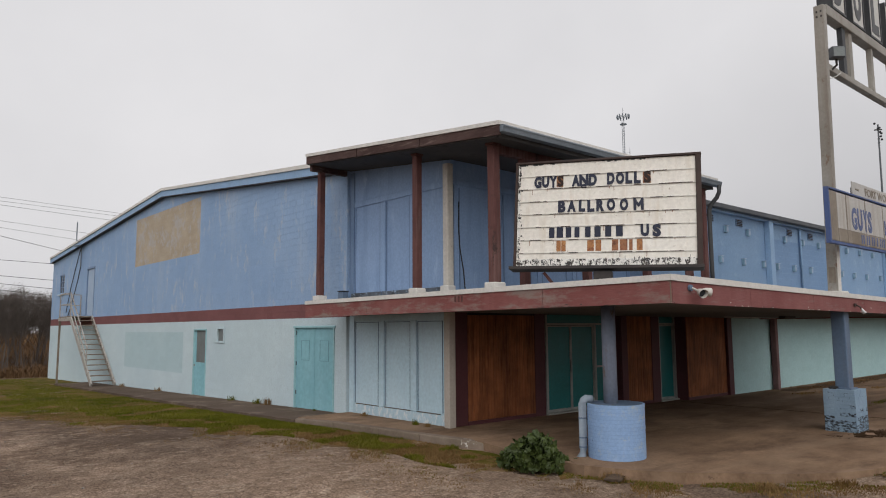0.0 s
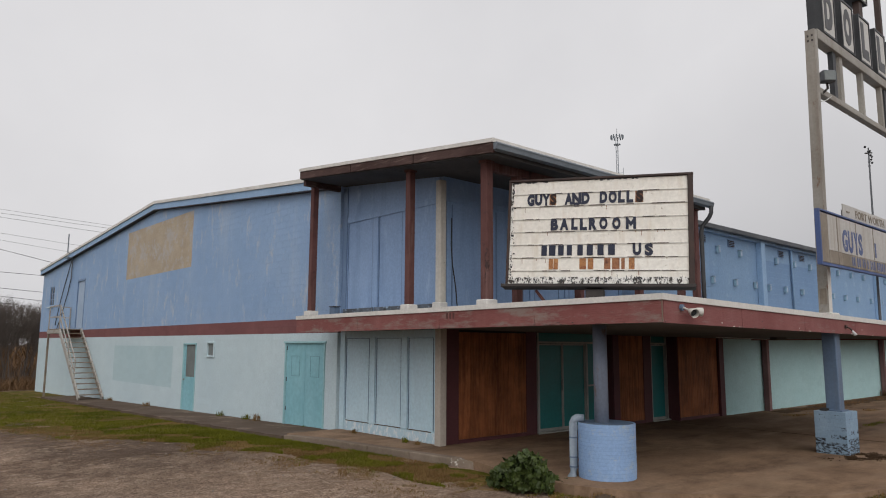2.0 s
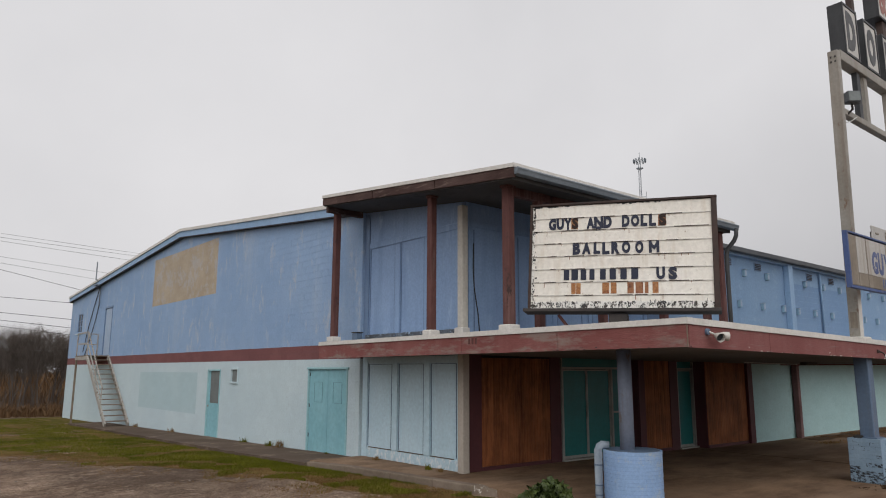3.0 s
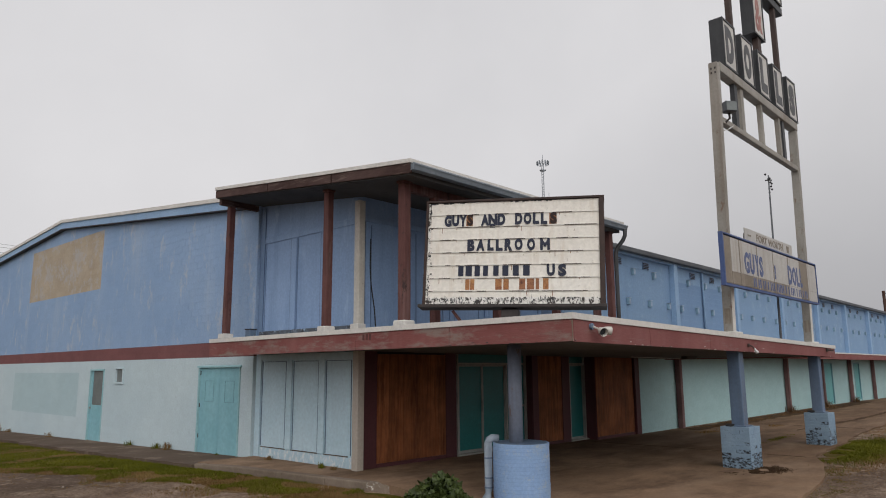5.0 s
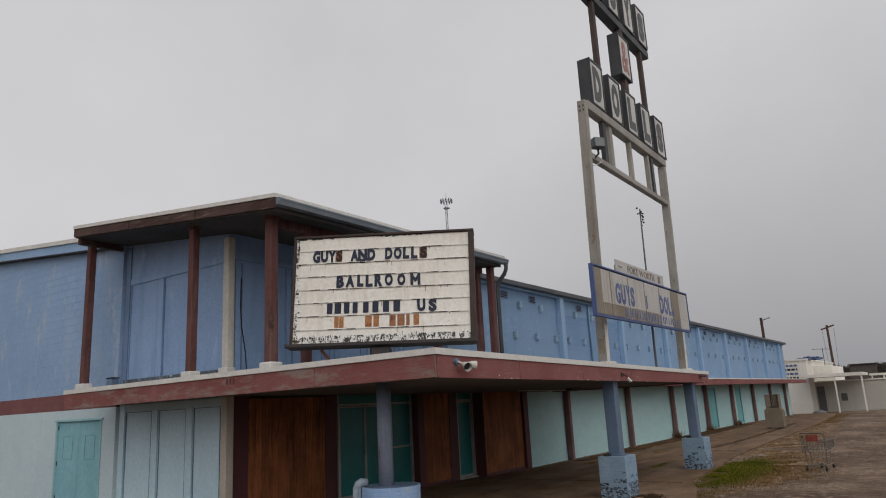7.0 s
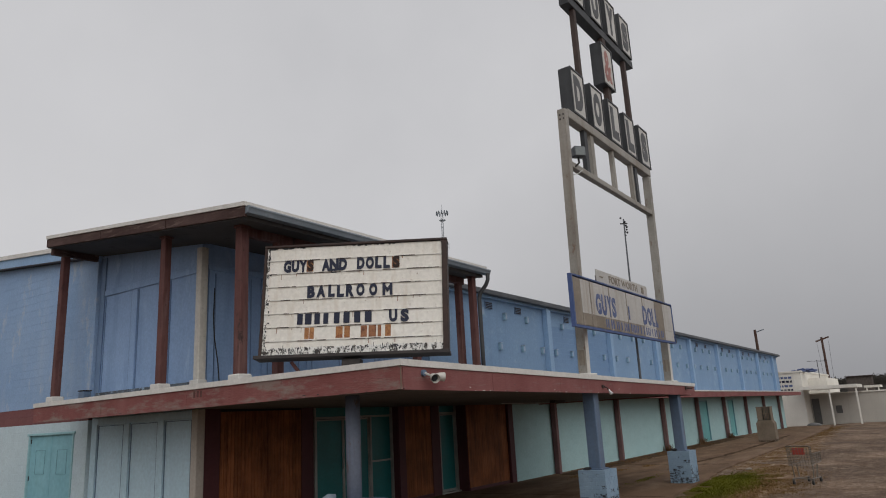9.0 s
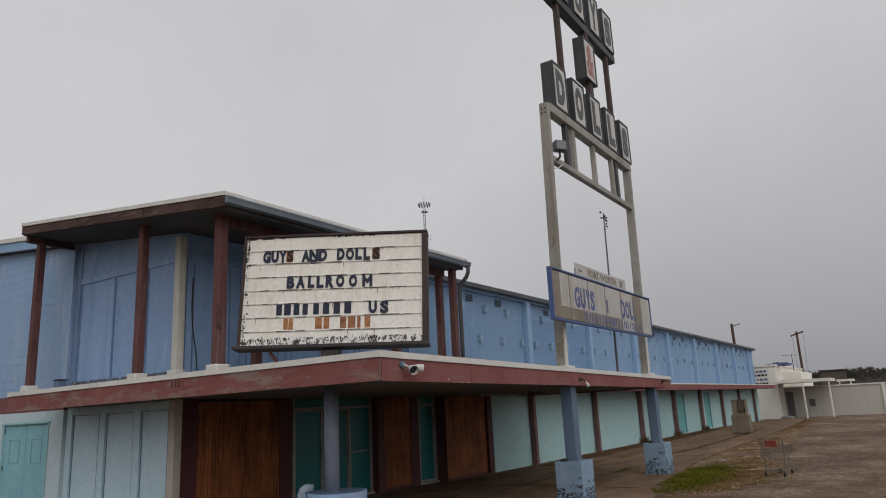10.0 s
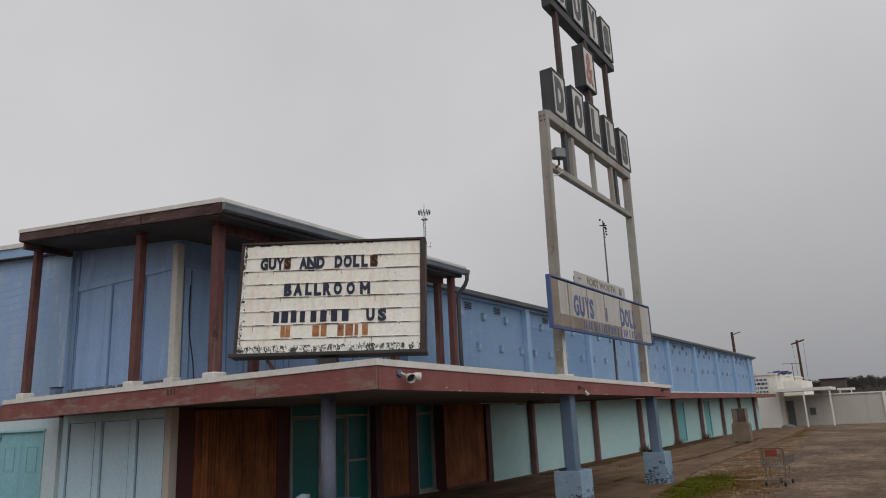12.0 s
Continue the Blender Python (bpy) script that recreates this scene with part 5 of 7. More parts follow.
flat_slab("dirt_strip", [(24.0, 6.6), (30, 6.25), (40, 6.3), (45, 6.6), (45, 6.75), (38, 6.5), (30, 6.42), (24.2, 6.72)], lambda x, y: 0.006, 0.01, M["litter"],
          "brown dirt in the joint of the apron", 0.06, 16, "ground")

# ---------------------------------------------------------------- pedestals, planter
def brick_mesh(name, lx, ly, lz, material):
    bm = new_box(-lx / 2, lx / 2, -ly / 2, ly / 2, 0, lz, 0.003)
    me = bpy.data.meshes.new(name)
    bm.to_mesh(me)
    bm.free()
    me.materials.append(material)
    return me


def brick_pedestal(x0, x1, y0, y1, h):
    t = thing("brick_pedestal", "square pedestal of chipped pale blue painted bricks", "pedestal", "pedestals of the sign columns", at=pose((x0 + x1) / 2, (y0 + y1) / 2, 0))
    wx, wy = (x1 - x0) / 2, (y1 - y0) / 2
    part("core", new_box(-wx + .005, wx - .005, -wy + .005, wy - .005, -0.05, h - .006), M["mortar_dark"], t, "painted mortar core")
    rows, rng = 11, random.Random(int(x0 * 10))
    rh = h / rows
    nx, ny = 4, 3
    lx, ly = 2 * wx / nx, 2 * wy / ny
    bx, by = brick_mesh("brick", lx - .007, 0.07, rh - .006, M["brick_pale"]), brick_mesh("brick", 0.07, ly - .007, rh - .006, M["brick_pale"])
    full = {}

    def worn(me, r):
        """Lower courses have lost more paint."""
        if rng.random() > 0.95 - 0.13 * r:
            return me
        if me.name not in full:
            full[me.name] = me.copy()
            full[me.name].materials[0] = M["brick_chipped"]
        return full[me.name]

    hx, hy = brick_mesh("brick", lx / 2 - .007, 0.07, rh - .006, M["brick_pale"]), brick_mesh("brick", 0.07, ly / 2 - .007, rh - .006, M["brick_pale"])
    for r in range(rows):
        odd = r % 2
        for sgn in (-1, 1):
            spots = [(-wx + lx * (k + .5), bx) for k in range(nx)] if not odd else [(-wx + lx / 4, hx)] + [(-wx + lx * (k + 1), bx) for k in range(nx - 1)] + [(wx - lx / 4, hx)]
            for u, me in spots:
                ob = new("brick", worn(me, r))
                ob.parent = t
                ob.matrix_basis = pose(u, sgn * (wy - .035) + rng.uniform(-.002, .002), r * rh + .004)
            spots = [(-wy + ly * (k + .5), by) for k in range(ny)] if odd else [(-wy + ly / 4, hy)] + [(-wy + ly * (k + 1), by) for k in range(ny - 1)] + [(wy - ly / 4, hy)]
            for u, me in spots:
                ob = new("brick", worn(me, r))
                ob.parent = t
                ob.matrix_basis = pose(sgn * (wx - .035) + rng.uniform(-.002, .002), u, r * rh + .004)
    return t


brick_pedestal(14.70, 15.29, 4.70, 5.25, 0.77)
brick_pedestal(20.07, 20.66, 4.70, 5.25, 0.77)


def steel_column(x, y):
    t = thing("steel_column", "blue-grey steel column with chipped paint on a brick pedestal", "column", "columns under the canopy", at=pose(x, y, 0.77))
    part("shaft", new_box(-.12, .12, -.12, .12, 0, can_low(x) + .03 - .77, 0.012), M["steel_blue"], t)
    part("base_plate", new_box(-.17, .17, -.17, .17, -0.005, 0.02), M["steel_blue"], t)
    bm = bmesh.new()
    bmesh.ops.create_icosphere(bm, subdivisions=2, radius=0.06)
    for v in bm.verts:
        v.co = v.co * (1 + .8 * noise.noise(v.co * 14 + Vector((x, 0, 0))))
        v.co = Vector((v.co.x * .8 - .2, v.co.y * 1.3 + .12, max(-.004, v.co.z * .55 + .02)))
    part("debris", bm, M["rubber"], t, "small dark clod beside the column")


steel_column(15.0, 4.97)
steel_column(20.36, 4.97)


def planter():
    cx, cy, r, h = 9.645, 6.31, 0.428, 0.80
    t = thing("round_planter", "round planter of sky blue painted bricks round a column", "planter", at=pose(cx, cy, 0))
    bm = bmesh.new()
    tube(bm, [(0, 0, -.05), (0, 0, h - .006)], r - .003, 40)
    part("core", bm, M["planter_core"], t, "blue mortar core")
    rows, n = 15, 9
    rh = h / rows
    bm = bmesh.new()
    a0, a1 = -math.pi / n + .0015, math.pi / n - .0015
    vs = []
    for rr in (r - .05, r):
        for z in (0.003, rh - .003):
            vs.append([bm.verts.new((rr * math.cos(a), rr * math.sin(a), z)) for a in np.linspace(a0, a1, 6)])
    for i in range(5):
        bm.faces.new((vs[2][i], vs[2][i + 1], vs[3][i + 1], vs[3][i]))
        bm.faces.new((vs[1][i], vs[1][i + 1], vs[3][i + 1], vs[3][i]))
        bm.faces.new((vs[0][i], vs[0][i + 1], vs[2][i + 1], vs[2][i]))
    for i in (0, 5):
        bm.faces.new((vs[0][i], vs[2][i], vs[3][i], vs[1][i]))
    bmesh.ops.recalc_face_normals(bm, faces=bm.faces)
    me = bpy.data.meshes.new("brick")
    bm.to_mesh(me)
    bm.free()
    me.materials.append(M["planter"])
    rng = random.Random(8)
    for k in range(rows):
        for i in range(n):
            ob = new("brick", me)
            ob.parent = t
            ob.matrix_basis = pose(0, 0, k * rh, 0, 0, (i + 0.5 * (k % 2)) * 360 / n + rng.uniform(-.3, .3)) @ Matrix.Diagonal((1 + rng.uniform(-.004, .006),) * 2 + (1, 1))
    bm = bmesh.new()
    tube(bm, [(0, 0, h - .09), (0, 0, h - .002)], r - .03, 32)
    part("fill", bm, M["steel_blue"], t, "dusty blue-grey concrete fill")
    t = thing("round_column", "round blue steel column with rusty streaks standing in the planter", "column", at=pose(cx - .06, cy + .04, h - .03))
    bm = bmesh.new()
    tube(bm, [(0, 0, 0), (0, 0, 2.27 - h + .03)], 0.108, 24)
    part("shaft", bm, M["steel_grey"], t, smooth=True)
    # downspout that ends beside the planter
    t = thing("downspout", "blue-grey metal downspout with bands beside the planter", "downspout")
    bm = bmesh.new()
    dx, dy = cx - .335, cy + .37
    tube(bm, [(dx - .12, dy + .02, -0.08), (dx - .02, dy, 0.02), (dx, dy, 0.12), (dx, dy, 0.79), (dx + .012, dy - .01, 0.83), (dx + .05, dy - .035, 0.86), (dx + .13, dy - .09, 0.85)], 0.06, 12)
    part("pipe", bm, M["pipe_blue"], t, smooth=True)
    for z in (0.13, 0.27, 0.56):
        bm = bmesh.new()
        tube(bm, [(dx, dy, z), (dx, dy, z + .022)], 0.065, 12)
        part("band", bm, M["steel_blue"], t)


planter()


# ---------------------------------------------------------------- marquee board
def heavy_m(w, h, s):
    """A heavy capital M: two uprights and two slanting strokes."""
    bm = new_box(0, s, -.004, .004, 0, h)
    box(bm, w - s, w, -.004, .004, 0, h)
    for x0, x1 in ((s * .5, w / 2 + .003), (w - s * .5, w / 2 - .003)):
        hexa(bm, [(x, y, z) for x, lo, hi in ((x0, h - .085, h - .001), (x1, .045, .115)) for y in (-.0045, .0035) for z in (lo, hi)])
    bmesh.ops.recalc_face_normals(bm, faces=bm.faces)
    me = bpy.data.meshes.new("letter")
    bm.to_mesh(me)
    bm.free()
    return me


def marquee():
    # turned to the street corner, tipped back a little, its far end sunk
    m = pose(9.172, 7.878, 2.977, 0, 0, -60.1) @ pose(0, 0, 0, -5.5, 1.4, 0)
    W, H, D = 2.878, 1.78, 0.24
    t = thing("marquee_sign", "white letter board with peeling rows in a dark frame", "sign", at=m)
    part("back_box", new_box(-.02, W + .05, 0.02, D, -.03, H + .03), M["brown_metal"], t)
    for k in range(8):
        z0, z1 = H * k / 8, H * (k + 1) / 8
        part("row_panel", new_box(0.0, W, 0.0, 0.018, z0 + .004, z1 - .006), M["mq_white"], t)
    part("row_panel", new_box(0.0, W, -.0015, -.0002, 0.006, 0.115), M["mq_peel"], t, "flaking strip along the bottom row")
    part("row_panel", new_box(0.0, .045, -.0015, -.0002, 0.14, H - .02), M["mq_peel"], t, "flaking strip along the edge")
    for k in range(1, 8):
        z = H * k / 8
        part("letter_track", new_box(0.0, W, -.014, -.001, z - .008, z + .003), M["white_metal"], t)
        rng = random.Random(30 + k)
        for _ in range(17):
            u = rng.uniform(.02, W - .25)
            part("rust_mark", new_box(u, u + rng.uniform(.05, .22), -.0165, -.0145, z - .011, z + rng.uniform(-.003, .002)), M["brown_metal"], t)
    # flaked paint: fine dark flecks along the bottom, the left edge and the top
    rng = random.Random(5)
    for _ in range(240):
        u, h = rng.choice((rng.uniform(.03, W - .05), rng.gauss(.5, .3), rng.gauss(1.9, .35))), abs(rng.gauss(0, .026)) + .008
        u = min(W - .06, max(.03, u))
        z = rng.uniform(.0, .09)
        part("flake", new_box(u, u + rng.uniform(.003, .016), -.003, -.001, z, z + h), M["box_dark"], t)
    for _ in range(50):
        z, w = rng.uniform(.1, H - .15), abs(rng.gauss(0, .012)) + .006
        u = .01 + abs(rng.gauss(0, .03))
        part("flake", new_box(u, u + w, -.003, -.001, z, z + rng.uniform(.008, .04)), M["box_dark"], t)
    for _ in range(40):
        u = rng.choice((rng.uniform(.02, .6), rng.uniform(1.4, 2.1)))
        part("flake", new_box(u, u + rng.uniform(.01, .05), -.003, -.001, H - rng.uniform(.01, .03), H - .002), M["box_dark"], t)
    for _ in range(26):
        u = rng.uniform(.2, W - .3)
        z = H * rng.randint(1, 7) / 8
        part("flake", new_box(u, u + rng.uniform(.004, .01), -.003, -.001, z - rng.uniform(.03, .11), z - .01), M["ghost_brown"], t)
    for c in ((-.05, W + .09, H + .001, H + .04), (-.045, -.001, -.04, H), (W + .001, W + .085, -.02, H)):
        part("frame", new_box(c[0], c[1], -.035, D + .01, c[2], c[3], 0.006), M["brown_metal"], t, "dark brown frame")
    part("bottom_rail", new_box(-.12, W + .10, -.05, D + .03, -.055, -.002, 0.006), M["black_metal"], t, "black bottom rail")
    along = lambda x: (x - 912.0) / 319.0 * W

    def put(chars, row, mat_):
        z = H * (8 - row) / 8 + .016
        for ch, a, b in chars:
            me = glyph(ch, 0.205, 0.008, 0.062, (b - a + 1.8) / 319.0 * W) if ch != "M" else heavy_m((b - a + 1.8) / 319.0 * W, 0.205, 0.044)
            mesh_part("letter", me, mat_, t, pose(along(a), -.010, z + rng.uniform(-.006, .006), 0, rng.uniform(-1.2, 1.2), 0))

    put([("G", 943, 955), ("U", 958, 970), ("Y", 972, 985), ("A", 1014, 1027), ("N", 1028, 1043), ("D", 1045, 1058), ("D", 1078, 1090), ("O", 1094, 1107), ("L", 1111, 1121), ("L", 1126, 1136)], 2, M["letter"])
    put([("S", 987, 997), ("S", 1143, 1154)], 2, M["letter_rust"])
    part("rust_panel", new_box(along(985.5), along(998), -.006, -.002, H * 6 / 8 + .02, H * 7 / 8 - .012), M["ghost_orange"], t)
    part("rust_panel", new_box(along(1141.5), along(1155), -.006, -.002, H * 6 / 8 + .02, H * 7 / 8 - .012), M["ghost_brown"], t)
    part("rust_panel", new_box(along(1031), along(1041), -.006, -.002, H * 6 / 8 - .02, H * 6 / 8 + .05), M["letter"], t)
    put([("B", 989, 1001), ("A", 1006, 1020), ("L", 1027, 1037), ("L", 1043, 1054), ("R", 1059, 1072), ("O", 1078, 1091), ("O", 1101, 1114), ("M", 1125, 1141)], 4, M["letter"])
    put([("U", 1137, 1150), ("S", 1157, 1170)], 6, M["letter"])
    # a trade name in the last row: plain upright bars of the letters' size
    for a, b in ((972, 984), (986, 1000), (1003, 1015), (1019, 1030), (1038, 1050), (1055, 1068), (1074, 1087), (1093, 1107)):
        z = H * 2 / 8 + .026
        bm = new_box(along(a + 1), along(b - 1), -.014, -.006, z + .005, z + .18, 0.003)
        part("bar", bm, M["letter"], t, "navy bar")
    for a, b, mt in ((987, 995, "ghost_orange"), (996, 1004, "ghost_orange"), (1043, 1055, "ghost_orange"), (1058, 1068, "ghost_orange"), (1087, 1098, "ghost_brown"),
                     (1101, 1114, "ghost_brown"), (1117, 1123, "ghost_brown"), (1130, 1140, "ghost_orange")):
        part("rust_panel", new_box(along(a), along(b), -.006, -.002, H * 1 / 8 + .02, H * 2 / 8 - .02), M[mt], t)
    s = thing("sign_support", "dark steel stand under the letter board", "stand", at=m)
    part("foot", new_box(1.28, 1.58, 0.03, 0.22, -.36, -.08, 0.01), M["black_metal"], s)
    part("base_plate", new_box(1.15, 1.72, -.02, .30, -.385, -.36), M["black_metal"], s)
    bm = bmesh.new()
    beam(bm, (0.45, 0.12, -.09), (0.62, 0.12, -.30), 0.05, 0.05)
    part("brace", bm, M["post_red"], s)


marquee()


# ---------------------------------------------------------------- sign tower
def sign_tower():
    yc, P1, P2 = 4.87, 14.82, 20.04
    t = thing("pylon_sign", "tall two-legged steel sign with boxed letters", "sign")
    for x, ztop in ((P1, 8.21), (P2, 8.03)):
        # the legs lean a little to the street
        yb, zb = yc + .09, can_top(x) - .03
        leg = part("leg", hexa(bmesh.new(), [(x + dx, y + dy, z) for dx in (-.08, .08) for dy in (-.09, .09) for y, z in ((yb, zb), (yc, ztop))]), M["steel_pale"], t)
        part("foot", new_box(x - .19, x + .20, yb - .18, yb + .18, can_top(x) - .04, can_top(x) + .05, 0.015), M["white_metal"], leg, "white foot")
        part("access_plate", new_box(x - .088, x - .081, yb - .07, yb + .05, 2.75, 3.05), M["sign_stain"], leg)
        # added white sheet: the brightly lit south side of the leg, as colour
        part("cover_plate", hexa(bmesh.new(), [(x + dx, y + dy, z) for dx in (-.07, .078) for dy in (-.096, -.0905) for y, z in ((yb - .001, zb + .082), (yb - .018, 3.6))]), M["white_metal"], leg, "white sheet painted as the leg's lit south side")
    for k in range(4):
        part("bolt", new_box(P1 - .086, P1 - .08, yc - .06 + .08 * (k % 2), yc - .03 + .08 * (k % 2), 7.96 + .1 * (k // 2), 8.0 + .1 * (k // 2)), M["black_metal"], t)
    part("upper_beam", new_box(P1 + .081, P2 + .10, yc - .10, yc + .10, 8.05, 8.26, 0.01), M["steel_pale"], t)
    part("lower_beam", new_box(P1 + .081, P2 - .081, yc - .07, yc + .07, 6.92, 7.05, 0.01), M["steel_pale"], t)
    for x, w, mt in ((15.85, .08, "box_dark"), (16.22, .09, "steel_pale"), (17.5, .06, "steel_pale"), (18.78, .06, "steel_pale"), (19.08, .08, "box_dark")):
        part("strut", new_box(x - w, x + w, yc - .05, yc + .05, 7.055, 8.045), M[mt], t)
    for x in (16.08, 19.35):
        part("mast", new_box(x - .07, x + .07, yc - .02, yc + .10, 8.265, 11.48, 0.008), M["steel_rust"], t, "rusty brown mast")
    part("mast", new_box(17.72, 17.94, yc - .04, yc + .10, 8.265, 11.48, 0.008), M["steel_rust"], t, "rusty brown mast")

    def letter_box(ch, x0, x1, z0, z1, red=False):
        b = part("letter_box", new_box(x0, x1, yc - .06, yc + .22, z0, z1, 0.01), M["box_dark"], t, "dark letter box")
        for sgn in (-1, 1):
            y0 = yc + (.221 if sgn > 0 else -.061)
            part("face", new_box(x0 + .05, x1 - .05, min(y0, y0 + sgn * .004), max(y0, y0 + sgn * .004), z0 + .05, z1 - .05), M["box_face"], b, "yellowed white face")
        for e in ((x0, x0 + .045, z0, z1), (x1 - .045, x1, z0, z1), (x0 + .045, x1 - .045, z0, z0 + .045), (x0 + .045, x1 - .045, z1 - .045, z1)):
            part("rim", new_box(e[0], e[1], yc - .082, yc - .0615, e[2], e[3]), M["box_dark"], b)
        me = glyph(ch, (z1 - z0) * .76, 0.006, 0.028 if ch == "&" else 0.07, (x1 - x0) * .60)
        mesh_part("letter", me, M["red_letter"] if red else M["box_letter"], b, pose(x0 + (x1 - x0) * .21, yc - .070, z0 + (z1 - z0) * .12), "faded red letter" if red else "")

    for ch, x in zip("DOLLS", (15.28, 16.37, 17.45, 18.53, 19.61)):
        letter_box(ch, x, x + .735, 8.31, 9.44)
    letter_box("&", 17.43, 18.18, 9.86, 11.03, True)
    part("crown_beam", new_box(15.7, 19.94, yc - .05, yc + .2, 11.27, 11.49, 0.01), M["box_dark"], t, "dark crown beam")
    for ch, x in zip("GUYS", (15.89, 17.0, 18.08, 19.14)):
        letter_box(ch, x, x + .735, 11.50, 12.66)
    # flood lamp on the first leg
    f = thing("flood_lamp", "weathered flood lamp on an arm of the sign leg", "lamp", at=pose(15.08, 4.72, 7.15, 0, 0, -40) @ Matrix.Scale(.85, 4))
    part("housing", new_box(-.16, .16, -.12, .10, 0.0, .28, 0.03), M["eave_dark"], f)
    part("lens", new_box(-.13, .13, -.126, -.121, .03, .25), M["grey_glass"], f, "dusty glass lens")
    bm = bmesh.new()
    tube(bm, [(0, .02, 0.02), (.02, .04, -.12), (-.08, .06, -.22), (-.34, .10, -.24)], 0.03, 8)
    part("arm", bm, M["black_metal"], f, smooth=True)
    bm = bmesh.new()
    tube(bm, [(-.34, .05, -.25), (-.22, .02, -.46), (-.05, .0, -.42), (.1, .05, -.31)], 0.012, 6)
    part("cord", bm, M["conduit"], f, smooth=True)

    # the wide faded sign between the legs
    x0, x1, z0, z1, y = 13.77, 19.80, 3.41, 4.425, 4.59
    b = thing("banner_sign", "faded blue-framed cabinet sign with stained panels", "sign")
    part("cabinet", new_box(x0 + .05, x1 - .05, y + .012, y + .05, z0 + .05, z1 - .05), M["sign_stain"], b)
    cuts = [x0 + .06, 14.18, 14.62, 15.6, 16.58, 17.6, 18.45, 19.05, x1 - .06]
    for k, (a, c) in enumerate(zip(cuts, cuts[1:])):
        brown = k in (0, 6)
        part("panel", new_box(a + .006, c - .006, y, y + .010, (z0 + .06) if brown else z0 + .30, z1 - .06), M["sign_stain" if brown else "sign_face"], b, "brown stained panel" if brown else "faded white panel")
        if not brown:
            part("panel", new_box(a + .006, c - .006, y, y + .010, z0 + .06, z0 + .295), M["sign_stain" if k < 5 else "sign_face"], b, "brown stained panel")
    for a, w in ((14.60, .05), (15.58, .05), (16.57, .04), (17.58, .05)):
        part("seam", new_box(a, a + w, y - .003, y - .0005, z0 + .31, z1 - .06), M["sign_stain"], b, "rust-stained seam")
    for c in ((x0, x1, z0, z0 + .045), (x0, x1, z1 - .028, z1), (x0, x0 + .05, z0 + .046, z1 - .029), (x1 - .028, x1, z0 + .046, z1 - .029)):
        part("frame", new_box(c[0], c[1], y - .012, y + .07, c[2], c[3]), M["sign_blue"], b, "blue frame")
    for ch, a, w in (("G", 14.86, .26), ("U", 15.16, .25), ("Y", 15.46, .22), ("S", 15.70, .22), ("D", 17.55, .29), ("O", 17.87, .27), ("L", 18.18, .18), ("L", 18.42, .16)):
        mesh_part("letter", glyph(ch, 0.43, 0.004, 0.045, w), M["sign_text"], b, pose(a, y - .004, z0 + .33))
    part("bar", new_box(16.64, 16.71, y - .006, y - .001, z0 + .36, z0 + .66), M["sign_text"], b)
    rng = random.Random(3)
    a = 15.3
    while a < 18.9:
        w = rng.uniform(.07, .11)
        part("bar", new_box(a, a + w * .62, y - .004, y - .001, z0 + .09, z0 + .265), M["sign_text"], b)
        a += w + rng.choice((.012, .02, .02, .09))
    for x in (14.82, 19.74):
        for z in (z0 + .2, z1 - .2):
            part("bracket", new_box(x - .05, x + .05, y + .051, yc - .03, z - .03, z + .03), M["steel_rust"], b)
    s = thing("name_strip", "pale sheet metal strip with worn lettering above the banner", "sign")
    part("strip", new_box(15.19, 18.23, y + .06, y + .08, 4.435, 4.71), M["sign_face"], s)
    mesh_part("lettering", glyph("FORT WORTH", 0.16, 0.004, 0.02, 1.72), M["sign_stain"], s, pose(15.85, y + .056, 4.50))
    part("bar", new_box(15.35, 15.52, y + .052, y + .059, 4.56, 4.59), M["sign_stain"], s)
    part("bar", new_box(17.83, 17.98, y + .052, y + .059, 4.50, 4.65), M["sign_stain"], s)
    for x in (15.25, 16.6, 18.1):
        part("bracket", new_box(x - .02, x + .02, y + .081, y + .11, 4.36, 4.6), M["steel_rust"], s)
    # thin mast with insulators
    a = thing("antenna_mast", "thin dark mast with a cluster of insulators", "mast", at=pose(18.48, 5.1, can_top(18.5) - .02))
    bm = bmesh.new()
    tube(bm, [(-.13, 0, 0), (-.08, 0, 2.0), (0, 0, 4.1)], [.03, .024, .016], 6)
    part("pole", bm, M["eave_dark"], a)
    bm = bmesh.new()
    tube(bm, [(-.24, 0, 3.92), (.22, 0, 4.02)], 0.018, 5)
    part("crossarm", bm, M["wire"], a)
    for k in range(9):
        bm = bmesh.new()
        bmesh.ops.create_icosphere(bm, subdivisions=1, radius=0.03, matrix=pose(rng.uniform(-.16, .2), rng.uniform(-.05, .05), 3.70 + .05 * k))
        part("insulator", bm, M["wire"], a)


sign_tower()


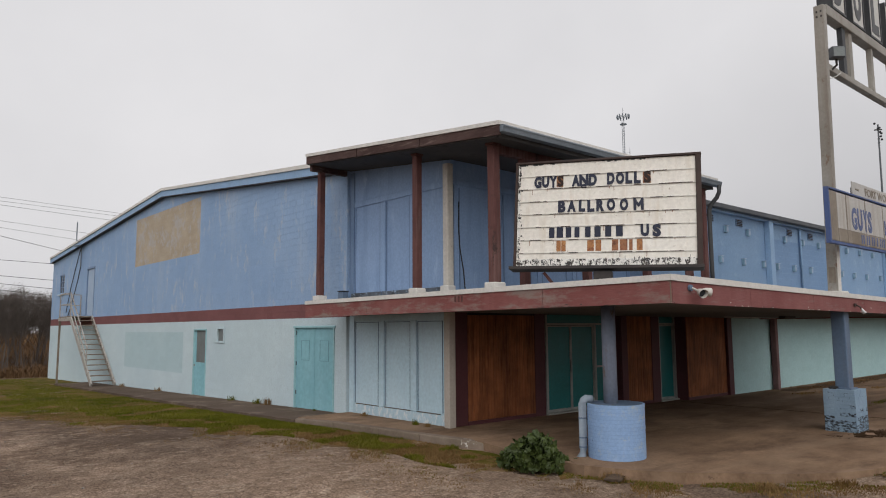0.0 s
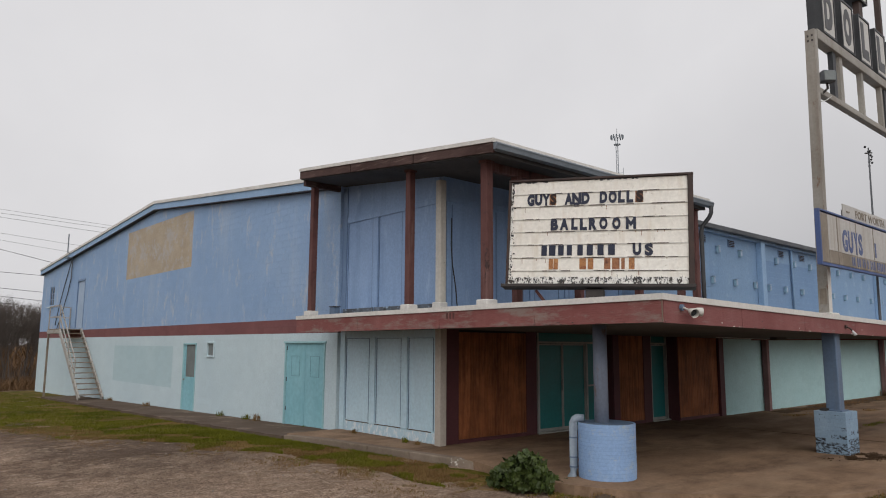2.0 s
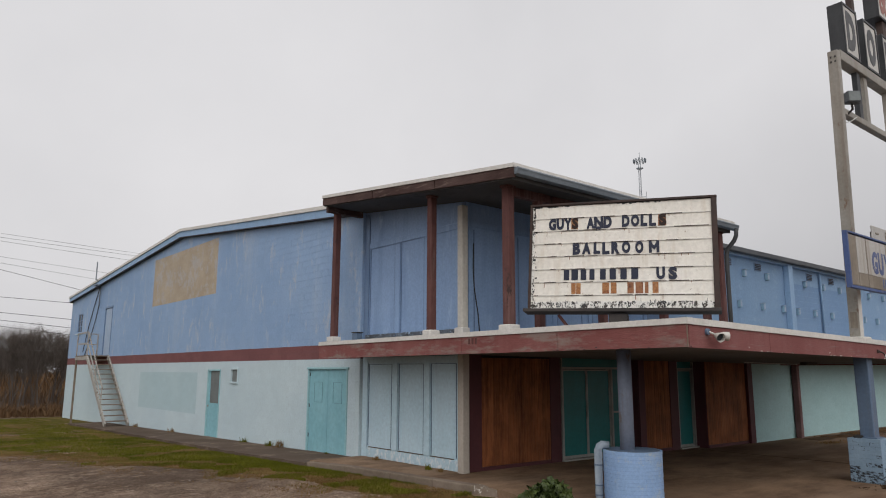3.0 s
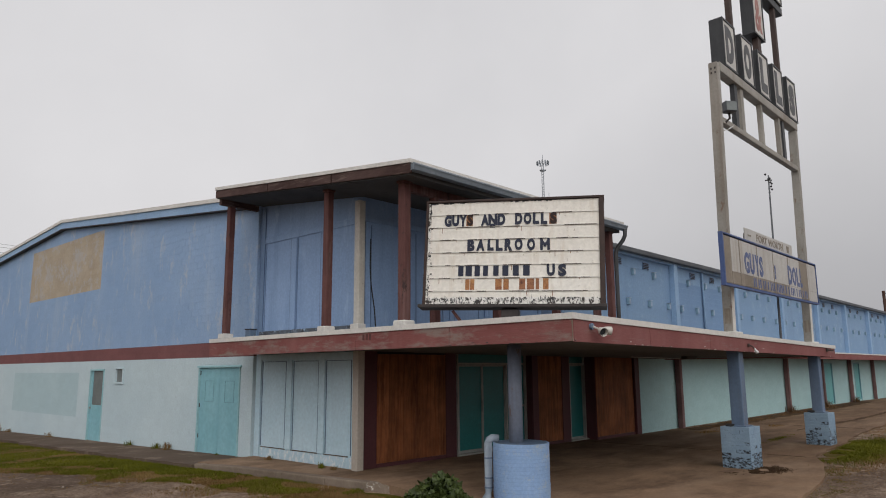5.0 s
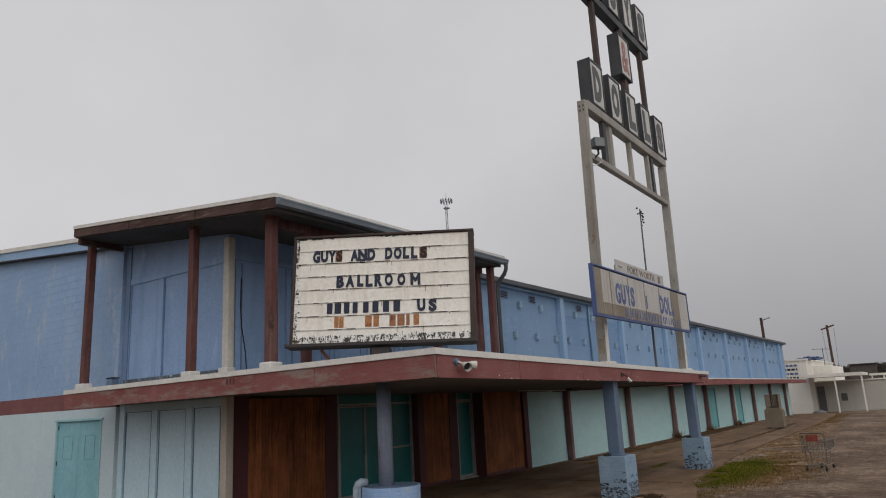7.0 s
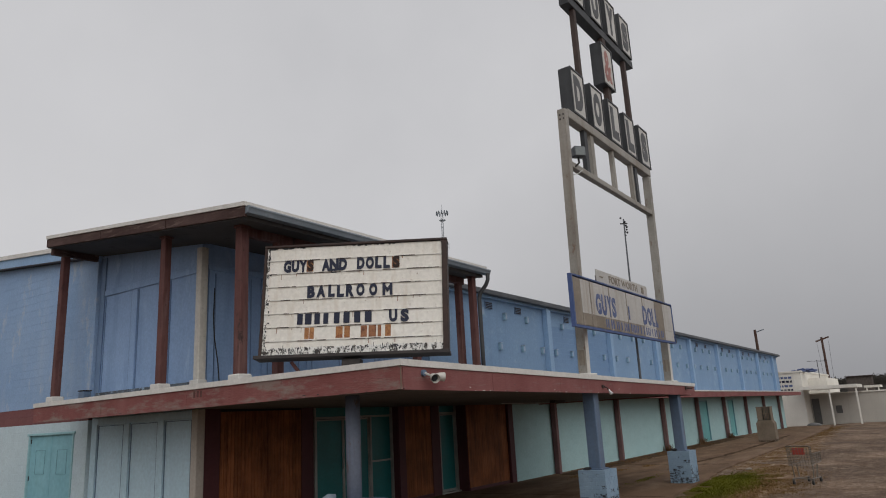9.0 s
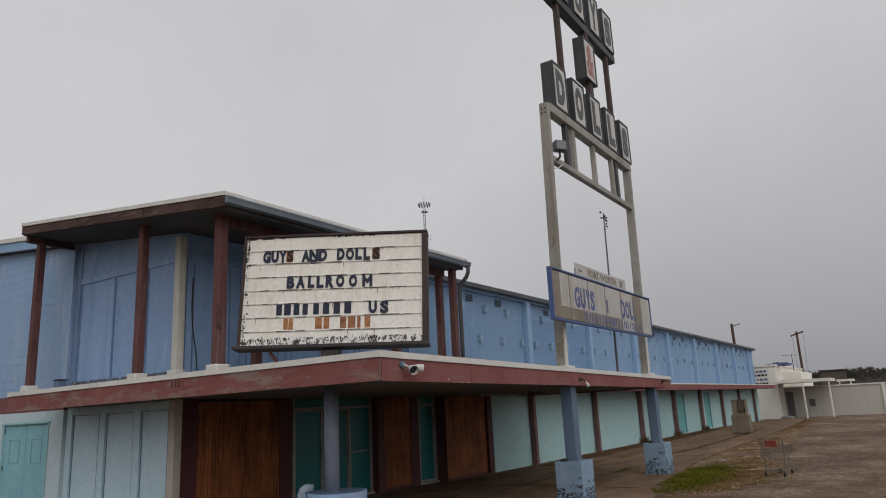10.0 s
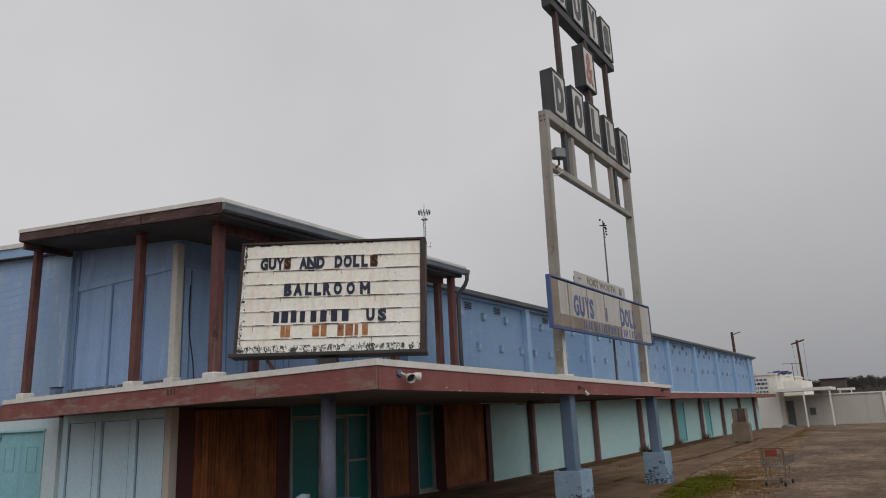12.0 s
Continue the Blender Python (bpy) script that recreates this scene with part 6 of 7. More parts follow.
# ---------------------------------------------------------------- fittings of the long wall and the canopy
def wall_fittings():
    v = thing("wall_vent", "small louvred grey vent high in the blue wall", "vent", "vents of the long wall", at=pose(19.24, YS - .002, 4.93))
    part("frame", new_box(-.20, .20, -.02, 0, 0, .23), M["blue_dark"], v)
    for k in range(4):
        bm = bmesh.new()
        beam(bm, (-.17, -.024, .04 + .05 * k), (.17, -.024, .04 + .05 * k), 0.02, 0.03, (0, 1, .8))
        part("slat", bm, M["black_metal"], v)
    for x in (20.95,):
        copy_thing(v, pose(x + .04, YS - .002, 4.93))
    for c in COLS[:7]:
        for d in (1.6, 3.3):
            copy_thing(v, pose(c + d + .08, YS - .002, 4.93))
    f = thing("wall_box", "small blue metal box bracket on the block wall", "bracket", "box brackets of the long wall", at=pose(18.75, YS, 4.70) @ Matrix.Scale(.95, 4))
    part("body", new_box(-.07, .07, -.10, 0, 0, .22, 0.012), M["bracket"], f)
    part("lid", new_box(-.085, .085, -.12, 0, .222, .24), M["blue_pale"], f, "pale lid")
    part("flap", new_box(-.05, .05, -.112, -.101, .03, .19), M["blue_pale"], f, "pale flap")
    for x in (20.1, 21.48):
        copy_thing(f, pose(x, YS, 4.68) @ Matrix.Scale(.95, 4))
    for x in (19.72, 21.1, 22.42):
        copy_thing(f, pose(x, YS, 3.76) @ Matrix.Scale(.95, 4))
    for c in COLS[:7]:
        for d in (1.25, 2.65, 4.0):
            copy_thing(f, pose(c + d, YS, 4.66) @ Matrix.Scale(.95, 4))
        for d in (0.6, 1.85, 3.2, 4.75):
            copy_thing(f, pose(c + d, YS, 3.74) @ Matrix.Scale(.95, 4))
    bm = bmesh.new()
    tube(bm, [(25.2, YS - .06, 2.5), (25.2, YS - .06, 5.2), (25.2, YS + .01, 5.26)], 0.04, 8)
    tagged(link_mesh("conduit", bm, M["blue_light"], smooth=True), "blue painted pipe running down the wall", "pipe")
    # twin flood lamp on the fascia
    t = thing("flood_lamp", "beige twin flood lamp on the maroon fascia", "lamp", at=pose(9.15, CAN_Y - .005, 2.46) @ Matrix.Scale(.72, 4))
    bm = bmesh.new()
    tube(bm, [(0, 0, 0), (0, -.05, 0)], 0.06, 12)
    part("base", bm, M["steel_blue"], t)
    bm = bmesh.new()
    tube(bm, [(0, -.05, 0), (.03, -.10, -.03), (.08, -.12, -.05)], 0.02, 8)
    part("arm", bm, M["grey_plastic"], t)
    for dx, tip in ((.10, (-.08, -.14, -.06)), (.20, (.14, -.10, -.02))):
        p = Vector((dx, -.13, -.06))
        head = part("head", tube(bmesh.new(), [p, p + Vector(tip) * .5, p + Vector(tip)], [.045, .075, .085], 14, False), M["grey_plastic"], t, smooth=True)
        q = p + Vector(tip) * .55
        bm = bmesh.new()
        tube(bm, [q, q + Vector(tip) * .1], .066, 12)
        part("lens", bm, M["dark_glass"], head)
    # bare bulb under the fascia
    t = thing("spot_lamp", "white spot lamp on a bent arm under the fascia", "lamp", at=pose(15.05, CAN_Y - .01, 2.30) @ Matrix.Scale(.72, 4))
    part("plate", new_box(-.06, .06, -.03, .0, .0, .08), M["steel_rust"], t)
    bm = bmesh.new()
    tube(bm, [(0, -.03, .04), (.06, -.09, .0), (.10, -.12, -.06)], .018, 8)
    part("arm", bm, M["steel_rust"], t)
    bm = bmesh.new()
    tube(bm, [(.10, -.12, -.05), (.12, -.14, -.10), (.16, -.17, -.17)], [.02, .03, .055], 12)
    part("bulb", bm, M["bulb"], t, "white bulb", smooth=True)
    t = thing("spot_lamp", "rusty lamp arm near the canopy's end", "lamp", at=pose(20.55, CAN_Y - .01, 2.28))
    part("plate", new_box(-.06, .06, -.03, .0, .0, .08), M["steel_rust"], t)
    bm = bmesh.new()
    tube(bm, [(0, -.03, .04), (.06, -.09, .03), (.12, -.12, .02)], .02, 8)
    part("arm", bm, M["steel_rust"], t)
    bm = bmesh.new()
    tube(bm, [(18.2, 8.9, 2.195), (18.9, 8.9, 2.19), (21.2, 8.9, 2.175)], .015, 6)
    tagged(link_mesh("conduit", bm, M["conduit"]), "pale conduit under the canopy soffit", "conduit")
    t = thing("camera_bracket", "dark bracket under the canopy soffit", "bracket", at=pose(18.9, 7.6, can_low(18.9) - .06))
    part("plate", new_box(-.3, .3, -.08, .08, .02, .088), M["black_metal"], t)


wall_fittings()


# ---------------------------------------------------------------- outside stair
def outside_stair():
    t = thing("outside_stair", "weathered white steel stair up to the upper door", "stair")
    xo, xi = 8.85, 9.78
    yb, yt, zb, zt = 32.2, 36.35, walk_z(32.2) - .02, 2.64
    n = 14
    for x in (xo, xi):
        bm = bmesh.new()
        beam(bm, (x, yb, zb + .05), (x, yt, zt - .06), 0.06, 0.22)
        part("stringer", bm, M["stair"], t)
    for k in range(1, n):
        y, z = yb + (yt - yb) * k / n, zb + (zt - zb) * k / n
        part("tread", new_box(xo + .032, xi - .032, y - .14, y + .14, z - .02, z + .02), M["tread"], t)
    part("landing", new_box(xo - .03, XW - .02, yt, 38.55, zt - .05, zt, 0.005), M["tread"], t, "worn plank landing")
    part("landing_beam", new_box(xo - .05, xo + .02, yt, 38.55, zt - .22, zt - .052), M["stair"], t)
    part("landing_beam", new_box(xo + .03, XW - .02, 38.46, 38.53, zt - .22, zt - .052), M["stair"], t)
    for y in (38.45,):
        part("post", new_box(xo - .03, xo + .05, y - .04, y + .04, walk_z(y) - .1, zt - .22), M["tread"], t)
    for y in (36.4, 38.48):
        part("baluster", new_box(xo - .025, xo + .025, y - .025, y + .025, zt, zt + 1.1), M["stair"], t)
    part("baluster", new_box(XW - .09, XW - .04, 38.455, 38.505, zt, zt + 1.1), M["stair"], t)
    for z in (.55, 1.08):
        part("rail", new_box(xo - .02, xo + .02, 36.43, 38.45, zt + z, zt + z + .045), M["stair"], t)
        part("rail", new_box(xo + .03, XW - .1, 38.46, 38.50, zt + z, zt + z + .045), M["stair"], t)
        bm = bmesh.new()
        beam(bm, (xo, yb + .9, zb + .6 + z * .9), (xo, yt + .05, zt + z), .045, .045)
        part("rail", bm, M["stair"], t)
    for k in (3.3, 7.5):
        y, z = yb + (yt - yb) * k / n, zb + (zt - zb) * k / n
        part("baluster", new_box(xo - .02, xo + .02, y - .02, y + .02, z, z + 1.02), M["stair"], t)
    # service mast and cables on the wall
    t = thing("service_mast", "grey service mast with cables on the blue wall", "mast")
    bm = bmesh.new()
    tube(bm, [(XW - .06, 38.9, 5.2), (XW - .06, 38.9, 6.45), (9.52, 38.9, 6.55), (9.52, 38.9, 7.5)], .03, 8)
    part("pipe", bm, M["grey_metal"], t)
    bm = bmesh.new()
    tube(bm, [(XW - .05, 38.9, 5.3), (XW - .05, 39.3, 4.6), (XW - .05, 40.4, 3.3), (XW - .05, 41.2, 2.6)], .02, 6)
    tube(bm, [(XW - .05, 38.95, 6.3), (XW - .05, 39.9, 5.2), (XW - .05, 40.7, 4.2), (XW - .05, 41.5, 2.9)], .02, 6)
    part("cable", bm, M["wire"], t)
    part("insulator_arm", new_box(9.4, 9.6, 38.3, 38.9, 6.22, 6.27), M["grey_metal"], t)


outside_stair()

# ---------------------------------------------------------------- things on the ground
def leafy_bush():
    t = thing("bush", "dense dark green broad-leaved weed at the pavement's edge", "bush", at=pose(8.50, 6.95, ground_z(8.50, 6.95)) @ Matrix.Diagonal((.80, .80, .86, 1)))
    rng = random.Random(12)
    meshes = []
    for s in range(3):
        bm = bmesh.new()
        # lobed leaf with a raised midrib and drooping rim
        rim = []
        n = 11
        for k in range(n):
            a = -2.6 + 5.2 * k / (n - 1)
            r = 0.075 * (1.0 + (0.22 if k % 2 else -0.05)) * (1.15 - 0.12 * abs(a))
            rim.append(bm.verts.new((r * math.sin(a), r * math.cos(a) + .05, -0.012 - 0.014 * abs(math.sin(a * 2 + s)))))
        c = bm.verts.new((0, .045, .012))
        base = bm.verts.new((0, -.012, 0))
        for k in range(n - 1):
            bm.faces.new((c, rim[k], rim[k + 1]))
        bm.faces.new((c, base, rim[0]))
        bm.faces.new((c, rim[-1], base))
        me = bpy.data.meshes.new("leaf")
        bm.to_mesh(me)
        bm.free()
        me.materials.append(M["leaf"])
        meshes.append(me)
    pale = meshes[0].copy()
    pale.materials.clear()
    pale.materials.append(M["leaf_pale"])
    verts, faces = [], []
    for k in range(940):
        a, e = rng.uniform(0, 2 * math.pi), math.acos(rng.uniform(0.02, 1))
        rad = rng.uniform(.60, 1.08)
        lump = 1 + .18 * math.sin(3 * a + 1) + .1 * math.sin(7 * a)
        p = Vector((math.sin(e) * math.cos(a) * .52 * lump, math.sin(e) * math.sin(a) * .52 * lump, math.cos(e) * .50 * (1 + .15 * math.sin(5 * a)) + .05)) * rad
        if k % 6 == 0:
            # low skirt of older leaves, spreading along the pavement's edge
            f, side_ = rng.uniform(.5, 1.0), min(.26, rng.gauss(.06, .12))
            p = Vector((math.cos(a) * .50 * f + .75 * side_, math.sin(a) * .50 * f - .66 * side_, rng.uniform(.02, .20) * (1.2 - f * .7) + .02))
        d = Vector((p.x, p.y, p.z * .5 + .1)).normalized()
        q = d.to_track_quat("Z", "Y").to_euler()
        m = Matrix.LocRotScale(p, Euler((q.x + rng.uniform(-.95, .95), q.y + rng.uniform(-.95, .95), q.z + rng.uniform(0, 6.28))), (rng.uniform(.5, 1.05),) * 3)
        if rad > .86 and k < 640:
            ob = new("leaf", meshes[k % 3] if k not in (17, 18) else pale)
            ob.parent = t
            ob.matrix_basis = m
        else:
            i0 = len(verts)
            verts += [tuple(m @ v.co) for v in meshes[k % 3].vertices]
            faces += [[i0 + v for v in f.vertices] for f in meshes[k % 3].polygons]
    me = bpy.data.meshes.new("inner_leaves")
    me.from_pydata(verts, [], faces)
    me.materials.append(M["leaf_j"])
    ob = new("inner_leaves", me)
    ob.parent = t
    tagged(ob, kind="stuff")
    for k in range(14):
        a = rng.uniform(0, 6.28)
        bm = bmesh.new()
        tube(bm, [(0, 0, -.05), (.12 * math.cos(a), .12 * math.sin(a), .2), (.34 * math.cos(a), .34 * math.sin(a), .34)], [.012, .009, .005], 5)
        part("stem", bm, M["leaf"], t)


leafy_bush()


def blades(name, label, spots, h0, h1, material, seed, width=0.008, lean=0.5, category="grass"):
    """Grass blades as tapering bent strips, one mesh. spots: a generator of (x, y, z)."""
    rng = random.Random(seed)
    verts, faces = [], []
    for x, y, z in spots:
        h, a, w = rng.uniform(h0, h1), rng.uniform(0, 6.28), width * rng.uniform(.7, 1.4)
        dx, dy, b = math.cos(a), math.sin(a), rng.uniform(.1, lean) * h
        i = len(verts)
        px_, py_ = -dy * w, dx * w
        verts += [(x - px_, y - py_, z - .02), (x + px_, y + py_, z - .02), (x + dx * b * .4 - px_ * .7, y + dy * b * .4 - py_ * .7, z + h * .6), (x + dx * b * .4 + px_ * .7, y + dy * b * .4 + py_ * .7, z + h * .6), (x + dx * b, y + dy * b, z + h)]
        faces += [(i, i + 1, i + 3, i + 2), (i + 2, i + 3, i + 4)]
    me = bpy.data.meshes.new(name)
    me.from_pydata(verts, [], faces)
    me.materials.append(material)
    return tagged(new(name, me), label, category, kind="stuff")


def lawn_edge(y):
    """How far the lawn beside the west wall reaches out (x) at y."""
    if y < 12:
        return 8.15 - 0.06 * (y - 7) + .12 * math.sin(y * 2.1)
    return 7.85 - 0.39 * (y - 12) + .3 * math.sin(y * 1.3) + .2 * math.sin(y * 3.1)


def lawn_end(y):
    """Where the lawn meets the walk, the curb or the apron (x) at y."""
    return 8.32 if y > 13.95 else 8.38 + .1175 * (13.95 - y) if y > 9.1 else 8.72


def lawn_spots(n, y0, y1, seed, patch, thresh, flip=False):
    rng = random.Random(seed)
    k = 0
    while k < n:
        y = y0 + (y1 - y0) * rng.random() ** 1.3
        lo = lawn_edge(y)
        x = rng.uniform(lo - .35, lawn_end(y))
        v = noise.noise((x * patch, y * patch, 7.0)) + (0.35 if x - lo > .8 else -.25)
        if (v > thresh) == flip:
            k += .25
            continue
        k += 1
        yield x, y, ground_z(x, y)


M["thatch"] = surface("dead_grass_thatch", (0.155, 0.098, 0.045), (0.245, 0.16, 0.08), 0.95, 1.2, 26, 0.8, chip=(0.15, 0.105, 0.075), chip_amount=0.47, chip_scale=3.0, chip_soft=0.08, fine_mix=0.7, spec=0.04)
outline = [(lawn_edge(y) - .22 - .012 * (y - 7), y) for y in np.arange(7.2, 46, 0.8)]
flat_slab("ground", [(lawn_edge(y) + .6, float(y)) for y in (7.4, 12, 20, 30, 45)] + [(x, float(y)) for x, y in outline[::-1]], lambda x, y: ground_z(x, y) + .006, 0.05, M["thatch"],
          "dead straw thatch along the lawn's edge", 0.2, 19, "ground")
outline = [(lawn_edge(y) + .18, y) for y in np.arange(6.6, 46, 1.0)]
flat_slab("ground", [(8.70, 6.6), (8.76, 7.6), (8.98, 8.6), (9.0, 9.0), (8.43, 13.9)] + [(8.36, float(y)) for y in (14, 20, 30, 37)] + [(11, 37), (11, 46)] + [(x, float(y)) for x, y in outline[::-1]],
          lambda x, y: ground_z(x, y) + .012, 0.08, M["soil"], "mossy soil strip beside the walk", 0.17, 9, "ground")
blades("grass", "short green grass along the block wall", lawn_spots(90000, 12, 46, 1, .7, .10), .015, .06, M["grass_green"], 1, .007, .9)
blades("grass", "short green grass at the curb", lawn_spots(50000, 7.0, 17, 2, 1.3, -.15), .015, .07, M["grass_green"], 2, .0042, 1.1)
blades("grass", "dry straw-coloured grass at the lawn's edge", lawn_spots(60000, 8.0, 42, 3, .7, .08, True), .012, .05, M["grass_dry"], 3, .0055, 1.0)


def edge_spots(n, seed, spread):
    rng = random.Random(seed)
    for _ in range(n):
        y = 6.8 + 38 * rng.random() ** 1.6
        x = lawn_edge(y) + rng.gauss(-.05, spread * (1 + y * .03))
        if x < lawn_end(y) and noise.noise((x * 1.1, y * 1.1, 5)) + .7 * noise.noise((x * 4, y * 4, 2)) > .0:
            yield x, y, ground_z(x, y)


blades("grass", "straw scattered along the ragged edge of the lawn", edge_spots(70000, 81, .50), .006, .032, M["grass_dry"], 81, .005, 1.2)
blades("grass", "mossy tufts beyond the ragged edge of the lawn", edge_spots(22000, 82, .26), .008, .035, M["grass_green"], 82, .005, 1.0)


def strip_spots(path, half, n, seed, top=None):
    rng = random.Random(seed)
    for _ in range(n):
        k = rng.randrange(len(path) - 1)
        f = rng.random()
        x = path[k][0] + (path[k + 1][0] - path[k][0]) * f + rng.gauss(0, half)
        y = path[k][1] + (path[k + 1][1] - path[k][1]) * f + rng.gauss(0, half)
        if noise.noise((x * 1.5, y * 1.5, 3)) + .6 * noise.noise((x * 5, y * 5, 8)) > .02:
            yield x, y, (top if top is not None else ground_z(x, y))


EDGE = [(8.55, 7.0), (8.6, 6.4), (8.85, 5.65), (9.35, 4.9), (10.1, 4.1), (10.9, 3.45), (12.2, 3.05), (14.2, 3.25), (16.8, 3.85)]
blades("grass", "dry straw grass at the concrete's edge", strip_spots([(x - .26, y - .26) for x, y in EDGE], .28, 16000, 4), .005, .022, M["grass_dry"], 4, .005, 1.6)
blades("grass", "thin green grass at the concrete's edge", strip_spots([(x - .12, y - .12) for x, y in EDGE], .15, 8000, 5), .005, .02, M["grass_green"], 5, .005, 1.6)
for k, (x, y) in enumerate(((7.95, 7.7), (7.7, 8.3), (8.2, 6.15), (8.45, 5.75), (9.1, 4.65), (9.7, 4.1), (10.5, 3.5), (11.6, 3.0), (7.2, 9.6))):
    blades("grass", "dry straw tuft on the broken asphalt", strip_spots([(x, y), (x + .12, y - .1)], .10, 420, 90 + k), .02, .085, M["grass_dry"], 90 + k, .004, 1.2)
blades("grass", "straw tuft at the curb", strip_spots([(8.1, 8.9), (8.15, 8.4)], .09, 700, 6), .05, .16, M["grass_dry"], 6, .004)
blades("grass", "straw tuft beside the planter", strip_spots([(8.75, 5.85), (8.85, 5.7)], .06, 400, 7), .04, .13, M["grass_dry"], 7, .004)
def patch_spots(n, seed, cx, cy, rx, ry):
    """Spots that crowd the middle of a patch and thin out to its ragged edge."""
    rng = random.Random(seed)
    for _ in range(n):
        x, y = cx + rng.gauss(0, rx), cy + rng.gauss(0, ry)
        if y < 4.25 + .075 * (x - 17) and noise.noise((x * 1.3, y * 1.3, 6)) > -.28:
            yield x, y, ground_z(x, y)


blades("grass", "green grass patch beyond the pedestals", patch_spots(34000, 8, 19.9, 4.0, 1.3, .32), .02, .075, M["grass_green"], 8, .006, 1.2)
blades("grass", "dead stalks in the green patch", patch_spots(16000, 18, 20.2, 3.6, 1.9, .55), .012, .05, M["grass_dry"], 18, .006, 1.3)
blades("grass", "dry grass round the green patch", strip_spots([(17.0, 3.2), (20.5, 3.05), (24.0, 3.6), (28.5, 4.2), (36, 4.6)], .50, 40000, 9), .006, .03, M["grass_dry"], 9, .006, 1.5)
blades("grass", "thin weeds along the concrete far off", strip_spots([(24, 4.4), (40, 4.9), (56, 6.1), (64, 6.4)], .4, 16000, 10), .008, .035, M["grass_dry"], 10, .010, 1.4)
flat_slab("ground", [(16.2, 3.5), (20.9, 4.6), (24.3, 4.98), (28.3, 5.05), (40, 5.2), (45, 5.4), (45, 4.5), (36, 3.9), (28, 3.2), (23, 2.6), (19, 2.5), (16.4, 2.75)], lambda x, y: ground_z(x, y) + .006, .06, M["red_dirt"], "reddish brown dirt along the apron's edge", .28, 13, "ground")
blades("grass", "green tufts on the joint of the apron", strip_spots([(18.2, 6.3), (20.5, 6.2), (22.5, 6.3)], .07, 1200, 74, 0.0), .01, .03, M["grass_green"], 74, .006, 1.2)
flat_slab("ground", [(17.6, 4.30), (20.9, 4.62), (22.8, 4.80), (22.4, 4.4), (21.4, 3.95), (19.8, 3.65), (18.0, 3.75)], lambda x, y: ground_z(x, y) + .015, .06, M["moss"], "mossy soil patch beyond the pedestals", .24, 12, "ground")


def weed(x, y, z, h, n, seed, label="wispy weed at the wall's foot", mat="grass_green"):
    rng = random.Random(seed)
    blades("weed", label, [(x + rng.gauss(0, h * .3), y + rng.gauss(0, h * .3), z) for _ in range(n)], h * .3, h, M[mat], seed, .008, .9, "weed")


for k, (x, y, h, m) in enumerate(((9.72, 20.2, .28, "grass_green"), (9.72, 18.5, .3, "grass_green"), (9.72, 17.9, .4, "grass_dry"), (9.68, 13.1, .16, "grass_dry"), (9.65, 11.2, .18, "grass_green"),
                                  (9.62, 10.8, .14, "grass_dry"), (9.72, 31.0, .3, "grass_dry"), (9.7, 26.5, .3, "grass_dry"), (9.74, 15.4, .1, "grass_green"))):
    weed(x, y, walk_z(y) if y > 14 else 0.0, h * .62, 60, 40 + k, mat=m)
for k, x in enumerate((33.2, 38.6, 44.2)):
    weed(x, 9.45, 0.0, .36, 120, 60 + k, "dry weeds at the column's foot", "dry_brush")
blades("grass", "dry grass on the joint of the concrete", strip_spots([(20.8, 8.6), (23.0, 8.3), (25.5, 7.6)], .10, 1500, 71, 0.0), .02, .06, M["grass_dry"], 71, .006)
blades("leaf_litter", "dark litter gathered at the pedestal's foot", strip_spots([(14.2, 4.75), (14.5, 4.5), (14.9, 4.4), (15.3, 4.5)], .13, 5000, 72, 0.0), .004, .02, M["litter"], 72, .010, 1.8, "litter")
blades("leaf_litter", "brown litter on the concrete along the wall", strip_spots([(23.5, 9.3), (28, 9.2), (33, 9.2), (40, 9.1)], .18, 5000, 73, 0.0), .01, .04, M["dry_brush"], 73, .02, .9, "litter")


def rubble():
    rng = random.Random(21)
    bm = bmesh.new()
    for _ in range(520):
        x, y = rng.uniform(2.5, 13), rng.uniform(2.0, 20)
        if x > lawn_edge(y) - .3 and y > 6.5 or (y > 2.6 and x > 8.6):
            continue
        r = abs(rng.gauss(0, .009)) + .005
        bmesh.ops.create_icosphere(bm, subdivisions=1, radius=r, matrix=Matrix.LocRotScale((x, y, ground_z(x, y) + r * .2), Euler((rng.random(), rng.random(), rng.random() * 6)), (1, rng.uniform(.6, 1.2), .55)))
    tagged(link_mesh("gravel", bm, M["stone"]), "loose pale stones on the lot", "gravel", kind="stuff")
    for x, y, r in ((24.3, 4.3, .08), (8.75, 5.72, .12)):
        bm = bmesh.new()
        bmesh.ops.create_icosphere(bm, subdivisions=3, radius=r, matrix=Matrix.Diagonal((1.4, 1, .34 if x < 10 else .55, 1)))
        for v in bm.verts:
            v.co *= 1 + .55 * noise.noise(v.co * 14 + Vector((x, y, 0)))
        ob = link_mesh("stone", bm, M["stone"] if x > 10 else M["walk"], smooth=True)
        ob.matrix_basis = pose(x, y, ground_z(x, y) + r * .3)
        tagged(ob, "weathered rough stone lying on the dirt", "stone")


rubble()


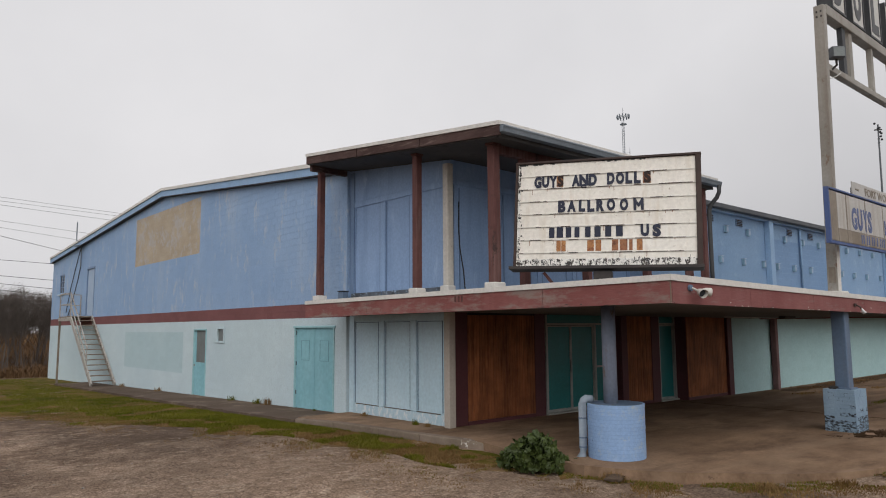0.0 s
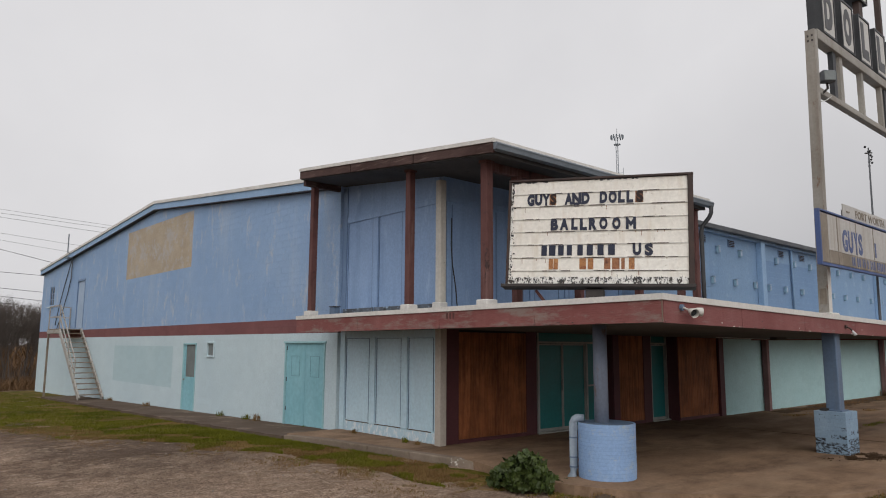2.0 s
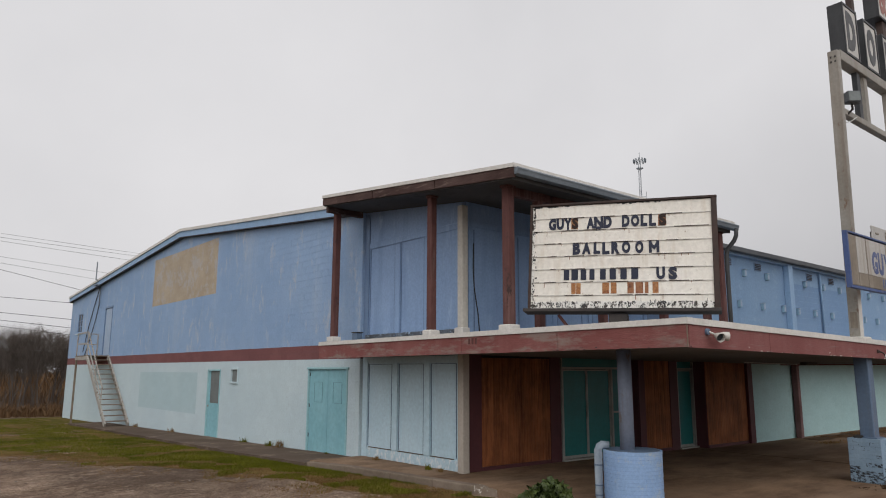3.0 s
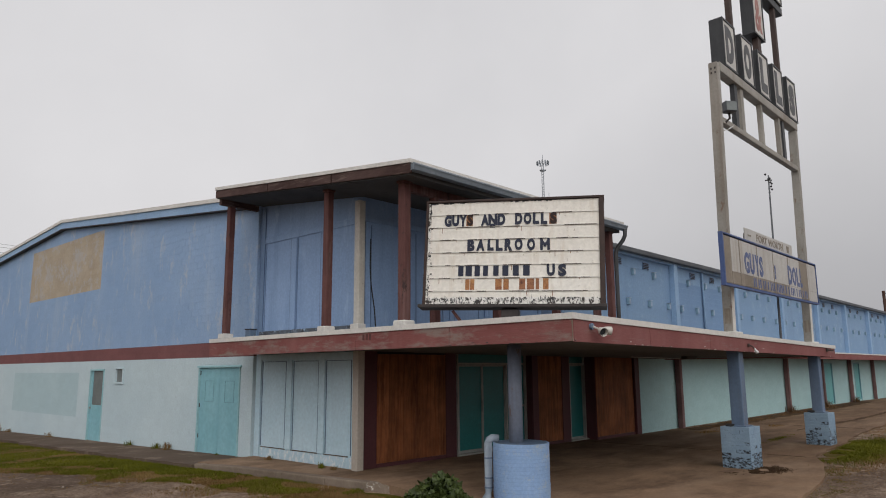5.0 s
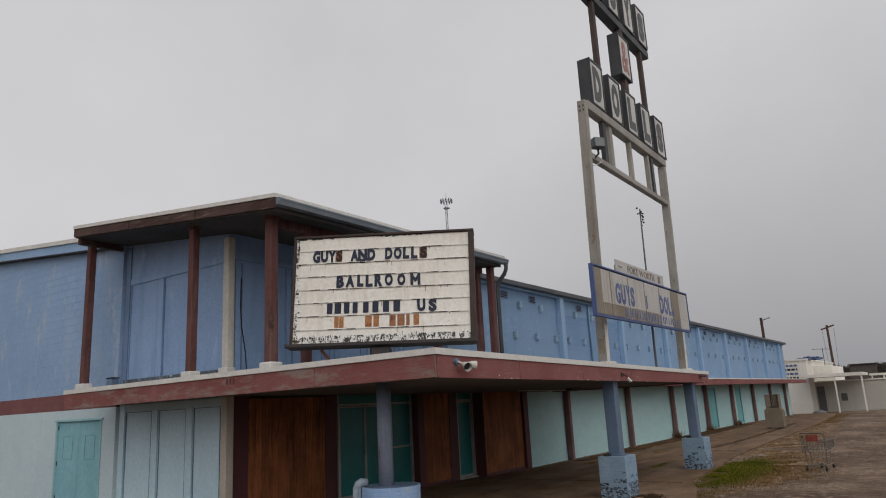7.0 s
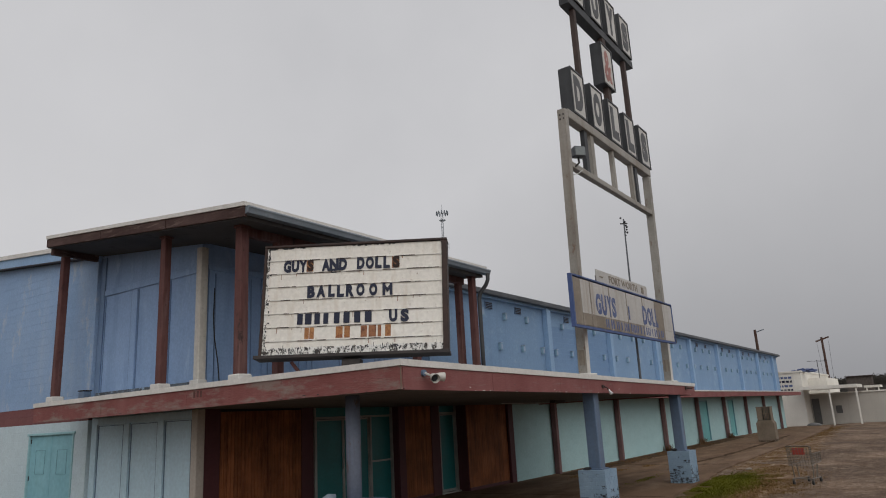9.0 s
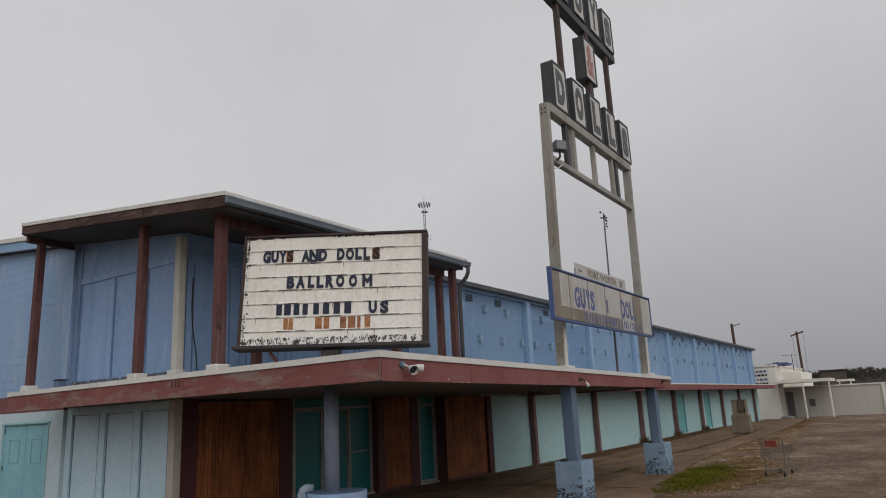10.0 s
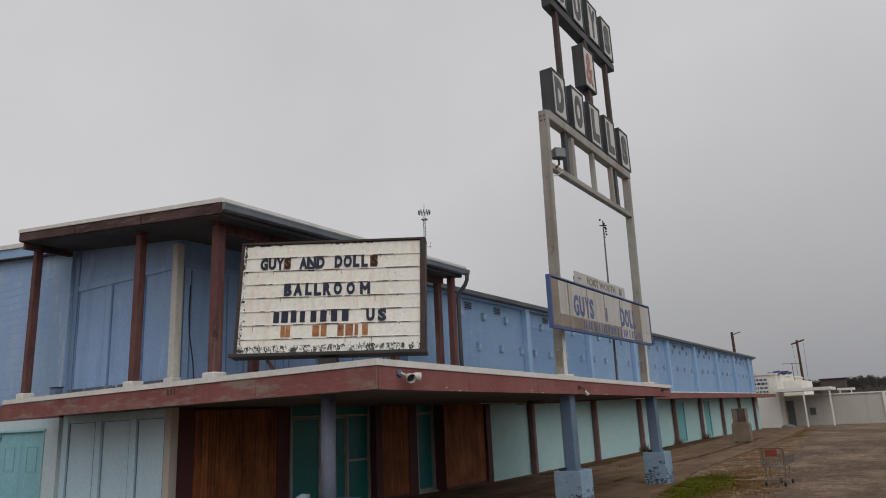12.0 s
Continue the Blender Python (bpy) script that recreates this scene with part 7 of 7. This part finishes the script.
def shopping_cart():
    t = thing("shopping_cart", "abandoned wire shopping cart with a red flap", "cart", at=pose(20.72, 2.20, ground_z(20.7, 2.2), 0, 0, -9) @ Matrix.Diagonal((.88, .96, .86, 1)))
    # x runs forward; basket tapers to the front
    part("chassis", beam(beam(beam(bmesh.new(), (-.42, -.22, .16), (.56, -.14, .13), .022, .022), (-.42, .22, .16), (.56, .14, .13), .022, .022), (-.42, -.22, .16), (-.42, .22, .16), .022, .022), M["wire_metal"], t)
    for y in (-.24, .24):
        part("upright", beam(bmesh.new(), (-.30, y * .9, .17), (-.30, y, .52), .02, .02), M["wire_metal"], t)
        part("upright", beam(bmesh.new(), (.02, y * .85, .17), (.05, y, .50), .02, .02), M["wire_metal"], t)
    back = lambda f: (-.44 - .03 * f, .26, .50 + .50 * f)
    front = lambda f: (.62 + .03 * f, .19, .56 + .22 * f)
    step = 2 / 14

    def rim(g):
        """Height of the basket's rim from back (0) to front (1): it drops behind the seat."""
        return 1.0 if g <= step else .80 - .02 * (g - step)

    def at(g, z, sgn):
        a, b = back(0), front(0)
        return (a[0] + (b[0] - a[0]) * g - .03 * (z - .5) * (1 - g), sgn * (a[1] + (b[1] - a[1]) * g), z)

    def side(sgn):
        bm = bmesh.new()
        for k in range(9):
            z = .53 + .47 * k / 8
            end = 1.0 if z < .80 else step
            tube(bm, [at(0, z, sgn), at(end, z, sgn)], .0042 if k < 8 else .009, 4)
        tube(bm, [at(step, 1.0, sgn), at(step, .80, sgn), at(1, .79, sgn)], .009, 4)
        tube(bm, [at(0, .51, sgn), at(1, .56, sgn)], .009, 4)
        for k in range(15):
            g = k / 14
            tube(bm, [at(g, .51 + .05 * g, sgn), at(g, rim(g), sgn)], .0042 if k not in (0, 2, 14) else .008, 4)
        return bm

    part("side_basket", side(1), M["wire_metal"], t)
    part("side_basket", side(-1), M["wire_metal"], t)
    for name, e in (("front_basket", front), ("back_gate", back)):
        bm = bmesh.new()
        for k in range(8):
            p = e(k / 7)
            tube(bm, [(p[0], -p[1], p[2]), (p[0], p[1], p[2])], .0042, 4)
        for k in range(9):
            g = -1 + 2 * k / 8
            p, q = e(0), e(1)
            tube(bm, [(p[0], p[1] * g, p[2]), (q[0], q[1] * g, q[2])], .0042, 4)
        part(name, bm, M["wire_metal"], t)
    bm = bmesh.new()
    for k in range(9):
        g = -1 + 2 * k / 8
        tube(bm, [(back(0)[0], back(0)[1] * g, back(0)[2]), (front(0)[0], front(0)[1] * g, front(0)[2])], .0042, 4)
    part("basket_floor", bm, M["wire_metal"], t)
    part("seat_flap", new_box(-.445, -.43, -.14, .15, .78, .96, .006), M["red_plastic"], t, "red plastic flap")
    bm = bmesh.new()
    tube(bm, [(-.475, -.26, 1.0), (-.50, -.26, 1.015), (-.50, .26, 1.015), (-.475, .26, 1.0)], .014, 8)
    part("handle", bm, M["wire_metal"], t)
    for x, y in ((-.40, -.22), (-.40, .22), (.52, -.14), (.52, .14)):
        bm = bmesh.new()
        tube(bm, [(x, y - .018, .06), (x, y + .018, .06)], .06, 12)
        w = part("wheel", bm, M["rubber"], t)
        part("fork", new_box(x - .02, x + .02, y - .028, y + .028, .07, .15), M["wire_metal"], w)


shopping_cart()


def old_cabinet():
    t = thing("cabinet", "weathered plywood cabinet with a narrow open shelf unit on top", "cabinet", at=pose(39.2, 6.55, 0.0))
    bm = bmesh.new()
    outline = [(-.40, .09), (.40, .09), (.40, .86), (.30, 1.0), (-.30, 1.0), (-.40, .86)]
    lo, hi = [bm.verts.new((-.32, y, z)) for y, z in outline], [bm.verts.new((.32, y, z)) for y, z in outline]
    bm.faces.new(lo)
    bm.faces.new(hi[::-1])
    for i in range(6):
        j = (i + 1) % 6
        bm.faces.new((lo[j], lo[i], hi[i], hi[j]))
    bmesh.ops.recalc_face_normals(bm, faces=list(bm.faces))
    part("body", bm, M["cabinet_tan"], t)
    for x in (-.27, .27):
        for y in (-.35, 0, .35):
            part("leg", new_box(x - .025, x + .025, y - .025, y + .025, 0, .09), M["cabinet_tan"], t)
    part("top", new_box(-.30, .30, -.32, .32, 1.60, 1.635), M["cabinet_tan"], t)
    part("shelf", new_box(-.28, .27, -.27, .27, 1.30, 1.32), M["cabinet_tan"], t)
    for y0, y1 in ((-.31, -.275), (.275, .31)):
        part("side_panel", new_box(-.29, .29, y0, y1, 1.0, 1.60), M["cabinet_tan"], t)
    part("back_panel", new_box(.275, .295, -.275, .275, 1.0, 1.60), M["far_dark"], t)
    part("door", new_box(-.31, -.292, .06, .30, 1.02, 1.585), M["cabinet_tan"], t)
    for k in range(4):
        part("slat", new_box(-.30, -.285, -.22 + .065 * k, -.19 + .065 * k, 1.02, 1.59), M["cabinet_tan"], t)


old_cabinet()


# ---------------------------------------------------------------- far buildings, poles, masts
def far_buildings():
    zb = ground_z(74, 8) - .05
    t = thing("low_building", "off-white low commercial building with a flat parapet", "building")
    part("wall", new_box(71.5, 90, 9.42, 16, zb, 4.25), M["far_white"], t)
    part("parapet", new_box(71.4, 90.1, 9.34, 16.1, 4.25, 4.4), M["far_white"], t)
    for k, (z, w, c) in enumerate(((3.85, 1.5, "sign_text"), (3.5, 2.2, "letter"), (3.12, 1.9, "sign_text"), (2.75, 2.2, "letter"))):
        rng = random.Random(k)
        a = 10.2
        while a < 10.2 + w:
            q = rng.uniform(.12, .3)
            part("bar", new_box(71.44, 71.461, a, a + q, z - .09, z + .09), M[c], t)
            a += q + .08
    part("sign_panel", new_box(71.462, 71.499, 9.95, 12.6, 2.5, 4.1), M["far_white"], t, "white sign panel")
    for dy, dz, s in ((9.9, 4.5, .25), (10.6, 4.55, .3), (11.3, 4.5, .2)):
        bm = bmesh.new()
        bmesh.ops.create_icosphere(bm, subdivisions=3, radius=s, matrix=Matrix.Diagonal((2, 1.6, .6, 1)))
        for v in bm.verts:
            v.co = v.co * (1 + .7 * noise.noise(v.co * 4 + Vector((dy, 0, 0)))) + Vector((73, dy - 1.2, dz - .1))
        part("tarp", bm, M["tarp"], t, "blue tarp heap on the roof")
    t = thing("low_building", "grey block wall range with dark doorways and a flat roof", "building")
    part("wall", new_box(74.5, 90, -40, 9.41, zb - .2, 2.25), M["far_grey"], t)
    part("coping", new_box(74.4, 90, -40, 9.41, 2.25, 2.36), M["far_white"], t)
    part("upper_wall", new_box(75.2, 84, 7.9, 9.41, 2.36, 3.75), M["far_white"], t)
    for y0, y1, z1 in ((8.70, 9.30, 1.9), (6.95, 7.45, 1.2)):
        part("doorway", new_box(74.46, 74.499, y0, y1, zb + (.1 if z1 > 1.5 else 1.0), z1), M["far_dark"], t)
    for k in range(7):
        y = 1.5 - 5.2 * k
        part("pilaster", new_box(74.40, 74.499, y - .12, y + .12, zb, 2.25), M["far_white"], t)
    t = thing("carport", "flat white carport roof on thin white posts", "carport")
    part("roof", new_box(69.5, 74.4, 5.08, 9.40, 2.66, 2.92), M["far_white"], t)
    part("roof", new_box(74.6, 77.5, 3.75, 5.0, 2.62, 2.80), M["far_white"], t)
    for y in (7.2, 5.2):
        part("post", new_box(69.6, 69.72, y - .06, y + .06, zb, 2.62), M["far_white"], t)
    for y in (3.9, 4.8):
        part("post", new_box(74.7, 74.8, y - .05, y + .05, 2.36, 2.62), M["far_white"], t)
    bm = bmesh.new()
    bmesh.ops.create_icosphere(bm, subdivisions=2, radius=.35, matrix=pose(66.5, 8.3, ground_z(66, 8) + .15) @ Matrix.Diagonal((1, 1.6, .6, 1)))
    tagged(link_mesh("debris", bm, M["far_dark"]), "dark heap of rubbish on the concrete", "debris")


far_buildings()


def utility_pole(x, y, h, lean, arm, label):
    t = thing("utility_pole", label, "pole", at=pose(x, y, ground_z(x, y) - .3, 0, lean, 0))
    bm = bmesh.new()
    tube(bm, [(0, 0, 0), (0, 0, h)], [.17, .12], 10)
    part("pole", bm, M["pole_wood"], t)
    if arm:
        bm = bmesh.new()
        beam(bm, (-.05, .65, h - .45), (-.05, -.75, h - .05), .14, .16)
        part("crossarm", bm, M["pole_wood"], t)
        for y_ in (.55, -.65):
            bm = bmesh.new()
            tube(bm, [(0, y_, h - .4), (0, y_ * .6, 1)], .014, 4)
            part("guy_wire", bm, M["wire"], t)
    else:
        bm = bmesh.new()
        tube(bm, [(0, 0, h - .25), (0, -.5, h - .1), (0, -.75, h - .05)], .05, 6)
        part("lamp_arm", bm, M["grey_metal"], t)


utility_pole(92.0, 9.6, 9.6, -1.0, True, "leaning brown timber utility pole with a crossarm")
utility_pole(69.7, 12.2, 8.9, -2, False, "dark timber pole behind the long building")
t = thing("tv_antenna", "thin roof television antenna on a pole", "antenna", at=pose(80, 9.0, 3.0))
bm = bmesh.new()
tube(bm, [(0, 0, 0), (0, 0, 2.6)], .03, 5)
part("pole", bm, M["wire"], t)
bm = bmesh.new()
tube(bm, [(0, -.9, 2.45), (0, .9, 2.55)], .022, 4)
for k in range(6):
    tube(bm, [(-.3, -.75 + .3 * k, 2.47 + .017 * k), (.3, -.75 + .3 * k, 2.47 + .017 * k)], .015, 4)
part("boom", bm, M["wire"], t)


def cell_tower():
    d, az = 200.0, radians(34.5)
    t = thing("cell_tower", "distant slim lattice mast with antenna rings", "mast", at=pose(1.7 + d * math.cos(az), -.85 + d * math.sin(az), -1))
    h = 64.1
    for k in range(3):
        a = 2 * math.pi * k / 3
        bm = bmesh.new()
        tube(bm, [(.42 * math.cos(a), .42 * math.sin(a), 0), (.36 * math.cos(a), .36 * math.sin(a), h - 2)], .075, 5)
        part("leg", bm, M["grey_metal"], t)
    bm = bmesh.new()
    for k in range(60):
        z = 30 + k * .52
        for i in range(3):
            a, b = 2 * math.pi * i / 3, 2 * math.pi * (i + 1) / 3
            s = 1 if k % 2 else 0
            tube(bm, [(.38 * math.cos(a), .38 * math.sin(a), z + s * .5), (.38 * math.cos(b), .38 * math.sin(b), z + (1 - s) * .5)], .035, 3)
    part("lattice", bm, M["grey_metal"], t)
    for z, r, n in ((h - 1.4, 1.7, 12), (h - 3.6, .8, 8)):
        bm = bmesh.new()
        for k in range(24):
            a, b = 2 * math.pi * k / 24, 2 * math.pi * (k + 1) / 24
            tube(bm, [(r * math.cos(a), r * math.sin(a), z), (r * math.cos(b), r * math.sin(b), z)], .05, 3)
        for k in range(6):
            a = 2 * math.pi * k / 6
            tube(bm, [(0, 0, z), (r * math.cos(a), r * math.sin(a), z)], .05, 3)
        ring = part("ring", bm, M["grey_metal"], t)
        for k in range(n):
            a = 2 * math.pi * k / n
            hh = .9 if r > 1 else .25
            part("antenna_panel", new_box(r * math.cos(a) - .12, r * math.cos(a) + .12, r * math.sin(a) - .12, r * math.sin(a) + .12, z - hh * .6, z + hh * .6), M["grey_metal"], ring)
    bm = bmesh.new()
    tube(bm, [(0, 0, h - 2), (0, 0, h + 1.2)], .06, 4)
    part("spike", bm, M["grey_metal"], t)
    bm = bmesh.new()
    tube(bm, [(0, 0, h - 12), (1.4, -.9, h - 11.8)], .06, 4)
    part("side_arm", bm, M["grey_metal"], t)
    bm = bmesh.new()
    tube(bm, [(1.4, -.9, h - 12.4), (1.4, -.9, h - 10.4)], .06, 4)
    part("whip_antenna", bm, M["grey_metal"], t)


cell_tower()


def wires():
    """Lines strung behind the hall: the height over the lot's edge, and the fall for each metre."""
    for z, fall, r in ((11.88, .048, .011), (11.59, .042, .011), (11.29, .057, .012), (10.10, .077, .010), (9.60, .102, .010), (8.97, .202, .017),
                       (7.20, .033, .018), (6.03, .061, .018), (5.45, .082, .018), (4.99, .102, .018)):
        pts = [(x, 60, z - fall * (x - 9.2) + .0006 * (x - 9.2) ** 2) for x in np.linspace(-28, 38, 12)]
        tagged(link_mesh("overhead_wire", tube(bmesh.new(), pts, r, 4), M["wire"]), "thin dark overhead wire", "wire", "overhead wires")


wires()


# ---------------------------------------------------------------- trees, brush, woods
def bare_tree_mesh(seed, h, spread, levels=5, splits=4):
    rng = random.Random(seed)
    verts, faces = [], []

    def limb(p, d, length, r, level):
        n = 3
        side = d.cross(Vector((rng.uniform(-1, 1), rng.uniform(-1, 1), .3))).normalized()
        up = side.cross(d)
        bend = Vector((rng.uniform(-.2, .2), rng.uniform(-.2, .2), rng.uniform(0, .15))) * length
        q = p + d * length + bend
        r2 = r * .62
        i = len(verts)
        for c, rr in ((p, r), (q, r2)):
            for k in range(n):
                a = 2 * math.pi * k / n
                verts.append(tuple(c + rr * (math.cos(a) * side + math.sin(a) * up)))
        for k in range(n):
            faces.append((i + k, i + (k + 1) % n, i + n + (k + 1) % n, i + n + k))
        if level == 0:
            return
        for _ in range(splits if level > 1 else splits + 1):
            f = rng.uniform(.35, 1.0)
            nd = (d + Vector((rng.uniform(-1, 1), rng.uniform(-1, 1), rng.uniform(-.25, .7))) * spread).normalized()
            limb(p + (q - p) * f, nd, length * rng.uniform(.55, .82), max(r2 * .72, .004), level - 1)

    for _ in range(3):
        limb(Vector((rng.uniform(-.2, .2), rng.uniform(-.2, .2), 0)), Vector((rng.uniform(-.3, .3), rng.uniform(-.3, .3), 1)).normalized(), h * .36, h * .0085, levels)
    me = bpy.data.meshes.new("crown")
    me.from_pydata(verts, [], faces)
    me.materials.append(M["bark"])
    return me


tree_meshes = [bare_tree_mesh(s, 7.0, .66, 5, 4) for s in (1, 2)]
for k, (x, y, s) in enumerate(((8.9, 53, .95), (7.6, 56, .9), (10.5, 58, 1.05), (9.4, 60, 1.0), (5.2, 62, .9), (3.2, 66, 1.0), (0.0, 62, .9), (-5, 70, 1.1), (-12, 74, 1.2), (5.0, 74, 1.15), (12.4, 62, 1.0), (14.0, 69, 1.1))):
    ob = new("bare_tree")
    tagged(ob, "leafless grey shrubby tree with fine twigs", "tree", "bare trees behind the hall")
    ob.matrix_basis = pose(x, y, ground_z(x, y) - .1, 0, 0, 77 * k) @ Matrix.Scale(s, 4)
    b = new("crown", tree_meshes[k % 2])
    b.parent = ob


def brush():
    rng = random.Random(31)
    def spots(n, y0, y1):
        for _ in range(n):
            y = rng.uniform(y0, y1)
            x = rng.uniform(-45, 10.5 + .3 * (y - 47))
            yield x, y, ground_z(x, y)
    blades("brush", "brown dry brush and tall grass", spots(50000, 47.0, 62), .2, .75, M["dry_brush"], 32, .018, 1.6, "brush")
    blades("brush", "brown thicket of low scrub behind the hall", spots(26000, 62, 84), .4, 1.6, M["dry_brush"], 34, .026, 1.5, "brush")
    def belt(n, y0, y1):
        for _ in range(n):
            y = rng.uniform(y0, y1)
            x = rng.uniform(-70, 12 + .32 * (y - 47))
            yield x, y, ground_z(x, y)
    blades("brush", "dense brown thicket far behind the hall", belt(24000, 84, 125), .8, 3.2, M["dry_brush"], 35, .05, 1.2, "brush")
    blades("brush", "tall bare stems of dry brush", spots(5000, 49, 70), .8, 2.2, M["bark"], 33, .010, .6, "brush")


brush()


def woods():
    """Low winter woods on the rise at the horizon: clumps of many small faces with a ragged top."""
    rng = random.Random(41)
    verts, faces = [], []

    def clump(cx, cy, cz, r):
        for _ in range(22):
            p = Vector((rng.gauss(0, .5), rng.gauss(0, .5), rng.gauss(0, .38))) * r + Vector((cx, cy, cz))
            a, s = rng.uniform(0, 6.28), r * rng.uniform(.12, .28)
            d, e = Vector((math.cos(a), math.sin(a), rng.uniform(-.4, .4))) * s, Vector((rng.uniform(-.3, .3), rng.uniform(-.3, .3), 1)) * s
            i = len(verts)
            verts.extend([tuple(p - d - e * .6), tuple(p + d - e * .4), tuple(p + e)])
            faces.append((i, i + 1, i + 2))

    for _ in range(5200):
        a = radians(rng.uniform(-20, 9.5))
        d = rng.uniform(228, 262)
        top = 7.4 + .9 * noise.noise((math.degrees(a) * .55, 2.0, 0)) + .5 * noise.noise((math.degrees(a) * 2.2, 5.0, 0))
        clump(d * math.cos(a), d * math.sin(a), top - abs(rng.gauss(0, 2.2)), rng.uniform(.35, .8))
    for _ in range(4200):
        a = radians(rng.uniform(74, 112))
        d = rng.uniform(190, 230)
        clump(d * math.cos(a), d * math.sin(a), 6.2 + 1.2 * noise.noise((math.degrees(a) * .4, 9.0, 0)) - abs(rng.gauss(0, 3.0)), rng.uniform(.6, 1.3))
    me = bpy.data.meshes.new("woods")
    me.from_pydata(verts, [], faces)
    me.materials.append(M["hill"])
    tagged(new("woods", me), "dark leafless woods on the horizon", "woods", kind="stuff")
    bm = bmesh.new()
    ring = []
    for k in range(41):
        a = radians(-22 + 33 * k / 40)
        h = 8.0 + .3 * math.sin(k * 1.7)
        ring.append([bm.verts.new((dd * math.cos(a), dd * math.sin(a), zz)) for dd, zz in ((200, -1.5), (245, h * .7), (300, h), (420, h + .5), (430, -3))])
    for p, q in zip(ring, ring[1:]):
        for i in range(4):
            bm.faces.new((p[i], q[i], q[i + 1], p[i + 1]))
    tagged(link_mesh("hill", bm, M["hill"], smooth=True), "low wooded rise on the horizon", "hill", kind="structure")
    t = thing("low_building", "long flat brown building on the wooded rise", "building")
    part("wall", new_box(222, 227, 14.5, 20.5, 2.0, 7.2), M["bark"], t)
    part("roof", new_box(221.5, 227.5, 14.2, 20.8, 7.2, 7.4), M["steel_rust"], t)


woods()

# ---------------------------------------------------------------- block courses of the walls
def block_courses(wall, axis, face, u0, u1, z0, top, openings, mat_of, mats, mats_joined, near, course=0.18, length=0.36, joint=0.009, proud=0.007, head=0.0025, seams=()):
    """Painted blocks in running bond on a wall; those of the near stretch are parts of their own, the rest one joined part."""
    shared, verts, faces, index = {}, [], [], []
    made = 0
    k = 0
    while z0 + k * course < top(u0) + 3:
        a, b = z0 + k * course + joint / 2, z0 + (k + 1) * course - joint / 2
        k += 1
        zc = (a + b) / 2
        holes = sorted((o[0] - .004, o[1] + .004) for o in openings if o[2] < zc < o[3])
        u = u0 - (length / 2 if k % 2 else 0)
        while u < u1:
            p, q = max(u, u0) + head / 2, min(u + length, u1) - head / 2
            u += length
            spans = [(p, q)]
            for c in (c for o in seams if o[2] < zc < o[3] for c in o[:2]):
                spans = [s for x, y in spans for s in (((x, c - .001), (c + .001, y)) if x < c < y else ((x, y),))]
            for h0, h1 in holes:
                spans = [s for x, y in spans for s in ((x, min(y, h0)), (max(x, h1), y)) if s[1] - s[0] > .008]
            for p_, q_ in spans:
                if q_ - p_ < .008 or min(top(p_), top(q_)) < b:
                    continue
                m = mat_of((p_ + q_) / 2, zc)
                if near[0] < p_ < near[1] and zc > -.3 and made < 330:
                    key = (round(q_ - p_, 3), m)
                    if key not in shared:
                        w = q_ - p_
                        bm = new_box(*((-proud, .004, 0, w, 0, b - a) if axis == "x" else (0, w, -proud, .004, 0, b - a)), 0.003)
                        me = bpy.data.meshes.new("block")
                        bm.to_mesh(me)
                        bm.free()
                        me.materials.append(mats[m])
                        shared[key] = me
                    ob = new("block", shared[key])
                    ob.parent = wall
                    ob.matrix_basis = pose(face, p_, a) if axis == "x" else pose(p_, face, a)
                    made += 1
                    continue
                i = len(verts)
                for d in (0.003, -proud):
                    for uu, zz in ((p_, a), (q_, a), (q_, b), (p_, b)):
                        verts.append((face + d, uu, zz) if axis == "x" else (uu, face + d, zz))
                for f in ((4, 5, 6, 7), (0, 1, 5, 4), (1, 2, 6, 5), (2, 3, 7, 6), (3, 0, 4, 7)):
                    faces.append([i + v for v in f])
                    index.append(m)
    me = bpy.data.meshes.new("blocks")
    me.from_pydata(verts, [], faces)
    for mt in mats_joined:
        me.materials.append(mt)
    me.polygons.foreach_set("material_index", index)
    bm = bmesh.new()
    bm.from_mesh(me)
    bmesh.ops.recalc_face_normals(bm, faces=bm.faces)
    bm.to_mesh(me)
    bm.free()
    ob = new("blocks", me)
    ob.parent = wall
    tagged(ob, kind="stuff")


block_courses(wall_west, "x", XW + .006, 14.1, Y_END, BAND0 - 18 * 0.18, lambda u: verge_z(u) - .12, WEST_OPENINGS, west_mat, WALL_MATS,
              [M["blue_j"], M["maroon_j"], M["pale_j"], M["tan_j"], M["pale_patch_j"]], (14.1, 17.6), joint=0.007, proud=0.005, seams=(PATCH, REPAINT))
block_courses(wall_south, "y", YS + .006, 20.22, X_END, SLOT - 14 * 0.18, lambda u: SLOT, TEAL_DOORS, lambda u, z: 0, [M["turq"]], [M["turq_j"]], (0, 0), proud=0.003)
block_courses(wall_south, "y", YS + .006, 16.2, X_END, SLOT, lambda u: 5.28, [], lambda u, z: 1 if 23.0 < u < 28.0 and z < 4.82 else 0, [M["blue_s"]], [M["blue_s"], M["blue_s2"]], (0, 0), proud=0.0025)
